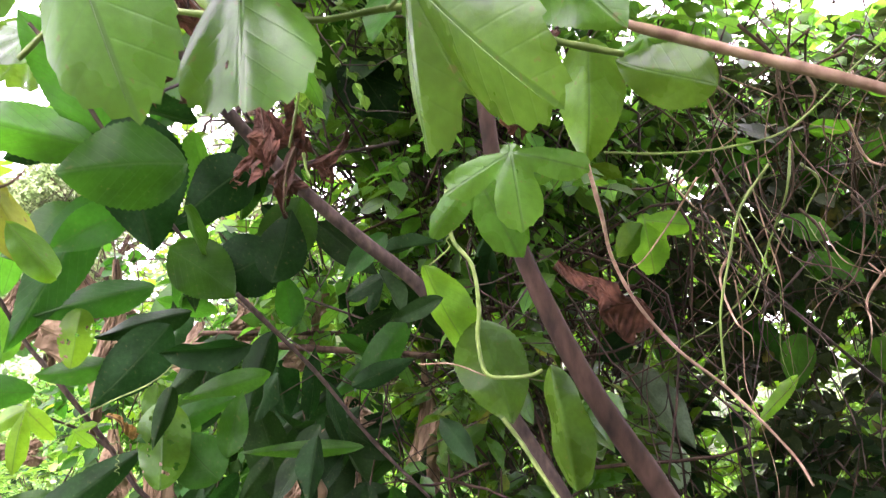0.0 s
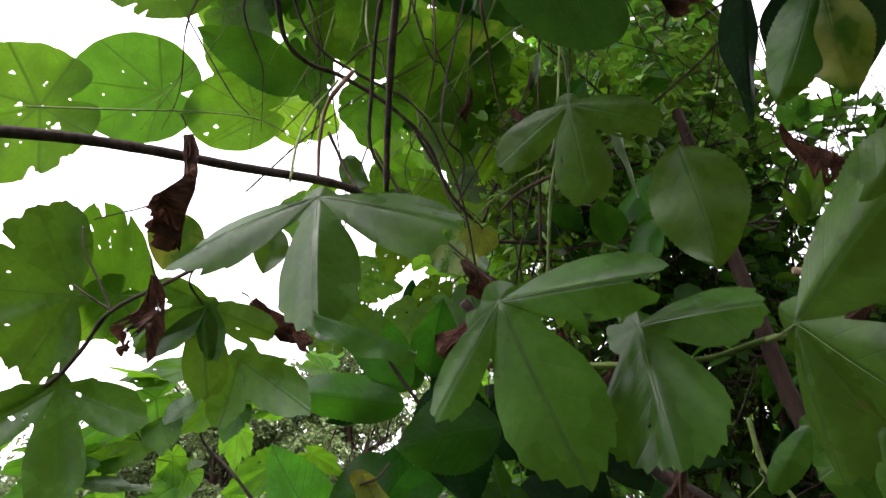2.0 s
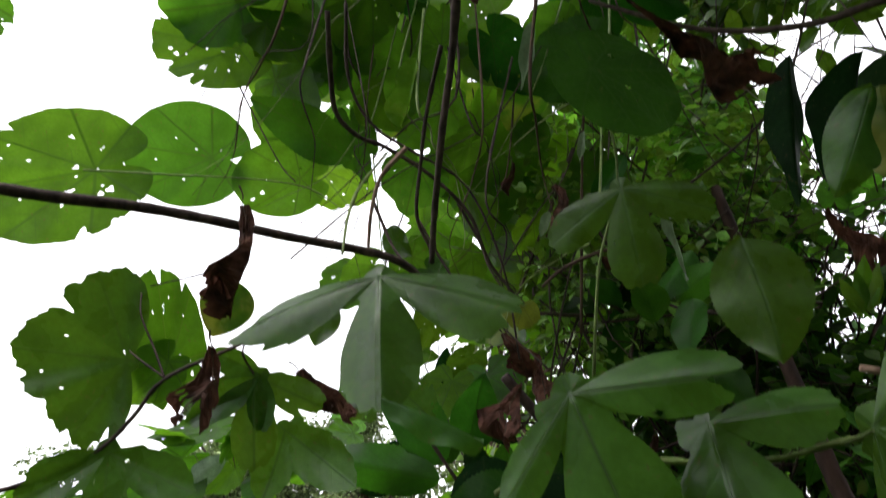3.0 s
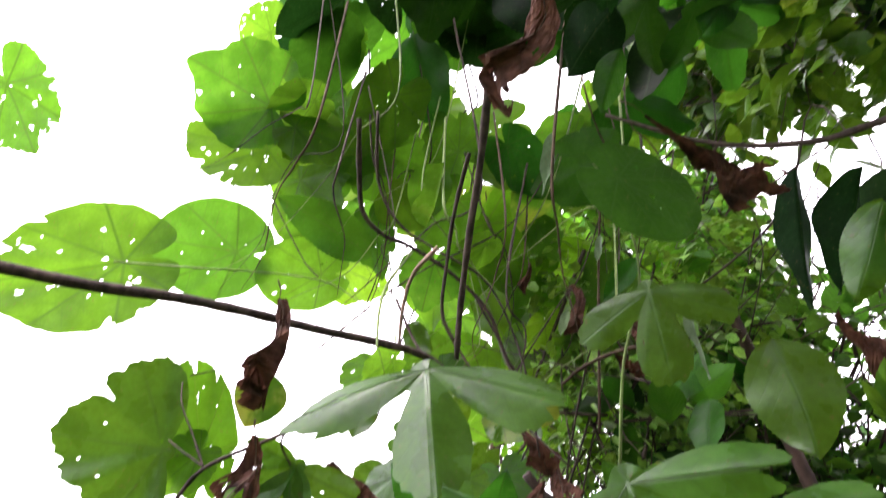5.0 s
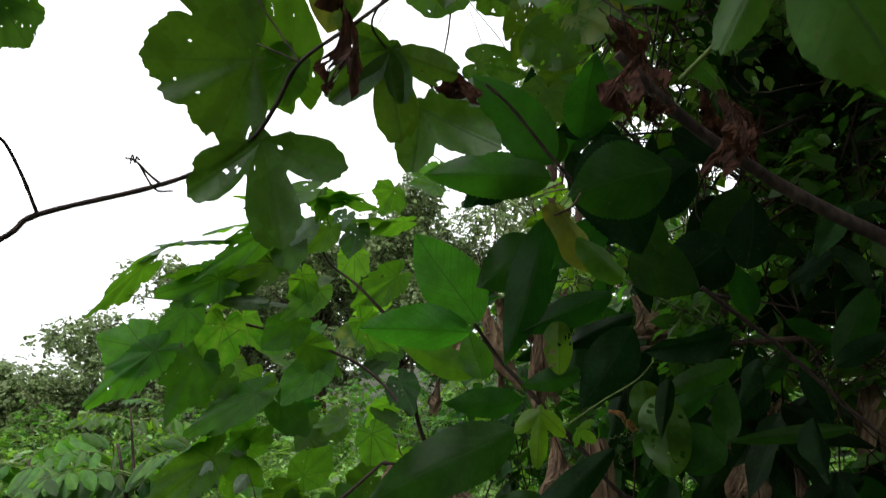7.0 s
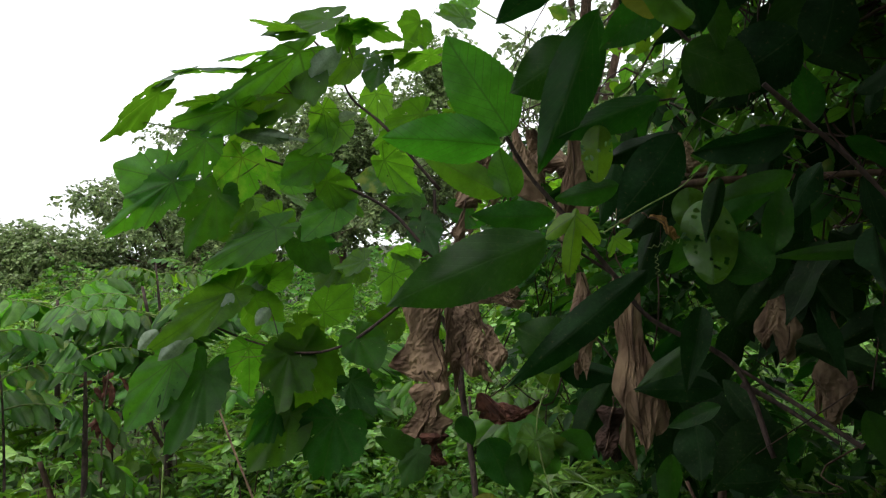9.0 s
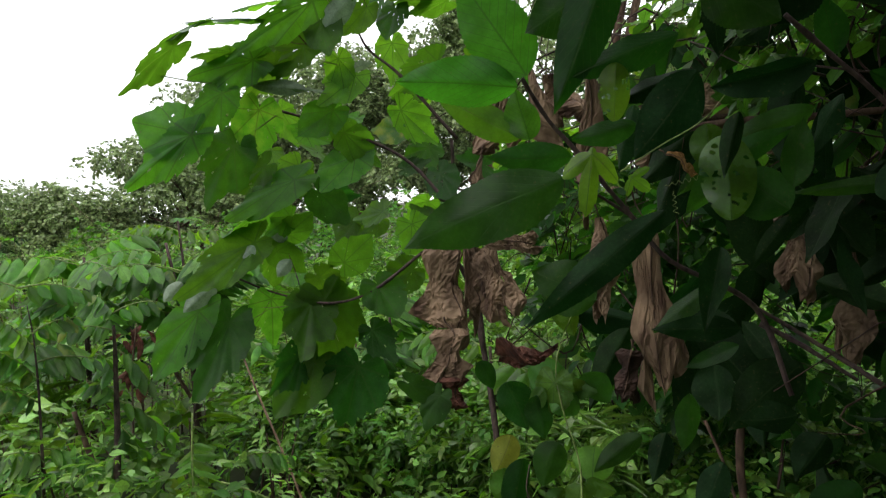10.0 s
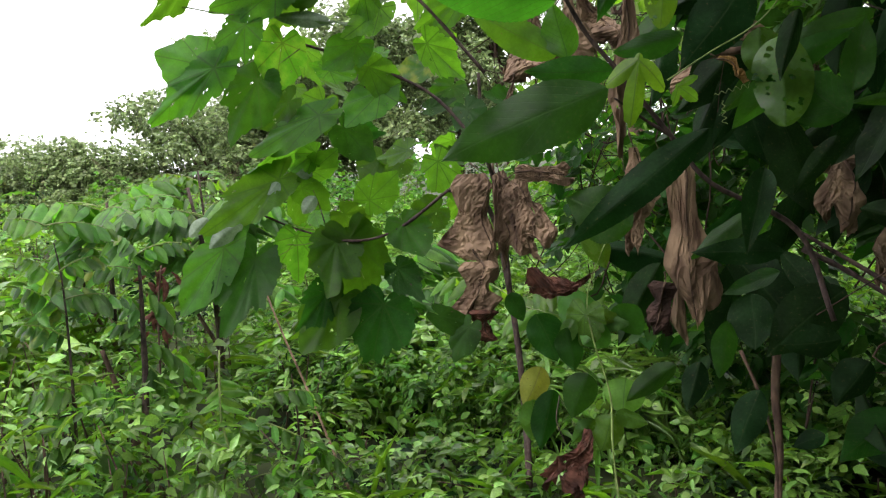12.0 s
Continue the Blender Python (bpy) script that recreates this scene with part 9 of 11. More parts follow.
stem(young, DARK_BARK, [(-2.581, 1.488, -0.388), (-2.748, 1.673, 0.084), (-2.82, 1.789, 0.45), (-2.862, 1.85, 0.759), (-2.878, 1.877, 0.964)], 0.022, 0.006, "trunk")
stem(young, BARK, [(-2.74, 1.682, 0.081), (-2.81, 1.707, 0.269), (-2.879, 1.715, 0.468), (-2.939, 1.705, 0.651)], 0.016, 0.01, "branch")
frond(young, (-2.855, 1.832, 0.67), (0.569, 0.486, -0.363), 0.21, 5, 0.130, 700, MALLOW_LEAF)
frond(young, (-2.858, 1.839, 0.703), (-0.567, -0.632, 0.828), 0.14, 5, 0.125, 701, SMALL_LEAF)
frond(young, (-2.865, 1.847, 0.76), (-0.352, -0.254, 1.201), 0.16, 4, 0.135, 702, SMALL_LEAF)
frond(young, (-2.842, 1.817, 0.581), (0.468, 0.245, -0.549), 0.20, 5, 0.120, 703, MALLOW_LEAF)
frond(young, (-2.873, 1.865, 0.873), (0.465, 0.397, -0.492), 0.16, 4, 0.125, 704, SMALL_LEAF)
frond(young, (-2.883, 1.879, 1.011), (-0.36, -0.386, 1.149), 0.15, 5, 0.115, 705, SMALL_LEAF)
frond(young, (-2.883, 1.879, 1.011), (0.59, 0.771, 0.539), 0.20, 5, 0.105, 706, MALLOW_LEAF)
frond(young, (-2.823, 1.786, 0.45), (-0.466, -0.83, -0.006), 0.17, 5, 0.115, 707, SMALL_LEAF)
frond(young, (-2.816, 1.774, 0.408), (0.619, 0.495, -0.309), 0.19, 5, 0.115, 708, SMALL_LEAF)
frond(young, (-2.879, 1.872, 0.942), (-0.579, -0.779, 0.541), 0.20, 6, 0.110, 709, MALLOW_LEAF)

young2 = plant("dark_stemmed_sapling", (-2.578, 1.238, -0), "young tree with thin dark stem and light green pinnate leaves", "sapling", "saplings in the clearing")
stem(young2, DARK_BARK, [(-2.494, 1.209, -0.174), (-2.658, 1.366, 0.283), (-2.747, 1.453, 0.692), (-2.782, 1.484, 0.97), (-2.798, 1.484, 1.111)], 0.008, 0.002, "trunk")
frond(young2, (-2.76, 1.462, 0.771), (-0.495, -0.669, 0.854), 0.19, 6, 0.113, 720, SMALL_LEAF)
frond(young2, (-2.768, 1.475, 0.85), (-0.415, -0.525, 1.043), 0.25, 6, 0.118, 721, MALLOW_LEAF)
frond(young2, (-2.779, 1.484, 0.949), (-0.367, -0.485, 1.094), 0.25, 6, 0.113, 722, LIME_LEAF)
frond(young2, (-2.775, 1.481, 0.909), (0.56, 0.827, 0.256), 0.19, 6, 0.113, 723, SMALL_LEAF)
frond(young2, (-2.788, 1.483, 1.01), (0.488, 0.801, 0.648), 0.17, 6, 0.104, 724, MALLOW_LEAF)
frond(young2, (-2.729, 1.438, 0.595), (-0.533, -0.819, 0.511), 0.16, 6, 0.113, 725, LIME_LEAF)
frond(young2, (-2.732, 1.442, 0.614), (0.581, 0.688, -0.135), 0.15, 5, 0.109, 726, SMALL_LEAF)
frond(young2, (-2.811, 1.469, 1.174), (0.549, 0.829, 0.193), 0.20, 6, 0.109, 727, MALLOW_LEAF)
frond(young2, (-2.811, 1.469, 1.174), (-0.474, -0.795, 0.679), 0.14, 5, 0.100, 728, LIME_LEAF)
frond(young2, (-2.683, 1.398, 0.389), (-0.564, -0.743, 0.66), 0.14, 6, 0.118, 729, SMALL_LEAF)
frond(young2, (-2.687, 1.403, 0.407), (0.599, 0.552, -0.28), 0.19, 6, 0.113, 730, MALLOW_LEAF)

young3 = plant("arching_seedling", (-2.037, 1.606, 0), "low seedling with arching fronds of narrow leaflets", "sapling", "saplings in the clearing")
stem(young3, GREEN_STEM, [(-2.067, 1.523, -0.057), (-2.183, 1.634, 0.265), (-2.259, 1.663, 0.468), (-2.294, 1.719, 0.693)], 0.006, 0.003)
frond(young3, (-2.252, 1.652, 0.431), (-0.156, 0.246, 1.257), 0.25, 7, 0.097, 740, LIME_LEAF)
frond(young3, (-2.194, 1.727, 0.453), (0.74, 0.384, -0.252), 0.45, 10, 0.084, 741, SMALL_LEAF)
frond(young3, (-2.215, 1.652, 0.355), (-0.68, -0.55, 0.786), 0.22, 6, 0.106, 742, HERB_LEAF)
frond(young3, (-2.177, 1.66, 0.296), (-0.235, 0.245, 1.241), 0.21, 6, 0.110, 743, LIME_LEAF)
frond(young3, (-2.156, 1.66, 0.258), (0.716, 0.698, 0.293), 0.23, 8, 0.093, 744, SMALL_LEAF)
frond(young3, (-2.183, 1.634, 0.265), (-0.641, -0.767, 0.29), 0.17, 7, 0.101, 745, HERB_LEAF)
frond(young3, (-2.131, 1.653, 0.204), (0.314, 0.684, 0.958), 0.28, 8, 0.084, 746, LIME_LEAF)
frond(young3, (-2.163, 1.788, 0.518), (0.735, 0.677, 0.271), 0.18, 6, 0.089, 747, SMALL_LEAF)

stick = plant("pale_dead_stick", (-2.085, 2.039, 0), "thin pale dead stick leaning in the undergrowth", "branch")
stem(stick, PINK_STEM, [(-1.999, 2.058, -0.053), (-2.22, 2.102, 0.369), (-2.344, 2.097, 0.657), (-2.437, 2.076, 0.947)], 0.0055, 0.0035, "branch")

spray = plant("dry_spray", (-2.945, 1.94, 0), "reddish-brown dried spray of small leaves in the undergrowth", "dry plant")
stem(spray, BARK, [(-2.847, 1.812, -0.048), (-2.938, 1.949, 0.385), (-2.98, 2.017, 0.715), (-2.982, 2.065, 0.932)], 0.006, 0.003)
leaf(spray, "lance", DRY_LEAF, (-2.976, 2.058, 0.857), (-3.001, 2.016, 0.813), (0.527, -0.743, 0.414), 0.023)
leaf(spray, "lance", DRY_LEAF, (-2.992, 2.011, 0.746), (-3.003, 1.978, 0.685), (0.739, -0.641, 0.207), 0.025)
leaf(spray, "lance", DRY_LEAF, (-2.95, 2.067, 0.756), (-2.949, 2.049, 0.684), (0.084, -0.964, 0.254), 0.026)
leaf(spray, "lance", DRY_LEAF, (-3.013, 2.014, 0.868), (-2.985, 2.038, 0.812), (0.852, 0.165, 0.497), 0.024)
leaf(spray, "lance", DRY_LEAF, (-2.978, 2.027, 0.739), (-2.972, 2.014, 0.667), (0.952, -0.277, 0.132), 0.026)
leaf(spray, "lance", DRY_LEAF, (-2.955, 2.093, 0.899), (-2.926, 2.117, 0.841), (0.049, -0.931, -0.363), 0.024)
leaf(spray, "lance", DRY_LEAF, (-3.014, 2.002, 0.823), (-2.999, 2.003, 0.752), (0.589, -0.8, 0.109), 0.025)
leaf(spray, "lance", DRY_LEAF, (-2.943, 2.055, 0.68), (-2.937, 2.04, 0.608), (0.995, -0.036, 0.092), 0.026)
leaf(spray, "lance", DRY_LEAF, (-2.967, 2.071, 0.861), (-2.97, 2.05, 0.79), (0.758, -0.635, 0.149), 0.026)
leaf(spray, "lance", DRY_LEAF, (-3.019, 2.012, 0.894), (-3.051, 1.965, 0.873), (0.851, -0.47, -0.234), 0.021)
leaf(spray, "lance", DRY_LEAF, (-2.99, 2.007, 0.722), (-2.982, 1.995, 0.65), (0.957, -0.251, 0.146), 0.026)
leaf(spray, "lance", DRY_LEAF, (-2.964, 2.07, 0.839), (-2.973, 2.043, 0.772), (0.459, -0.844, 0.278), 0.025)
leaf(spray, "lance", DRY_LEAF, (-2.998, 1.978, 0.659), (-3.014, 1.938, 0.608), (0.957, -0.027, -0.29), 0.023)
leaf(spray, "lance", DRY_LEAF, (-2.99, 1.996, 0.685), (-2.953, 2.034, 0.653), (0.276, -0.765, -0.583), 0.022)
leaf(spray, "lance", DRY_LEAF, (-2.995, 2.003, 0.732), (-3.025, 1.956, 0.706), (0.383, -0.621, 0.684), 0.021)
leaf(spray, "lance", DRY_LEAF, (-2.942, 2.104, 0.873), (-2.913, 2.127, 0.815), (0.853, 0.168, 0.494), 0.024)
leaf(spray, "lance", DRY_LEAF, (-2.939, 2.078, 0.745), (-2.967, 2.033, 0.709), (0.037, -0.643, 0.765), 0.023)
leaf(spray, "lance", DRY_LEAF, (-3.007, 2.02, 0.866), (-2.985, 2.034, 0.8), (0.947, -0.147, 0.285), 0.025)
leaf(spray, "lance", DRY_LEAF, (-2.995, 2.01, 0.757), (-2.958, 2.048, 0.723), (0.769, -0.625, 0.137), 0.022)
leaf(spray, "lance", DRY_LEAF, (-2.983, 2.059, 0.901), (-2.986, 2.04, 0.83), (0.965, -0.261, 0.026), 0.026)
leaf(spray, "lance", DRY_LEAF, (-2.969, 2.08, 0.92), (-2.999, 2.035, 0.885), (0.565, -0.711, 0.419), 0.023)
leaf(spray, "lance", DRY_LEAF, (-2.963, 2.022, 0.656), (-2.943, 2.023, 0.586), (0.859, -0.457, 0.23), 0.025)
leaf(spray, "lance", DRY_LEAF, (-2.956, 2.037, 0.678), (-2.941, 2.034, 0.606), (0.856, -0.473, 0.208), 0.026)
leaf(spray, "lance", DRY_LEAF, (-2.996, 2.046, 0.917), (-2.977, 2.056, 0.849), (0.886, 0.351, 0.302), 0.025)
leaf(spray, "lance", DRY_LEAF, (-2.971, 2.034, 0.733), (-2.966, 2.019, 0.661), (0.47, -0.857, 0.212), 0.026)
leaf(spray, "lance", DRY_LEAF, (-2.98, 2.061, 0.889), (-2.967, 2.061, 0.816), (0.093, -0.996, 0.01), 0.026)
leaf(heart, "rag", HEART_LEAF, (-0.82, 1, 2.764), (-0.9, 0.938, 2.852), (-0.143, 0.546, 0.825), 0.134, label="lace-like leaf eaten full of holes")
leaf(heart, "rag", HEART_LEAF, (-0.884, 1.023, 2.7), (-0.945, 0.981, 2.783), (-0.508, 0.653, 0.562), 0.111, label="lace-like leaf eaten full of holes")
leaf(heart, "rag", HEART_LEAF, (-0.768, 1.049, 2.74), (-0.814, 1.007, 2.836), (-0.306, 0.67, 0.677), 0.114, label="lace-like leaf eaten full of holes")
leaf(heart, "rag", HEART_LEAF, (-0.263, 1.369, 2.469), (-0.328, 1.342, 2.603), (0.201, 0.756, 0.623), 0.136, label="lace-like leaf eaten full of holes")
leaf(heart, "rag", HEART_LEAF, (-0.564, 1.099, 2.775), (-0.618, 1.047, 2.882), (-0.292, 0.699, 0.652), 0.118, label="lace-like leaf eaten full of holes")
leaf(heart, "heart", LIME_LEAF, (-0.46, 1.669, 2.719), (-0.517, 1.666, 2.599), (0.011, 0.92, 0.392), 0.109)
leaf(heart, "oval", LIME_LEAF, (-0.637, 1.433, 2.777), (-0.659, 1.488, 2.719), (0.144, 0.871, 0.469), 0.076)
leaf(heart, "heart", LIME_LEAF, (-0.418, 1.692, 2.82), (-0.463, 1.742, 2.706), (0.277, 0.89, 0.363), 0.096)
leaf(heart, "heart", LIME_LEAF, (-0.548, 1.685, 2.487), (-0.658, 1.799, 2.404), (0.052, -0.969, -0.241), 0.158)
leaf(heart, "heart", LIME_LEAF, (-0.482, 1.453, 2.575), (-0.407, 1.487, 2.526), (-0.025, -0.714, -0.7), 0.082)
leaf(heart, "oval", HEART_LEAF, (-0.697, 1.568, 2.757), (-0.716, 1.647, 2.694), (-0.79, 0.532, 0.305), 0.075)
leaf(heart, "heart", LIME_LEAF, (-0.417, 1.365, 2.654), (-0.412, 1.429, 2.607), (-0.506, 0.759, 0.41), 0.067)
leaf(heart, "heart", LIME_LEAF, (-0.578, 1.607, 2.531), (-0.448, 1.568, 2.448), (0.217, -0.886, -0.411), 0.134)
leaf(heart, "oval", LIME_LEAF, (-0.358, 1.428, 2.406), (-0.43, 1.375, 2.374), (-0.049, 0.999, -0.019), 0.068)
leaf(heart, "oval", LIME_LEAF, (-0.379, 1.328, 2.681), (-0.455, 1.33, 2.584), (0.159, 0.942, 0.297), 0.098)
leaf(heart, "oval", LIME_LEAF, (-0.565, 1.311, 2.508), (-0.536, 1.334, 2.391), (-0.061, -0.836, -0.546), 0.104)
leaf(heart, "heart", LIME_LEAF, (-0.503, 1.726, 2.711), (-0.468, 1.817, 2.671), (0.189, 0.781, 0.596), 0.076)
leaf(heart, "heart", LIME_LEAF, (-0.432, 1.373, 2.441), (-0.454, 1.491, 2.418), (-0.318, 0.85, 0.42), 0.090)
leaf(heart, "heart", HEART_LEAF, (-0.658, 1.453, 2.823), (-0.633, 1.511, 2.774), (-0.377, 0.78, 0.499), 0.057)
leaf(heart, "heart", LIME_LEAF, (-0.631, 1.397, 2.398), (-0.552, 1.468, 2.328), (0.031, 0.771, 0.637), 0.089)
leaf(heart, "heart", LIME_LEAF, (-0.565, 1.594, 2.546), (-0.616, 1.649, 2.486), (-0.034, 0.944, 0.327), 0.089)
leaf(heart, "oval", LIME_LEAF, (-0.692, 1.567, 2.537), (-0.773, 1.503, 2.491), (-0.203, 0.978, 0.043), 0.099)
leaf(heart, "heart", HEART_LEAF, (-0.418, 1.265, 2.64), (-0.385, 1.313, 2.563), (0.007, -0.794, -0.608), 0.075)
leaf(heart, "oval", LIME_LEAF, (-0.583, 1.686, 2.575), (-0.543, 1.724, 2.507), (0.09, 0.814, 0.574), 0.073)
leaf(heart, "oval", LIME_LEAF, (-0.48, 1.478, 2.655), (-0.419, 1.486, 2.544), (0.029, 0.79, 0.613), 0.099)
leaf(heart, "heart", HEART_LEAF, (-0.751, 1.234, 3.099), (-0.588, 1.27, 2.989), (-0.475, 0.796, 0.375), 0.179)
leaf(heart, "heart", LIME_LEAF, (-0.466, 1.226, 2.953), (-0.636, 1.228, 2.932), (0.123, -0.979, -0.164), 0.157)
leaf(heart, "heart", HEART_LEAF, (-0.921, 1.392, 2.873), (-1.056, 1.438, 2.783), (-0.23, 0.882, 0.412), 0.127)
leaf(heart, "oval", LIME_LEAF, (-0.869, 1.329, 3.027), (-1.08, 1.386, 2.989), (-0.277, 0.866, 0.417), 0.186)
leaf(heart, "oval", HEART_LEAF, (-0.974, 1.036, 2.686), (-0.909, 1.197, 2.653), (-0.518, 0.718, 0.465), 0.135)
leaf(heart, "heart", HEART_LEAF, (-0.509, 1.13, 2.518), (-0.601, 1.181, 2.484), (0.542, -0.386, -0.746), 0.080)
leaf(heart, "oval", LIME_LEAF, (-0.861, 0.942, 2.77), (-0.91, 0.871, 2.659), (-0.434, 0.587, 0.683), 0.104)
leaf(heart, "heart", HEART_LEAF, (-0.853, 0.841, 2.709), (-0.74, 0.927, 2.691), (0.592, -0.799, -0.108), 0.128)
leaf(heart, "heart", HEART_LEAF, (-0.771, 1.176, 2.917), (-0.816, 1.189, 2.77), (0.574, -0.44, -0.691), 0.146)
leaf(heart, "heart", HEART_LEAF, (-0.63, 1.386, 3.012), (-0.755, 1.301, 2.913), (0.139, -0.936, -0.322), 0.156)
leaf(heart, "oval", HEART_LEAF, (-0.812, 1.579, 2.805), (-0.85, 1.768, 2.667), (0.314, 0.864, 0.393), 0.172)
leaf(heart, "oval", LIME_LEAF, (-0.662, 1.26, 2.963), (-0.766, 1.263, 2.89), (-0.185, 0.825, 0.535), 0.091)
leaf(heart, "heart", HEART_LEAF, (-1.039, 1.172, 2.784), (-0.975, 1.29, 2.65), (0.44, -0.709, -0.551), 0.142)
leaf(heart, "heart", HEART_LEAF, (-0.915, 0.992, 2.837), (-0.834, 1.061, 2.691), (0.692, -0.579, -0.431), 0.154)
leaf(heart, "heart", HEART_LEAF, (-0.805, 0.827, 2.76), (-0.92, 0.817, 2.723), (0.446, -0.201, -0.872), 0.102)
leaf(heart, "heart", HEART_LEAF, (-0.795, 1.47, 2.704), (-0.687, 1.582, 2.686), (-0.01, 0.604, 0.797), 0.121)
leaf(heart, "heart", LIME_LEAF, (-0.575, 1.131, 2.66), (-0.697, 1.199, 2.592), (-0.139, 0.878, 0.459), 0.130)
leaf(heart, "oval", HEART_LEAF, (-0.695, 0.989, 2.633), (-0.658, 1.127, 2.6), (-0.08, 0.702, 0.707), 0.127)
leaf(heart, "heart", LIME_LEAF, (-0.912, 1.106, 3.023), (-0.811, 1.203, 3.022), (0.115, -0.416, -0.902), 0.109)
leaf(heart, "oval", HEART_LEAF, (-0.668, 1.481, 2.78), (-0.737, 1.586, 2.68), (-0.352, 0.76, 0.546), 0.139)
leaf(heart, "heart", LIME_LEAF, (-0.831, 1.006, 2.941), (-0.848, 1.032, 2.805), (-0.247, 0.696, 0.675), 0.114)
leaf(heart, "heart", LIME_LEAF, (-0.905, 0.97, 2.672), (-0.792, 1.004, 2.586), (-0.285, 0.619, 0.732), 0.123)
leaf(heart, "oval", HEART_LEAF, (-1.015, 1.121, 2.912), (-1.075, 1.233, 2.769), (0.412, -0.679, -0.608), 0.181)
leaf(heart, "heart", LIME_LEAF, (-1.078, 1.463, 2.768), (-0.93, 1.582, 2.73), (0.556, -0.831, -0.015), 0.176)
leaf(heart, "heart", HEART_LEAF, (-0.794, 1.119, 2.633), (-0.789, 1.188, 2.511), (-0.214, -0.784, -0.583), 0.101)
leaf(heart, "oval", HEART_LEAF, (-0.527, 1.107, 2.772), (-0.457, 1.219, 2.73), (-0.555, 0.811, 0.187), 0.115)
leaf(heart, "heart", HEART_LEAF, (-0.618, 1.68, 2.353), (-0.771, 1.724, 2.313), (-0.385, 0.69, 0.613), 0.155)
leaf(heart, "heart", LIME_LEAF, (-0.651, 1.507, 2.737), (-0.663, 1.586, 2.592), (-0.04, -0.863, -0.503), 0.156)
leaf(heart, "heart", LIME_LEAF, (-0.357, 1.588, 2.486), (-0.281, 1.632, 2.382), (-0.219, -0.784, -0.58), 0.100)
leaf(heart, "oval", LIME_LEAF, (-0.403, 2.069, 2.877), (-0.3, 2.157, 2.809), (-0.104, 0.894, 0.437), 0.111)
leaf(heart, "heart", LIME_LEAF, (-0.548, 1.408, 2.617), (-0.589, 1.415, 2.45), (0.449, -0.709, -0.543), 0.132)
leaf(heart, "oval", SMALL_LEAF, (-0.308, 1.466, 2.811), (-0.199, 1.458, 2.706), (0.033, 0.757, 0.653), 0.106)
leaf(heart, "heart", SMALL_LEAF, (-0.504, 1.717, 3.032), (-0.611, 1.829, 2.995), (-0.412, 0.597, 0.688), 0.118)
leaf(heart, "oval", LIME_LEAF, (-0.376, 1.586, 2.504), (-0.501, 1.578, 2.46), (-0.029, -0.999, 0.038), 0.123)
leaf(heart, "heart", SMALL_LEAF, (-0.813, 1.888, 2.766), (-0.958, 1.823, 2.6), (-0.387, 0.726, 0.569), 0.187)
leaf(heart, "oval", LIME_LEAF, (-0.371, 1.499, 2.326), (-0.317, 1.534, 2.233), (0.594, -0.804, -0.027), 0.088)
leaf(heart, "oval", SMALL_LEAF, (-0.583, 2.117, 2.438), (-0.676, 2.191, 2.298), (-0.181, 0.937, 0.3), 0.156)
leaf(heart, "oval", HEART_LEAF, (-0.729, 2.041, 2.859), (-0.604, 2.015, 2.791), (0.235, -0.893, -0.383), 0.121)
leaf(heart, "heart", SMALL_LEAF, (-0.509, 2.216, 2.613), (-0.56, 2.317, 2.489), (-0.071, 0.939, 0.338), 0.129)
leaf(heart, "heart", LIME_LEAF, (-0.336, 1.392, 2.62), (-0.475, 1.469, 2.647), (-0.255, 0.491, 0.833), 0.128)
leaf(heart, "heart", SMALL_LEAF, (-0.684, 1.988, 2.607), (-0.55, 2.123, 2.493), (-0.137, 0.897, 0.42), 0.197)
leaf(heart, "oval", SMALL_LEAF, (-0.653, 2.098, 2.58), (-0.748, 2.198, 2.416), (0.52, -0.743, -0.422), 0.167)
leaf(heart, "oval", SMALL_LEAF, (-0.667, 1.818, 2.488), (-0.536, 1.836, 2.351), (-0.223, 0.914, 0.339), 0.166)
leaf(heart, "heart", LIME_LEAF, (-0.327, 1.688, 2.636), (-0.452, 1.633, 2.574), (0.095, 0.995, -0.032), 0.121)
leaf(heart, "heart", LIME_LEAF, (-0.288, 1.423, 2.838), (-0.28, 1.533, 2.798), (-0.233, -0.782, -0.578), 0.085)
leaf(heart, "heart", HEART_LEAF, (-0.643, 0.967, 2.187), (-0.696, 0.93, 2.134), (-0.506, 0.355, 0.786), 0.075)
leaf(heart, "heart", HEART_LEAF, (-0.54, 1.242, 2.309), (-0.585, 1.253, 2.24), (-0.654, 0.483, 0.582), 0.079)
leaf(heart, "heart", VINE_LEAF, (-0.601, 1.424, 2.148), (-0.675, 1.476, 2.102), (-0.533, 0.725, 0.436), 0.072)
leaf(heart, "heart", HEART_LEAF, (-0.534, 1.323, 2.068), (-0.498, 1.29, 1.944), (-0.046, 0.953, 0.301), 0.123)
leaf(heart, "heart", VINE_LEAF, (-0.507, 1.222, 2.169), (-0.424, 1.166, 2.091), (0.365, -0.904, -0.224), 0.093)
leaf(heart, "heart", VINE_LEAF, (-0.589, 1.179, 2.185), (-0.627, 1.195, 2.093), (0.802, -0.399, -0.444), 0.086)
leaf(heart, "oval", VINE_LEAF, (-0.608, 0.944, 2.244), (-0.561, 0.965, 2.192), (-0.099, 0.74, 0.665), 0.054)
leaf(heart, "heart", VINE_LEAF, (-0.694, 1.271, 2.344), (-0.654, 1.374, 2.27), (0.369, -0.848, -0.38), 0.114)
leaf(heart, "heart", HEART_LEAF, (-0.59, 1.253, 2.043), (-0.606, 1.202, 1.943), (-0.195, 0.962, 0.19), 0.098)
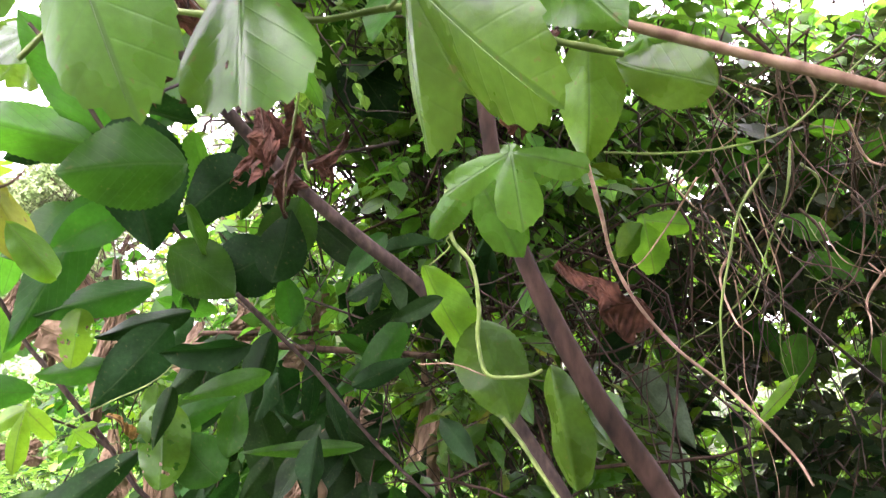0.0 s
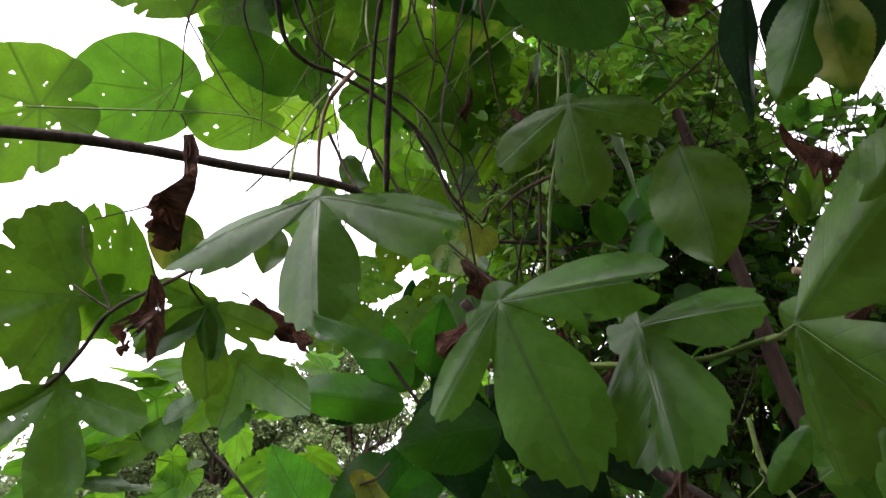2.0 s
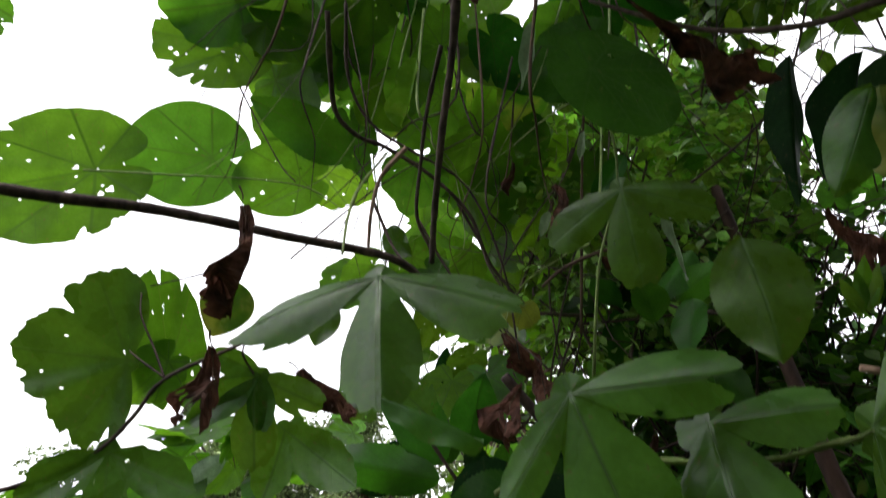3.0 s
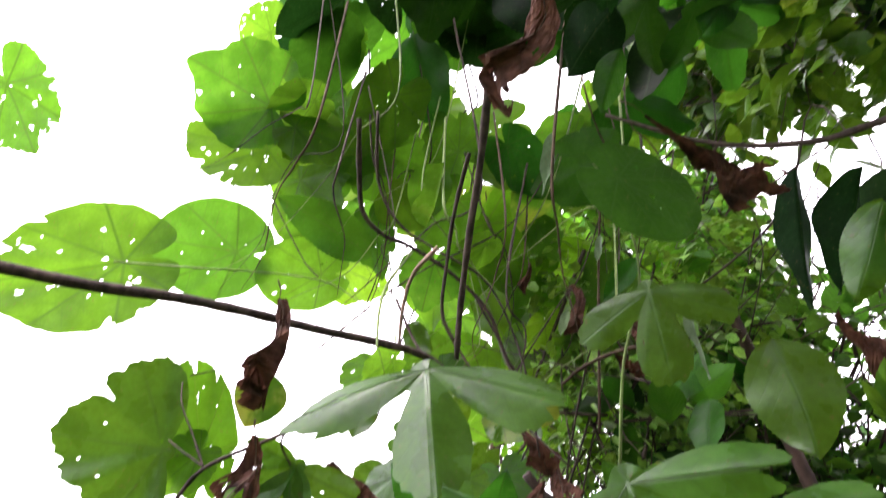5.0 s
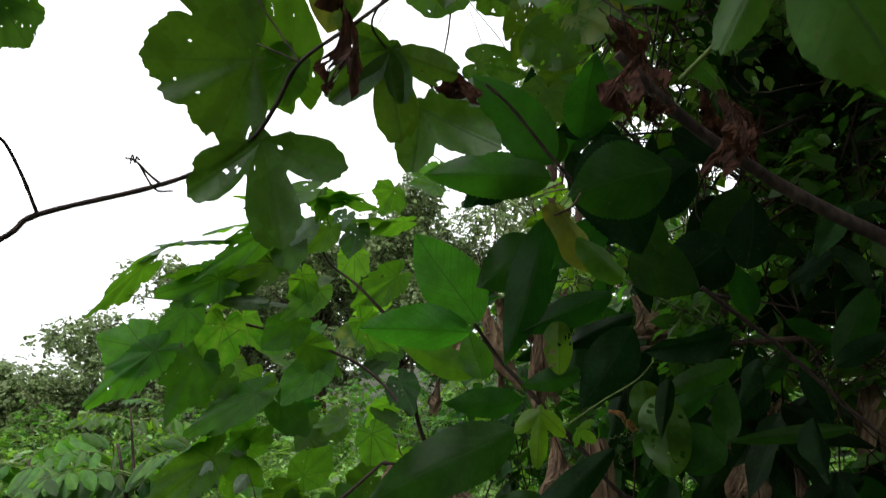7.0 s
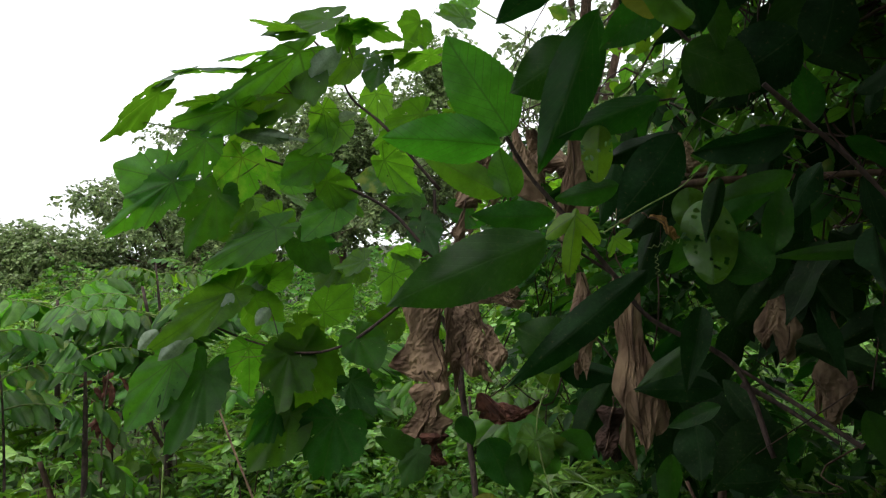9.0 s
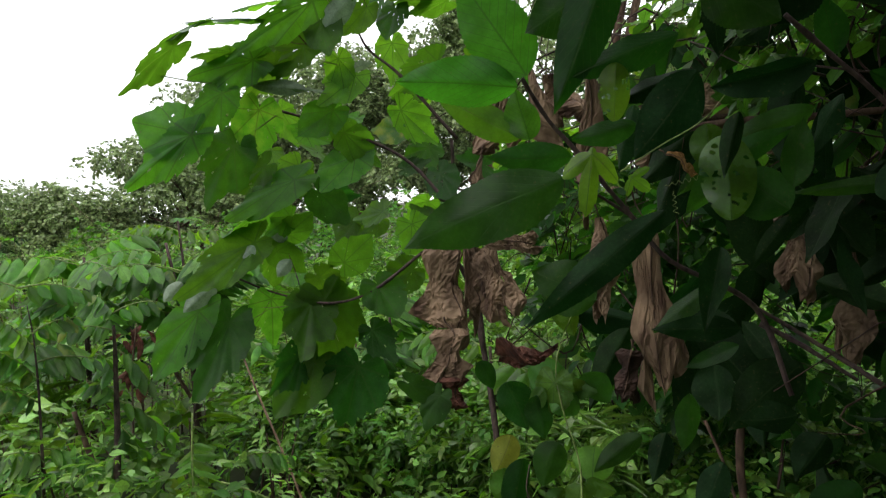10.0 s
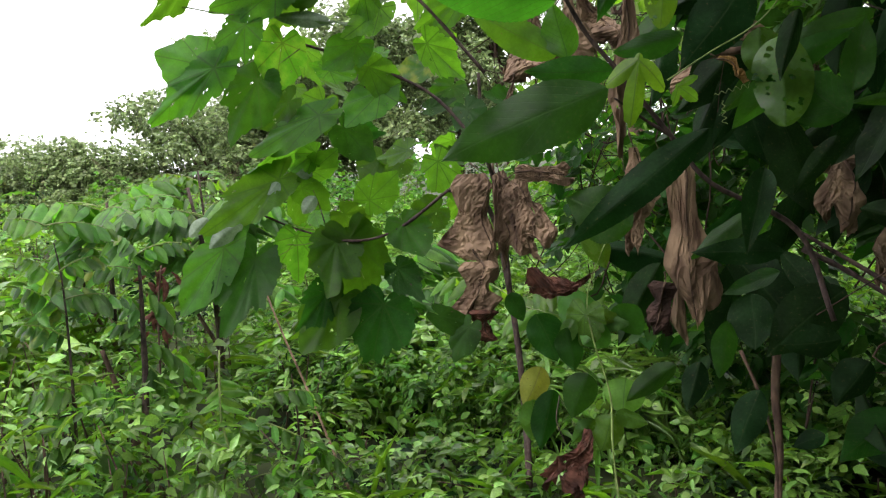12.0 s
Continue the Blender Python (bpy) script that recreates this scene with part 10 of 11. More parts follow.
leaf(heart, "heart", VINE_LEAF, (-0.689, 1.125, 2.021), (-0.785, 1.143, 2.002), (0.327, -0.901, 0.283), 0.079)
leaf(heart, "heart", VINE_LEAF, (-0.776, 1.255, 2.052), (-0.861, 1.32, 2.008), (-0.29, 0.954, 0.074), 0.105)
leaf(heart, "heart", VINE_LEAF, (-0.747, 1.296, 2.156), (-0.653, 1.344, 2.129), (0.486, -0.867, 0.105), 0.094)
leaf(heart, "heart", VINE_LEAF, (-0.659, 1.29, 2.313), (-0.597, 1.306, 2.263), (-0.505, 0.846, 0.168), 0.074)
leaf(heart, "heart", HEART_LEAF, (-0.701, 1.018, 2.201), (-0.703, 0.973, 2.101), (-0.307, 0.889, 0.34), 0.100)
leaf(heart, "oval", BROAD_LEAF, (-0.221, 1.029, 2.757), (-0.184, 1.126, 2.699), (-0.224, -0.662, -0.715), 0.087)
leaf(heart, "heart", BROAD_LEAF, (-0.323, 1.282, 2.942), (-0.331, 1.365, 2.808), (0.467, 0.682, 0.563), 0.118)
leaf(heart, "oval", BROAD_LEAF, (-0.266, 1.355, 2.925), (-0.136, 1.416, 2.859), (0.322, -0.919, -0.228), 0.127)
leaf(heart, "oval", BROAD_LEAF, (-0.152, 0.924, 2.651), (-0.035, 0.981, 2.611), (0.252, -0.948, -0.197), 0.099)
leaf(heart, "oval", HEART_LEAF, (-0.354, 1.153, 2.702), (-0.454, 1.267, 2.615), (0.443, -0.599, -0.667), 0.139)
leaf(heart, "heart", HEART_LEAF, (-0.177, 1.225, 2.904), (-0.326, 1.268, 2.897), (0.018, -0.893, -0.449), 0.117)
leaf(heart, "heart", HEART_LEAF, (-0.304, 1.25, 2.894), (-0.426, 1.261, 2.864), (-0.085, 0.863, 0.497), 0.111)
leaf(heart, "heart", BROAD_LEAF, (-0.232, 1.051, 2.63), (-0.405, 1.126, 2.637), (0.1, -0.848, -0.52), 0.134)
leaf(heart, "heart", HEART_LEAF, (-0.367, 1.337, 2.891), (-0.419, 1.471, 2.786), (0.382, 0.828, 0.411), 0.164)
leaf(heart, "heart", HEART_LEAF, (-0.346, 1.344, 2.896), (-0.256, 1.44, 2.767), (-0.299, -0.592, -0.749), 0.162)
leaf(heart, "heart", HEART_LEAF, (-0.243, 1.266, 2.804), (-0.333, 1.38, 2.769), (-0.126, 0.762, 0.635), 0.135)
leaf(heart, "heart", BROAD_LEAF, (-0.441, 1.087, 2.753), (-0.378, 1.182, 2.656), (-0.026, 0.716, 0.698), 0.111)
leaf(heart, "heart", BROAD_LEAF, (-0.308, 1.342, 3.001), (-0.419, 1.467, 2.911), (0.551, -0.422, -0.72), 0.150)
stem(heart, DARK_BARK, [(-0.138, 1.023, 3.011), (-0.164, 0.921, 2.624), (-0.124, 0.978, 2.57), (-0.071, 1.057, 2.432), (-0.039, 1.084, 2.351), (0.028, 1.138, 2.232)], 0.0021, 0.0004, "twig")
stem(heart, DARK_BARK, [(-0.219, 1.364, 2.826), (-0.247, 1.22, 2.413), (-0.338, 1.248, 2.361), (-0.368, 1.259, 2.301), (-0.445, 1.283, 2.236), (-0.507, 1.31, 2.171)], 0.002, 0.0004, "twig")
stem(heart, DARK_BARK, [(-0.244, 1.088, 3.119), (-0.198, 1.017, 2.706), (-0.195, 1.066, 2.649), (-0.24, 1.099, 2.567), (-0.256, 1.193, 2.52), (-0.26, 1.2, 2.443)], 0.002, 0.0004, "twig")
stem(heart, DARK_BARK, [(-0.696, 1.229, 3.142), (-0.716, 1.141, 2.7), (-0.774, 1.192, 2.601), (-0.866, 1.263, 2.459), (-0.957, 1.286, 2.335), (-1.062, 1.252, 2.193)], 0.0025, 0.0004, "twig")
stem(heart, DARK_BARK, [(-0.489, 0.829, 2.912), (-0.429, 0.825, 2.44), (-0.529, 0.85, 2.39), (-0.583, 0.837, 2.33), (-0.677, 0.86, 2.274), (-0.772, 0.87, 2.217)], 0.0027, 0.0004, "twig")
stem(heart, BARK, [(-0.705, 1.062, 2.988), (-0.679, 0.975, 2.562), (-0.714, 1.047, 2.488), (-0.754, 1.092, 2.405), (-0.815, 1.1, 2.31), (-0.885, 1.11, 2.248)], 0.0019, 0.0004, "twig")
stem(heart, DARK_BARK, [(-0.392, 1.062, 2.667), (-0.411, 0.909, 2.271), (-0.392, 0.964, 2.212), (-0.405, 0.972, 2.137), (-0.406, 1.015, 2.089), (-0.423, 1.042, 2.021)], 0.0026, 0.0004, "twig")
stem(heart, BARK, [(-0.693, 1.017, 3.43), (-0.664, 1.045, 2.964), (-0.666, 1.125, 2.915), (-0.682, 1.193, 2.816), (-0.665, 1.304, 2.641), (-0.664, 1.371, 2.563)], 0.0014, 0.0004, "twig")
stem(heart, GREEN_STEM, [(-0.855, 1.272, 3.017), (-0.781, 1.273, 2.448), (-0.769, 1.314, 2.333), (-0.722, 1.427, 2.231), (-0.721, 1.441, 2.134), (-0.697, 1.458, 2.028)], 0.0019, 0.0004, "twig")
stem(heart, DARK_BARK, [(-0.666, 0.948, 3.244), (-0.603, 1.021, 2.729), (-0.68, 1.03, 2.683), (-0.724, 1.043, 2.602), (-0.765, 1.11, 2.58), (-0.779, 1.161, 2.498)], 0.0023, 0.0004, "twig")
stem(heart, DARK_BARK, [(-1.025, 1.111, 3.251), (-0.917, 1.088, 2.823), (-0.801, 1.168, 2.81), (-0.759, 1.243, 2.782), (-0.715, 1.253, 2.734), (-0.637, 1.338, 2.688)], 0.0018, 0.0004, "twig")
stem(heart, BARK, [(-0.24, 0.79, 2.829), (-0.287, 0.74, 2.388), (-0.294, 0.786, 2.294), (-0.301, 0.849, 2.243), (-0.291, 0.871, 2.174), (-0.29, 0.94, 2.09)], 0.003, 0.0004, "twig")
stem(heart, DARK_BARK, [(-0.635, 1.667, 2.997), (-0.685, 1.489, 2.596), (-0.649, 1.552, 2.555), (-0.521, 1.577, 2.459), (-0.428, 1.677, 2.388), (-0.317, 1.726, 2.303)], 0.002, 0.0004, "twig")
stem(heart, GREEN_STEM, [(-0.527, 0.898, 2.694), (-0.471, 0.742, 2.351), (-0.461, 0.776, 2.317), (-0.456, 0.783, 2.282), (-0.435, 0.837, 2.258), (-0.403, 0.845, 2.22)], 0.0028, 0.0004, "twig")
stem(heart, DARK_BARK, [(-0.506, 1.273, 3.243), (-0.575, 1.232, 2.753), (-0.546, 1.28, 2.705), (-0.523, 1.31, 2.621), (-0.508, 1.364, 2.576), (-0.529, 1.415, 2.525)], 0.0029, 0.0004, "twig")
stem(heart, DARK_BARK, [(-0.67, 0.812, 2.747), (-0.559, 0.748, 2.336), (-0.596, 0.781, 2.308), (-0.571, 0.79, 2.244), (-0.623, 0.849, 2.189), (-0.605, 0.852, 2.107)], 0.0013, 0.0004, "twig")
stem(heart, DARK_BARK, [(-0.67, 0.795, 2.775), (-0.628, 0.663, 2.411), (-0.645, 0.684, 2.364), (-0.639, 0.725, 2.308), (-0.649, 0.748, 2.28), (-0.674, 0.788, 2.23)], 0.0023, 0.0004, "twig")
stem(heart, DARK_BARK, [(-0.299, 1.775, 2.873), (-0.389, 1.595, 2.462), (-0.423, 1.594, 2.389), (-0.428, 1.665, 2.282), (-0.438, 1.687, 2.157), (-0.436, 1.711, 2.062)], 0.0019, 0.0004, "twig")
stem(heart, GREEN_STEM, [(-0.637, 1.312, 2.736), (-0.535, 1.176, 2.326), (-0.591, 1.172, 2.256), (-0.623, 1.242, 2.137), (-0.664, 1.278, 2.055), (-0.641, 1.269, 1.942)], 0.0014, 0.0004, "twig")
stem(heart, BARK, [(-0.421, 1.51, 3.057), (-0.353, 1.442, 2.562), (-0.328, 1.495, 2.454), (-0.311, 1.555, 2.375), (-0.287, 1.552, 2.296), (-0.288, 1.614, 2.235)], 0.0013, 0.0004, "twig")
stem(heart, BARK, [(-0.431, 0.93, 2.712), (-0.381, 0.799, 2.335), (-0.413, 0.851, 2.267), (-0.43, 0.841, 2.203), (-0.461, 0.87, 2.155), (-0.454, 0.936, 2.098)], 0.0022, 0.0004, "twig")
stem(heart, DARK_BARK, [(-0.668, 0.592, 2.837), (-0.617, 0.531, 2.444), (-0.631, 0.523, 2.405), (-0.68, 0.521, 2.38), (-0.762, 0.549, 2.368), (-0.816, 0.534, 2.327)], 0.0017, 0.0004, "twig")
stem(heart, DARK_BARK, [(-0.599, 1.084, 3.329), (-0.504, 1.059, 2.911), (-0.545, 1.091, 2.896), (-0.57, 1.089, 2.85), (-0.567, 1.125, 2.806), (-0.568, 1.181, 2.758)], 0.0025, 0.0004, "twig")
stem(heart, DARK_BARK, [(-0.749, 0.714, 3.013), (-0.674, 0.74, 2.557), (-0.771, 0.744, 2.525), (-0.827, 0.769, 2.448), (-0.864, 0.809, 2.391), (-0.923, 0.797, 2.292)], 0.0015, 0.0004, "twig")
stem(heart, GREEN_STEM, [(-0.17, 0.974, 2.785), (-0.191, 0.856, 2.391), (-0.257, 0.884, 2.39), (-0.305, 0.89, 2.37), (-0.363, 0.883, 2.322), (-0.421, 0.899, 2.305)], 0.0029, 0.0004, "twig")
stem(heart, BARK, [(-0.269, 0.958, 3.194), (-0.238, 0.974, 2.722), (-0.203, 1.091, 2.628), (-0.18, 1.151, 2.514), (-0.195, 1.191, 2.428), (-0.177, 1.252, 2.267)], 0.0027, 0.0004, "twig")
stem(heart, GREEN_STEM, [(-0.486, 0.946, 3.094), (-0.529, 0.896, 2.652), (-0.594, 0.948, 2.607), (-0.651, 0.914, 2.537), (-0.732, 0.924, 2.51), (-0.768, 0.939, 2.477)], 0.0016, 0.0004, "twig")
stem(heart, GREEN_STEM, [(-0.222, 1.107, 2.568), (-0.235, 0.932, 2.187), (-0.289, 0.954, 2.152), (-0.349, 0.952, 2.118), (-0.388, 0.971, 2.089), (-0.399, 0.96, 2.039)], 0.0024, 0.0004, "twig")
stem(heart, DARK_BARK, [(-0.585, 1.14, 2.903), (-0.479, 1.033, 2.513), (-0.455, 1.07, 2.477), (-0.448, 1.106, 2.404), (-0.459, 1.163, 2.369), (-0.489, 1.189, 2.273)], 0.0023, 0.0004, "twig")
stem(heart, GREEN_STEM, [(-0.779, 0.806, 3.317), (-0.799, 0.86, 2.82), (-0.892, 0.875, 2.795), (-0.947, 0.875, 2.74), (-1.047, 0.85, 2.689), (-1.13, 0.819, 2.604)], 0.0019, 0.0004, "twig")
stem(heart, GREEN_STEM, [(-0.378, 1.456, 3.002), (-0.331, 1.329, 2.593), (-0.403, 1.383, 2.472), (-0.479, 1.407, 2.401), (-0.556, 1.415, 2.305), (-0.681, 1.476, 2.214)], 0.0023, 0.0004, "twig")
stem(heart, DARK_BARK, [(-0.774, 0.988, 3.083), (-0.705, 0.922, 2.677), (-0.689, 0.959, 2.606), (-0.699, 1.033, 2.544), (-0.73, 1.076, 2.52), (-0.768, 1.074, 2.416)], 0.0028, 0.0004, "twig")
stem(heart, GREEN_STEM, [(-0.658, 1.076, 2.903), (-0.649, 0.948, 2.504), (-0.687, 0.953, 2.464), (-0.753, 0.965, 2.395), (-0.837, 0.945, 2.35), (-0.931, 0.938, 2.313)], 0.002, 0.0004, "twig")
stem(heart, BARK, [(-0.906, 1.028, 3.355), (-0.87, 0.988, 2.931), (-0.905, 1.047, 2.893), (-0.848, 1.084, 2.817), (-0.788, 1.167, 2.811), (-0.775, 1.215, 2.736)], 0.0019, 0.0004, "twig")
stem(heart, BARK, [(-0.421, 1.251, 2.879), (-0.423, 1.125, 2.462), (-0.464, 1.163, 2.396), (-0.533, 1.202, 2.31), (-0.595, 1.193, 2.244), (-0.622, 1.208, 2.179)], 0.0021, 0.0004, "twig")
stem(heart, GREEN_STEM, [(-0.613, 0.783, 3.007), (-0.558, 0.722, 2.614), (-0.636, 0.73, 2.539), (-0.704, 0.761, 2.48), (-0.83, 0.791, 2.377), (-0.921, 0.763, 2.299)], 0.0022, 0.0004, "twig")
stem(heart, DARK_BARK, [(-0.594, 1.41, 3.148), (-0.544, 1.313, 2.728), (-0.437, 1.403, 2.645), (-0.35, 1.522, 2.462), (-0.237, 1.543, 2.348), (-0.175, 1.635, 2.167)], 0.002, 0.0004, "twig")
stem(heart, GREEN_STEM, [(-0.571, 0.98, 2.846), (-0.55, 0.841, 2.477), (-0.522, 0.878, 2.395), (-0.489, 0.956, 2.367), (-0.46, 0.996, 2.267), (-0.416, 1.091, 2.162)], 0.0022, 0.0004, "twig")
stem(heart, GREEN_STEM, [(-0.172, 1.314, 3.185), (-0.258, 1.209, 2.785), (-0.278, 1.228, 2.741), (-0.375, 1.272, 2.706), (-0.457, 1.304, 2.648), (-0.485, 1.345, 2.599)], 0.002, 0.0004, "twig")
stem(heart, DARK_BARK, [(-0.225, 1.333, 3.37), (-0.245, 1.311, 2.9), (-0.249, 1.372, 2.827), (-0.289, 1.438, 2.772), (-0.269, 1.462, 2.71), (-0.261, 1.495, 2.599)], 0.002, 0.0004, "twig")
stem(heart, GREEN_STEM, [(-0.256, 1.168, 3.02), (-0.334, 1.06, 2.613), (-0.433, 1.133, 2.508), (-0.493, 1.151, 2.434), (-0.589, 1.157, 2.362), (-0.713, 1.155, 2.28)], 0.0025, 0.0004, "twig")
stem(heart, BARK, [(-0.694, 0.724, 2.924), (-0.674, 0.651, 2.517), (-0.736, 0.695, 2.462), (-0.778, 0.713, 2.41), (-0.812, 0.753, 2.318), (-0.863, 0.78, 2.27)], 0.0029, 0.0004, "twig")
stem(heart, BARK, [(-0.958, 0.961, 3.246), (-0.884, 0.909, 2.845), (-0.986, 0.913, 2.775), (-1.04, 0.926, 2.685), (-1.135, 0.962, 2.597), (-1.237, 0.951, 2.527)], 0.0023, 0.0004, "twig")
stem(heart, BARK, [(-0.567, 1.539, 2.995), (-0.557, 1.397, 2.584), (-0.524, 1.478, 2.493), (-0.481, 1.509, 2.369), (-0.411, 1.601, 2.269), (-0.338, 1.607, 2.131)], 0.0022, 0.0004, "twig")
stem(heart, DARK_BARK, [(-0.511, 1.519, 3.211), (-0.461, 1.452, 2.746), (-0.42, 1.52, 2.701), (-0.38, 1.574, 2.608), (-0.297, 1.595, 2.541), (-0.262, 1.641, 2.495)], 0.0024, 0.0004, "twig")
stem(heart, DARK_BARK, [(-1.061, 0.993, 3.44), (-1.005, 1.103, 2.899), (-1.007, 1.168, 2.876), (-0.966, 1.206, 2.791), (-0.935, 1.335, 2.724), (-0.877, 1.383, 2.594)], 0.0019, 0.0004, "twig")

tangle = plant("dry_vine_tangle", (0.7, 1.6, 0), "tangle of thin dry and green vine stems", "vine")
stem(tangle, BARK, [(0.48, 1.152, 1.861), (0.49, 1.154, 1.778), (0.557, 1.188, 1.751), (0.561, 1.155, 1.697), (0.615, 1.156, 1.634), (0.68, 1.135, 1.579)], 0.0014, 0.0004)
stem(tangle, BARK, [(0.578, 1.647, 2.002), (0.612, 1.685, 1.894), (0.614, 1.643, 1.828), (0.684, 1.643, 1.748)], 0.0013, 0.0004)
stem(tangle, BARK, [(0.584, 1.392, 2.157), (0.645, 1.439, 2.114), (0.646, 1.412, 2.048), (0.718, 1.359, 2.014), (0.71, 1.349, 1.967)], 0.0029, 0.0004)
stem(tangle, PINK_STEM, [(0.748, 1.2, 2.043), (0.704, 1.252, 1.978), (0.714, 1.329, 1.88), (0.674, 1.372, 1.756)], 0.0013, 0.0004)
stem(tangle, BARK, [(0.573, 1.226, 2.116), (0.583, 1.263, 2.03), (0.624, 1.299, 1.965), (0.626, 1.302, 1.873), (0.601, 1.348, 1.812)], 0.0027, 0.0004)
stem(tangle, BARK, [(0.645, 1.184, 2.041), (0.595, 1.189, 2.017), (0.559, 1.223, 1.987), (0.533, 1.305, 1.971), (0.468, 1.356, 1.931), (0.414, 1.332, 1.896)], 0.0027, 0.0004)
stem(tangle, BARK, [(0.601, 1.217, 2.092), (0.562, 1.309, 2.052), (0.48, 1.321, 1.964), (0.476, 1.367, 1.876), (0.449, 1.421, 1.79)], 0.0024, 0.0004)
stem(tangle, PINK_STEM, [(1.044, 1.786, 2.092), (1.084, 1.802, 2.02), (1.188, 1.784, 1.903), (1.23, 1.709, 1.757), (1.255, 1.731, 1.613)], 0.002, 0.0004)
stem(tangle, BARK, [(0.623, 1.448, 2.151), (0.542, 1.499, 2.122), (0.549, 1.528, 2.085), (0.474, 1.577, 2.041), (0.476, 1.555, 1.98)], 0.0015, 0.0004)
stem(tangle, BARK, [(0.521, 1.635, 2.161), (0.512, 1.63, 2.106), (0.449, 1.714, 2.088), (0.378, 1.693, 1.966)], 0.0029, 0.0004)
stem(tangle, BARK, [(0.638, 1.353, 1.804), (0.673, 1.347, 1.763), (0.698, 1.36, 1.686), (0.661, 1.347, 1.661), (0.659, 1.328, 1.609)], 0.003, 0.0004)
stem(tangle, BARK, [(0.588, 1.267, 1.903), (0.595, 1.29, 1.815), (0.539, 1.288, 1.748), (0.517, 1.306, 1.712), (0.5, 1.329, 1.65)], 0.0019, 0.0004)
stem(tangle, BARK, [(0.78, 1.391, 2.001), (0.763, 1.396, 1.892), (0.769, 1.397, 1.814), (0.847, 1.411, 1.787), (0.84, 1.43, 1.735)], 0.0018, 0.0004)
stem(tangle, PINK_STEM, [(1.025, 1.857, 2.19), (0.982, 1.872, 2.128), (0.986, 1.934, 1.96), (1.007, 1.986, 1.877)], 0.0019, 0.0004)
stem(tangle, DARK_BARK, [(0.935, 1.595, 1.857), (0.918, 1.593, 1.761), (0.872, 1.629, 1.677), (0.918, 1.684, 1.536), (0.892, 1.608, 1.392)], 0.0014, 0.0004)
stem(tangle, BARK, [(0.451, 1.689, 2.116), (0.545, 1.7, 2.037), (0.523, 1.71, 1.938), (0.536, 1.745, 1.844), (0.607, 1.693, 1.759), (0.684, 1.701, 1.635)], 0.0027, 0.0004)
stem(tangle, BARK, [(0.392, 1.857, 2.371), (0.399, 1.828, 2.333), (0.428, 1.867, 2.297), (0.443, 1.917, 2.272)], 0.0019, 0.0004)
stem(tangle, PINK_STEM, [(0.869, 1.982, 1.972), (0.891, 2.014, 1.894), (0.82, 1.99, 1.832), (0.818, 2.082, 1.744)], 0.0014, 0.0004)
stem(tangle, PINK_STEM, [(0.621, 1.146, 1.911), (0.669, 1.176, 1.854), (0.701, 1.112, 1.814), (0.729, 1.134, 1.714), (0.748, 1.135, 1.619), (0.759, 1.071, 1.578)], 0.0022, 0.0004)
stem(tangle, BARK, [(0.71, 1.307, 1.823), (0.735, 1.313, 1.783), (0.704, 1.293, 1.673), (0.687, 1.379, 1.634), (0.647, 1.352, 1.588), (0.64, 1.336, 1.514)], 0.0025, 0.0004)
stem(tangle, BARK, [(0.518, 1.393, 2.106), (0.503, 1.398, 2.05), (0.461, 1.468, 2.059), (0.476, 1.475, 2.012), (0.436, 1.482, 1.996)], 0.002, 0.0004)
stem(tangle, BARK, [(0.988, 1.73, 1.944), (1.015, 1.739, 1.845), (1.053, 1.667, 1.74), (1.1, 1.716, 1.691)], 0.0013, 0.0004)
stem(tangle, BARK, [(0.723, 1.418, 2.002), (0.736, 1.436, 1.963), (0.775, 1.401, 1.896), (0.799, 1.452, 1.863), (0.767, 1.382, 1.825)], 0.0024, 0.0004)
stem(tangle, DARK_BARK, [(0.407, 1.444, 2.127), (0.449, 1.449, 2.047), (0.506, 1.495, 1.98), (0.546, 1.481, 1.897), (0.539, 1.443, 1.789)], 0.0024, 0.0004)
stem(tangle, PINK_STEM, [(0.976, 1.952, 1.858), (1.025, 1.882, 1.789), (1.16, 1.914, 1.771), (1.192, 1.895, 1.686), (1.242, 1.769, 1.63)], 0.0015, 0.0004)
stem(tangle, BARK, [(0.668, 1.091, 1.952), (0.673, 1.127, 1.859), (0.644, 1.109, 1.809), (0.648, 1.129, 1.703)], 0.0016, 0.0004)
stem(tangle, BARK, [(0.549, 1.611, 1.706), (0.553, 1.606, 1.653), (0.552, 1.571, 1.629), (0.585, 1.63, 1.567)], 0.0016, 0.0004)
stem(tangle, PINK_STEM, [(0.622, 1.628, 1.69), (0.633, 1.62, 1.593), (0.637, 1.619, 1.471), (0.641, 1.575, 1.411), (0.684, 1.579, 1.272), (0.659, 1.531, 1.166)], 0.0019, 0.0004)
stem(tangle, GREEN_STEM, [(0.473, 1.423, 2.073), (0.54, 1.41, 2.032), (0.555, 1.445, 1.913), (0.611, 1.437, 1.824), (0.67, 1.436, 1.732)], 0.0015, 0.0004)
stem(tangle, PINK_STEM, [(0.701, 1.169, 1.696), (0.691, 1.233, 1.635), (0.686, 1.219, 1.596), (0.649, 1.152, 1.568), (0.675, 1.212, 1.528)], 0.0028, 0.0004)
stem(tangle, GREEN_STEM, [(0.838, 1.878, 1.99), (0.797, 1.919, 1.978), (0.731, 1.934, 1.898), (0.661, 1.954, 1.828), (0.542, 1.986, 1.799)], 0.0025, 0.0004)
stem(tangle, PINK_STEM, [(0.436, 1.154, 1.698), (0.431, 1.189, 1.654), (0.444, 1.162, 1.588), (0.473, 1.174, 1.564), (0.477, 1.176, 1.526)], 0.0027, 0.0004)
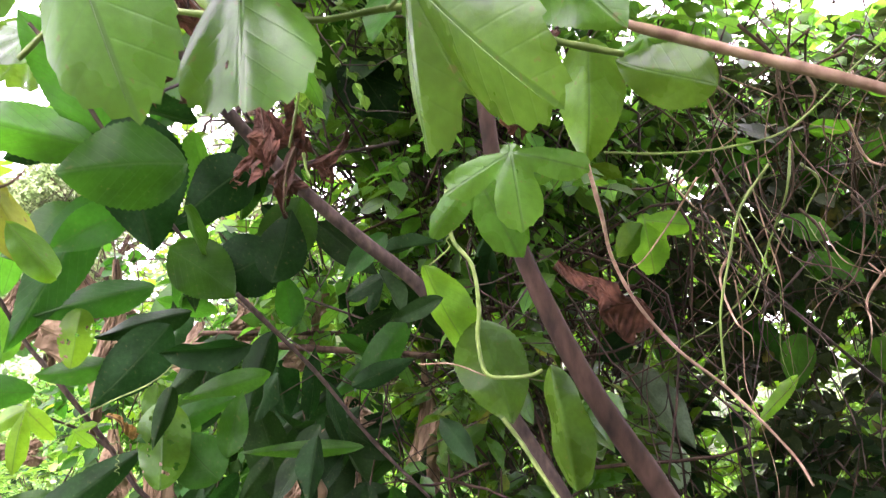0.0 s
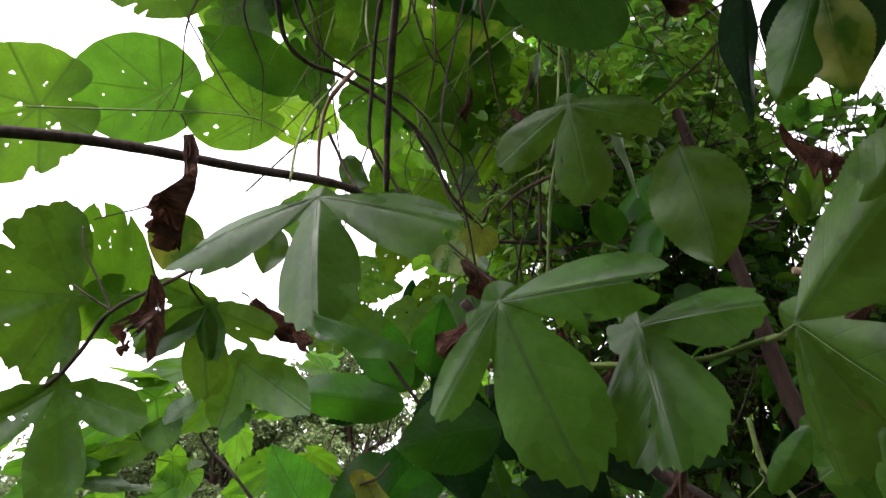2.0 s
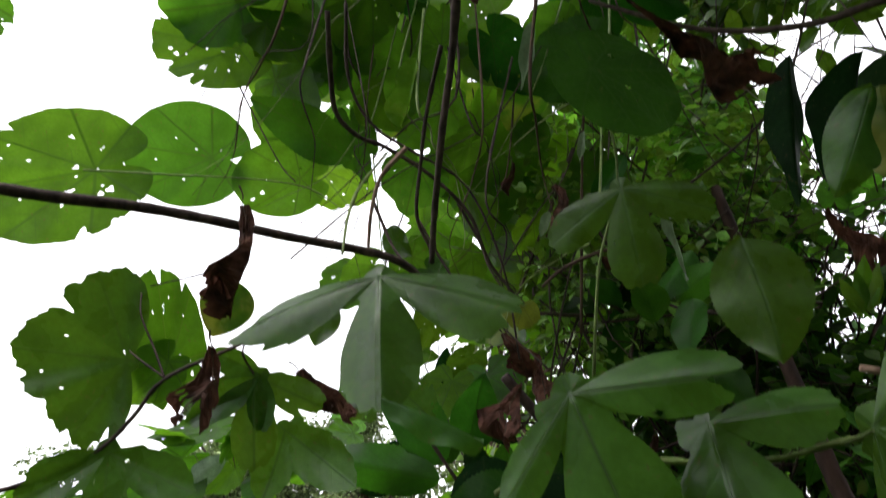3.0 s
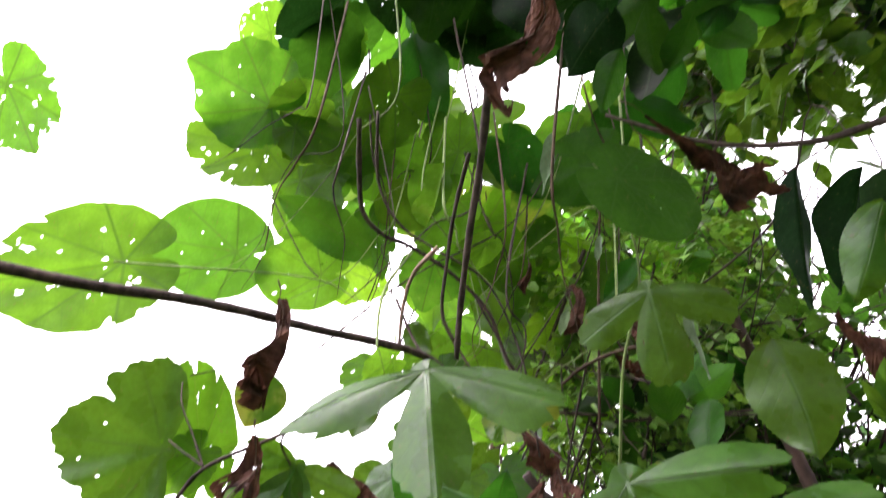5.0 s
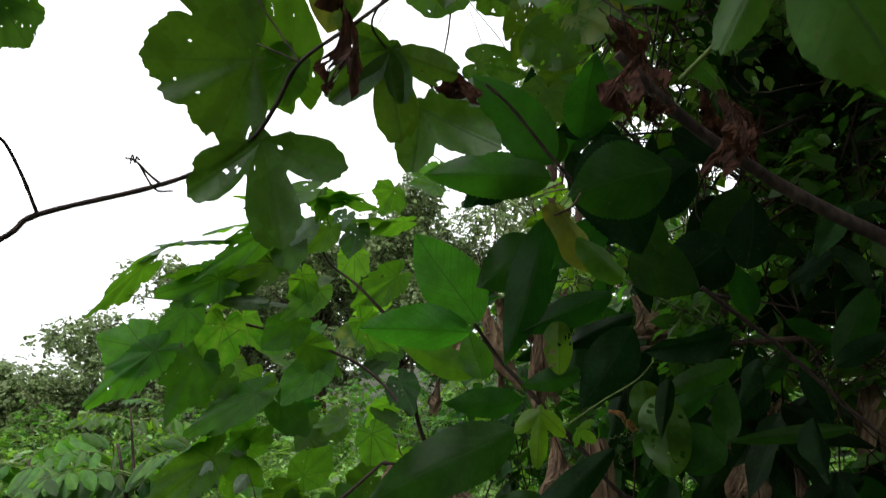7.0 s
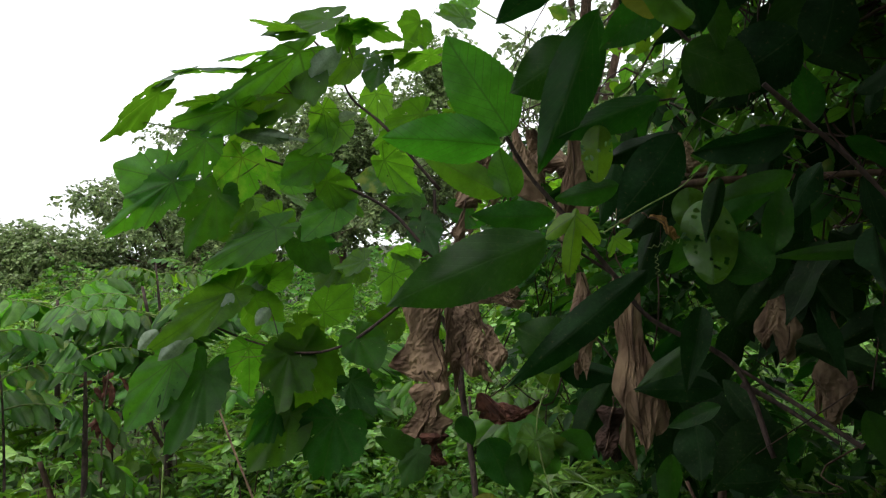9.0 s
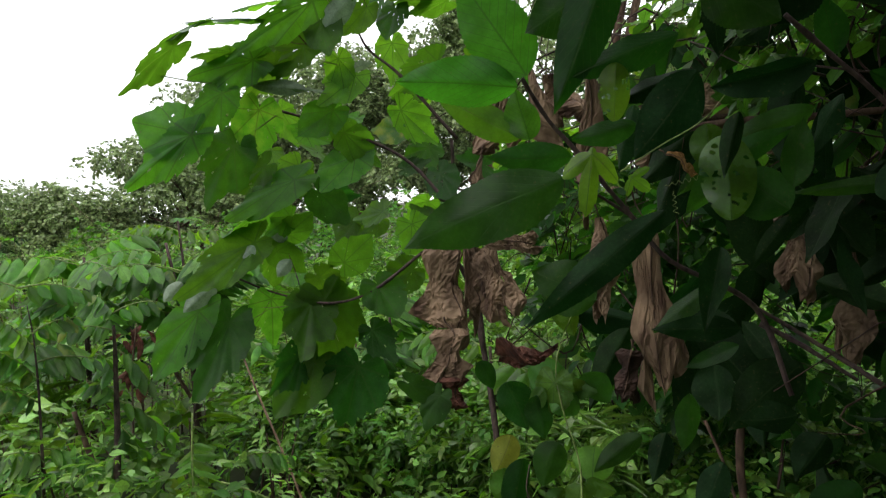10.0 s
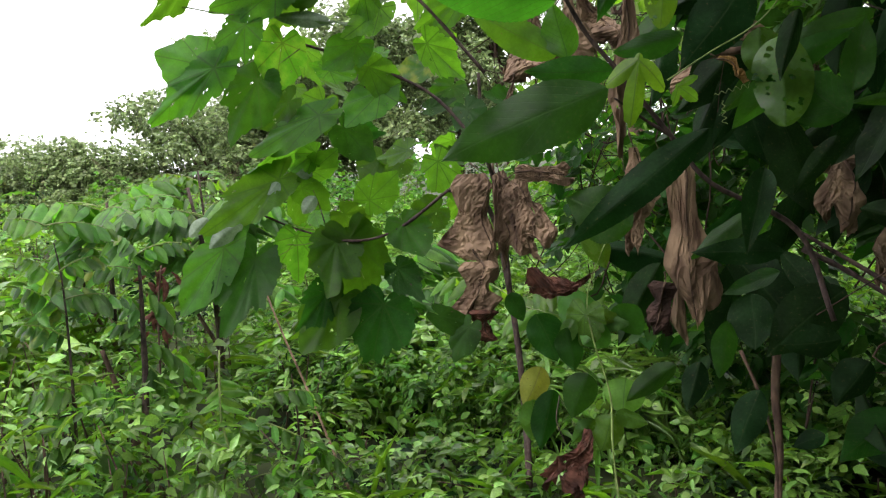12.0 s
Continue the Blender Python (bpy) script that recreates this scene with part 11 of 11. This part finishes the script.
stem(tangle, PINK_STEM, [(0.744, 1.908, 1.881), (0.724, 1.882, 1.743), (0.618, 1.98, 1.586), (0.545, 2.034, 1.413)], 0.0019, 0.0004)
stem(tangle, DARK_BARK, [(0.398, 1.058, 2.024), (0.395, 1.109, 1.985), (0.36, 1.085, 1.928), (0.32, 1.131, 1.927), (0.276, 1.11, 1.889)], 0.0017, 0.0004)
stem(tangle, DARK_BARK, [(0.663, 1.086, 1.811), (0.62, 1.093, 1.773), (0.575, 1.093, 1.737), (0.575, 1.199, 1.704)], 0.0017, 0.0004)
stem(tangle, BARK, [(0.348, 1.621, 2.194), (0.294, 1.655, 2.041), (0.218, 1.713, 1.922), (0.2, 1.791, 1.83)], 0.0021, 0.0004)
stem(tangle, DARK_BARK, [(0.766, 1.563, 1.743), (0.708, 1.562, 1.675), (0.652, 1.572, 1.609), (0.683, 1.604, 1.531), (0.702, 1.579, 1.5), (0.664, 1.613, 1.46)], 0.003, 0.0004)
stem(tangle, GREEN_STEM, [(0.521, 1.905, 2.275), (0.54, 1.914, 2.112), (0.621, 1.944, 2.012), (0.636, 2.001, 1.834)], 0.0014, 0.0004)
stem(tangle, GREEN_STEM, [(0.668, 1.404, 1.902), (0.708, 1.416, 1.869), (0.698, 1.451, 1.8), (0.752, 1.425, 1.697)], 0.0032, 0.0004)
stem(tangle, DARK_BARK, [(0.418, 1.282, 2.103), (0.391, 1.269, 2.062), (0.375, 1.294, 2.017), (0.324, 1.317, 1.949)], 0.0014, 0.0004)
stem(tangle, BARK, [(0.954, 1.68, 2.077), (0.894, 1.725, 2.03), (0.888, 1.756, 1.976), (0.825, 1.743, 1.929), (0.765, 1.863, 1.878)], 0.0023, 0.0004)
stem(tangle, PINK_STEM, [(0.543, 1.584, 2.115), (0.59, 1.634, 2.062), (0.631, 1.622, 2.023), (0.591, 1.651, 1.985), (0.591, 1.666, 1.956), (0.516, 1.667, 1.896)], 0.0029, 0.0004)
stem(tangle, BARK, [(0.587, 2.026, 2.2), (0.644, 1.967, 2.165), (0.712, 2.025, 2.159), (0.809, 1.988, 2.132), (0.887, 1.991, 2.092)], 0.0022, 0.0004)
stem(tangle, PINK_STEM, [(0.443, 1.554, 2.177), (0.532, 1.58, 2.13), (0.582, 1.547, 2.087), (0.557, 1.576, 2.051), (0.578, 1.559, 1.967), (0.615, 1.588, 1.92)], 0.0026, 0.0004)
stem(tangle, PINK_STEM, [(0.466, 1.881, 1.906), (0.444, 1.875, 1.865), (0.372, 1.87, 1.785), (0.321, 1.886, 1.74), (0.248, 1.94, 1.682), (0.243, 1.974, 1.649)], 0.0021, 0.0004)
stem(tangle, BARK, [(0.944, 1.71, 1.699), (0.857, 1.77, 1.654), (0.825, 1.823, 1.531), (0.724, 1.796, 1.467)], 0.0012, 0.0004)
stem(tangle, GREEN_STEM, [(0.688, 1.586, 1.714), (0.597, 1.671, 1.595), (0.512, 1.667, 1.537), (0.464, 1.691, 1.455)], 0.0025, 0.0004)
stem(tangle, GREEN_STEM, [(0.603, 1.302, 1.926), (0.585, 1.287, 1.817), (0.595, 1.391, 1.736), (0.546, 1.338, 1.632), (0.522, 1.374, 1.589), (0.462, 1.4, 1.494)], 0.0029, 0.0004)
stem(tangle, DARK_BARK, [(1.069, 1.821, 2.112), (1.012, 1.938, 1.933), (0.922, 1.992, 1.792), (0.916, 2.013, 1.63), (0.786, 2.032, 1.455)], 0.0014, 0.0004)
stem(tangle, BARK, [(0.562, 1.117, 1.825), (0.609, 1.075, 1.759), (0.646, 1.114, 1.68), (0.675, 1.087, 1.644), (0.688, 1.11, 1.597), (0.687, 1.024, 1.513)], 0.0013, 0.0004)
stem(tangle, BARK, [(0.354, 1.166, 2.015), (0.26, 1.183, 1.958), (0.237, 1.208, 1.906), (0.206, 1.219, 1.868), (0.165, 1.266, 1.807), (0.073, 1.3, 1.696)], 0.0022, 0.0004)
stem(tangle, DARK_BARK, [(0.385, 1.144, 2.036), (0.402, 1.164, 1.99), (0.458, 1.137, 1.925), (0.478, 1.123, 1.905), (0.514, 1.125, 1.859), (0.531, 1.11, 1.842)], 0.0018, 0.0004)
stem(tangle, PINK_STEM, [(0.653, 1.16, 1.684), (0.726, 1.155, 1.623), (0.717, 1.088, 1.567), (0.779, 1.084, 1.527), (0.8, 1.099, 1.501)], 0.0015, 0.0004)
stem(tangle, PINK_STEM, [(0.834, 1.821, 1.875), (0.802, 1.878, 1.72), (0.76, 1.846, 1.623), (0.676, 1.961, 1.549)], 0.0024, 0.0004)
stem(tangle, PINK_STEM, [(0.697, 1.398, 1.786), (0.712, 1.348, 1.71), (0.781, 1.369, 1.691), (0.798, 1.312, 1.662), (0.856, 1.298, 1.617)], 0.0015, 0.0004)
stem(tangle, PINK_STEM, [(0.646, 1.619, 1.952), (0.694, 1.622, 1.787), (0.703, 1.584, 1.695), (0.718, 1.602, 1.62), (0.744, 1.622, 1.485)], 0.0022, 0.0004)
stem(tangle, BARK, [(0.669, 1.602, 1.712), (0.628, 1.667, 1.623), (0.626, 1.677, 1.559), (0.646, 1.657, 1.515), (0.666, 1.64, 1.492)], 0.0028, 0.0004)
stem(tangle, PINK_STEM, [(0.677, 1.555, 2.078), (0.673, 1.575, 1.973), (0.7, 1.584, 1.9), (0.681, 1.599, 1.794)], 0.0017, 0.0004)
stem(tangle, GREEN_STEM, [(0.852, 1.788, 1.72), (0.94, 1.768, 1.68), (1.004, 1.677, 1.625), (1.083, 1.61, 1.541)], 0.0016, 0.0004)
stem(tangle, GREEN_STEM, [(0.492, 1.262, 1.777), (0.537, 1.243, 1.669), (0.558, 1.258, 1.639), (0.559, 1.264, 1.539), (0.599, 1.285, 1.46)], 0.0016, 0.0004)
stem(tangle, BARK, [(0.453, 1.275, 1.857), (0.468, 1.243, 1.794), (0.505, 1.248, 1.712), (0.549, 1.265, 1.612), (0.601, 1.296, 1.502)], 0.0031, 0.0004)
stem(tangle, DARK_BARK, [(0.655, 1.657, 1.986), (0.668, 1.649, 1.87), (0.755, 1.598, 1.818), (0.813, 1.653, 1.758), (0.856, 1.613, 1.688), (0.899, 1.567, 1.597)], 0.0027, 0.0004)
stem(tangle, BARK, [(0.827, 1.428, 1.819), (0.819, 1.435, 1.768), (0.756, 1.488, 1.626), (0.717, 1.504, 1.509), (0.602, 1.517, 1.375)], 0.002, 0.0004)
stem(tangle, GREEN_STEM, [(0.775, 1.924, 2.227), (0.794, 1.934, 2.086), (0.798, 2.011, 2.056), (0.784, 2.013, 1.921), (0.808, 2.043, 1.782), (0.784, 2.076, 1.72)], 0.0013, 0.0004)
stem(tangle, BARK, [(0.536, 1.792, 2.095), (0.522, 1.799, 2.072), (0.567, 1.822, 2.019), (0.601, 1.812, 1.985), (0.579, 1.824, 1.951)], 0.0019, 0.0004)
stem(tangle, BARK, [(0.421, 1.07, 2.032), (0.486, 1.096, 1.992), (0.492, 1.101, 1.949), (0.526, 1.136, 1.876), (0.561, 1.104, 1.792), (0.557, 1.108, 1.703)], 0.003, 0.0004)
stem(tangle, BARK, [(0.569, 1.169, 1.996), (0.572, 1.153, 1.942), (0.542, 1.242, 1.885), (0.475, 1.257, 1.847), (0.439, 1.31, 1.768), (0.434, 1.254, 1.684)], 0.0027, 0.0004)
stem(tangle, BARK, [(0.578, 1.661, 1.853), (0.58, 1.676, 1.745), (0.626, 1.684, 1.635), (0.639, 1.709, 1.596)], 0.0029, 0.0004)
stem(tangle, BARK, [(0.502, 1.197, 1.776), (0.554, 1.198, 1.695), (0.632, 1.182, 1.669), (0.667, 1.175, 1.594), (0.721, 1.144, 1.506)], 0.0019, 0.0004)
stem(tangle, GREEN_STEM, [(0.663, 1.11, 1.754), (0.673, 1.1, 1.676), (0.708, 1.132, 1.619), (0.725, 1.116, 1.561)], 0.0027, 0.0004)
stem(tangle, PINK_STEM, [(0.496, 1.706, 1.932), (0.555, 1.692, 1.865), (0.599, 1.662, 1.821), (0.655, 1.73, 1.731), (0.676, 1.659, 1.635), (0.728, 1.692, 1.603)], 0.0025, 0.0004)
stem(tangle, DARK_BARK, [(0.33, 1.597, 2.002), (0.261, 1.588, 1.897), (0.173, 1.639, 1.786), (0.178, 1.631, 1.709)], 0.0017, 0.0004)
stem(tangle, GREEN_STEM, [(0.362, 1.781, 2.258), (0.456, 1.751, 2.179), (0.565, 1.781, 2.067), (0.619, 1.824, 2.028)], 0.0027, 0.0004)
stem(tangle, PINK_STEM, [(0.544, 1.69, 2.208), (0.626, 1.659, 2.163), (0.743, 1.656, 2.117), (0.78, 1.664, 2.072), (0.89, 1.641, 2.034)], 0.0027, 0.0004)
stem(tangle, DARK_BARK, [(0.395, 1.157, 1.76), (0.44, 1.147, 1.668), (0.495, 1.13, 1.621), (0.552, 1.096, 1.557), (0.553, 1.057, 1.484), (0.582, 1.065, 1.418)], 0.0014, 0.0004)
stem(tangle, BARK, [(0.489, 1.452, 1.827), (0.483, 1.424, 1.766), (0.476, 1.511, 1.694), (0.418, 1.517, 1.64), (0.388, 1.526, 1.562)], 0.0021, 0.0004)
stem(tangle, BARK, [(1.035, 1.839, 1.786), (1.106, 1.792, 1.709), (1.176, 1.807, 1.609), (1.213, 1.753, 1.493), (1.267, 1.671, 1.399)], 0.0016, 0.0004)
stem(tangle, PINK_STEM, [(0.432, 1.295, 1.846), (0.396, 1.348, 1.768), (0.348, 1.348, 1.7), (0.312, 1.315, 1.674), (0.327, 1.347, 1.628)], 0.0022, 0.0004)
stem(tangle, GREEN_STEM, [(0.561, 1.469, 1.865), (0.617, 1.492, 1.805), (0.666, 1.421, 1.713), (0.753, 1.455, 1.643)], 0.0013, 0.0004)
stem(tangle, BARK, [(0.528, 1.283, 2.069), (0.593, 1.302, 2.019), (0.577, 1.299, 1.945), (0.578, 1.284, 1.84)], 0.0014, 0.0004)
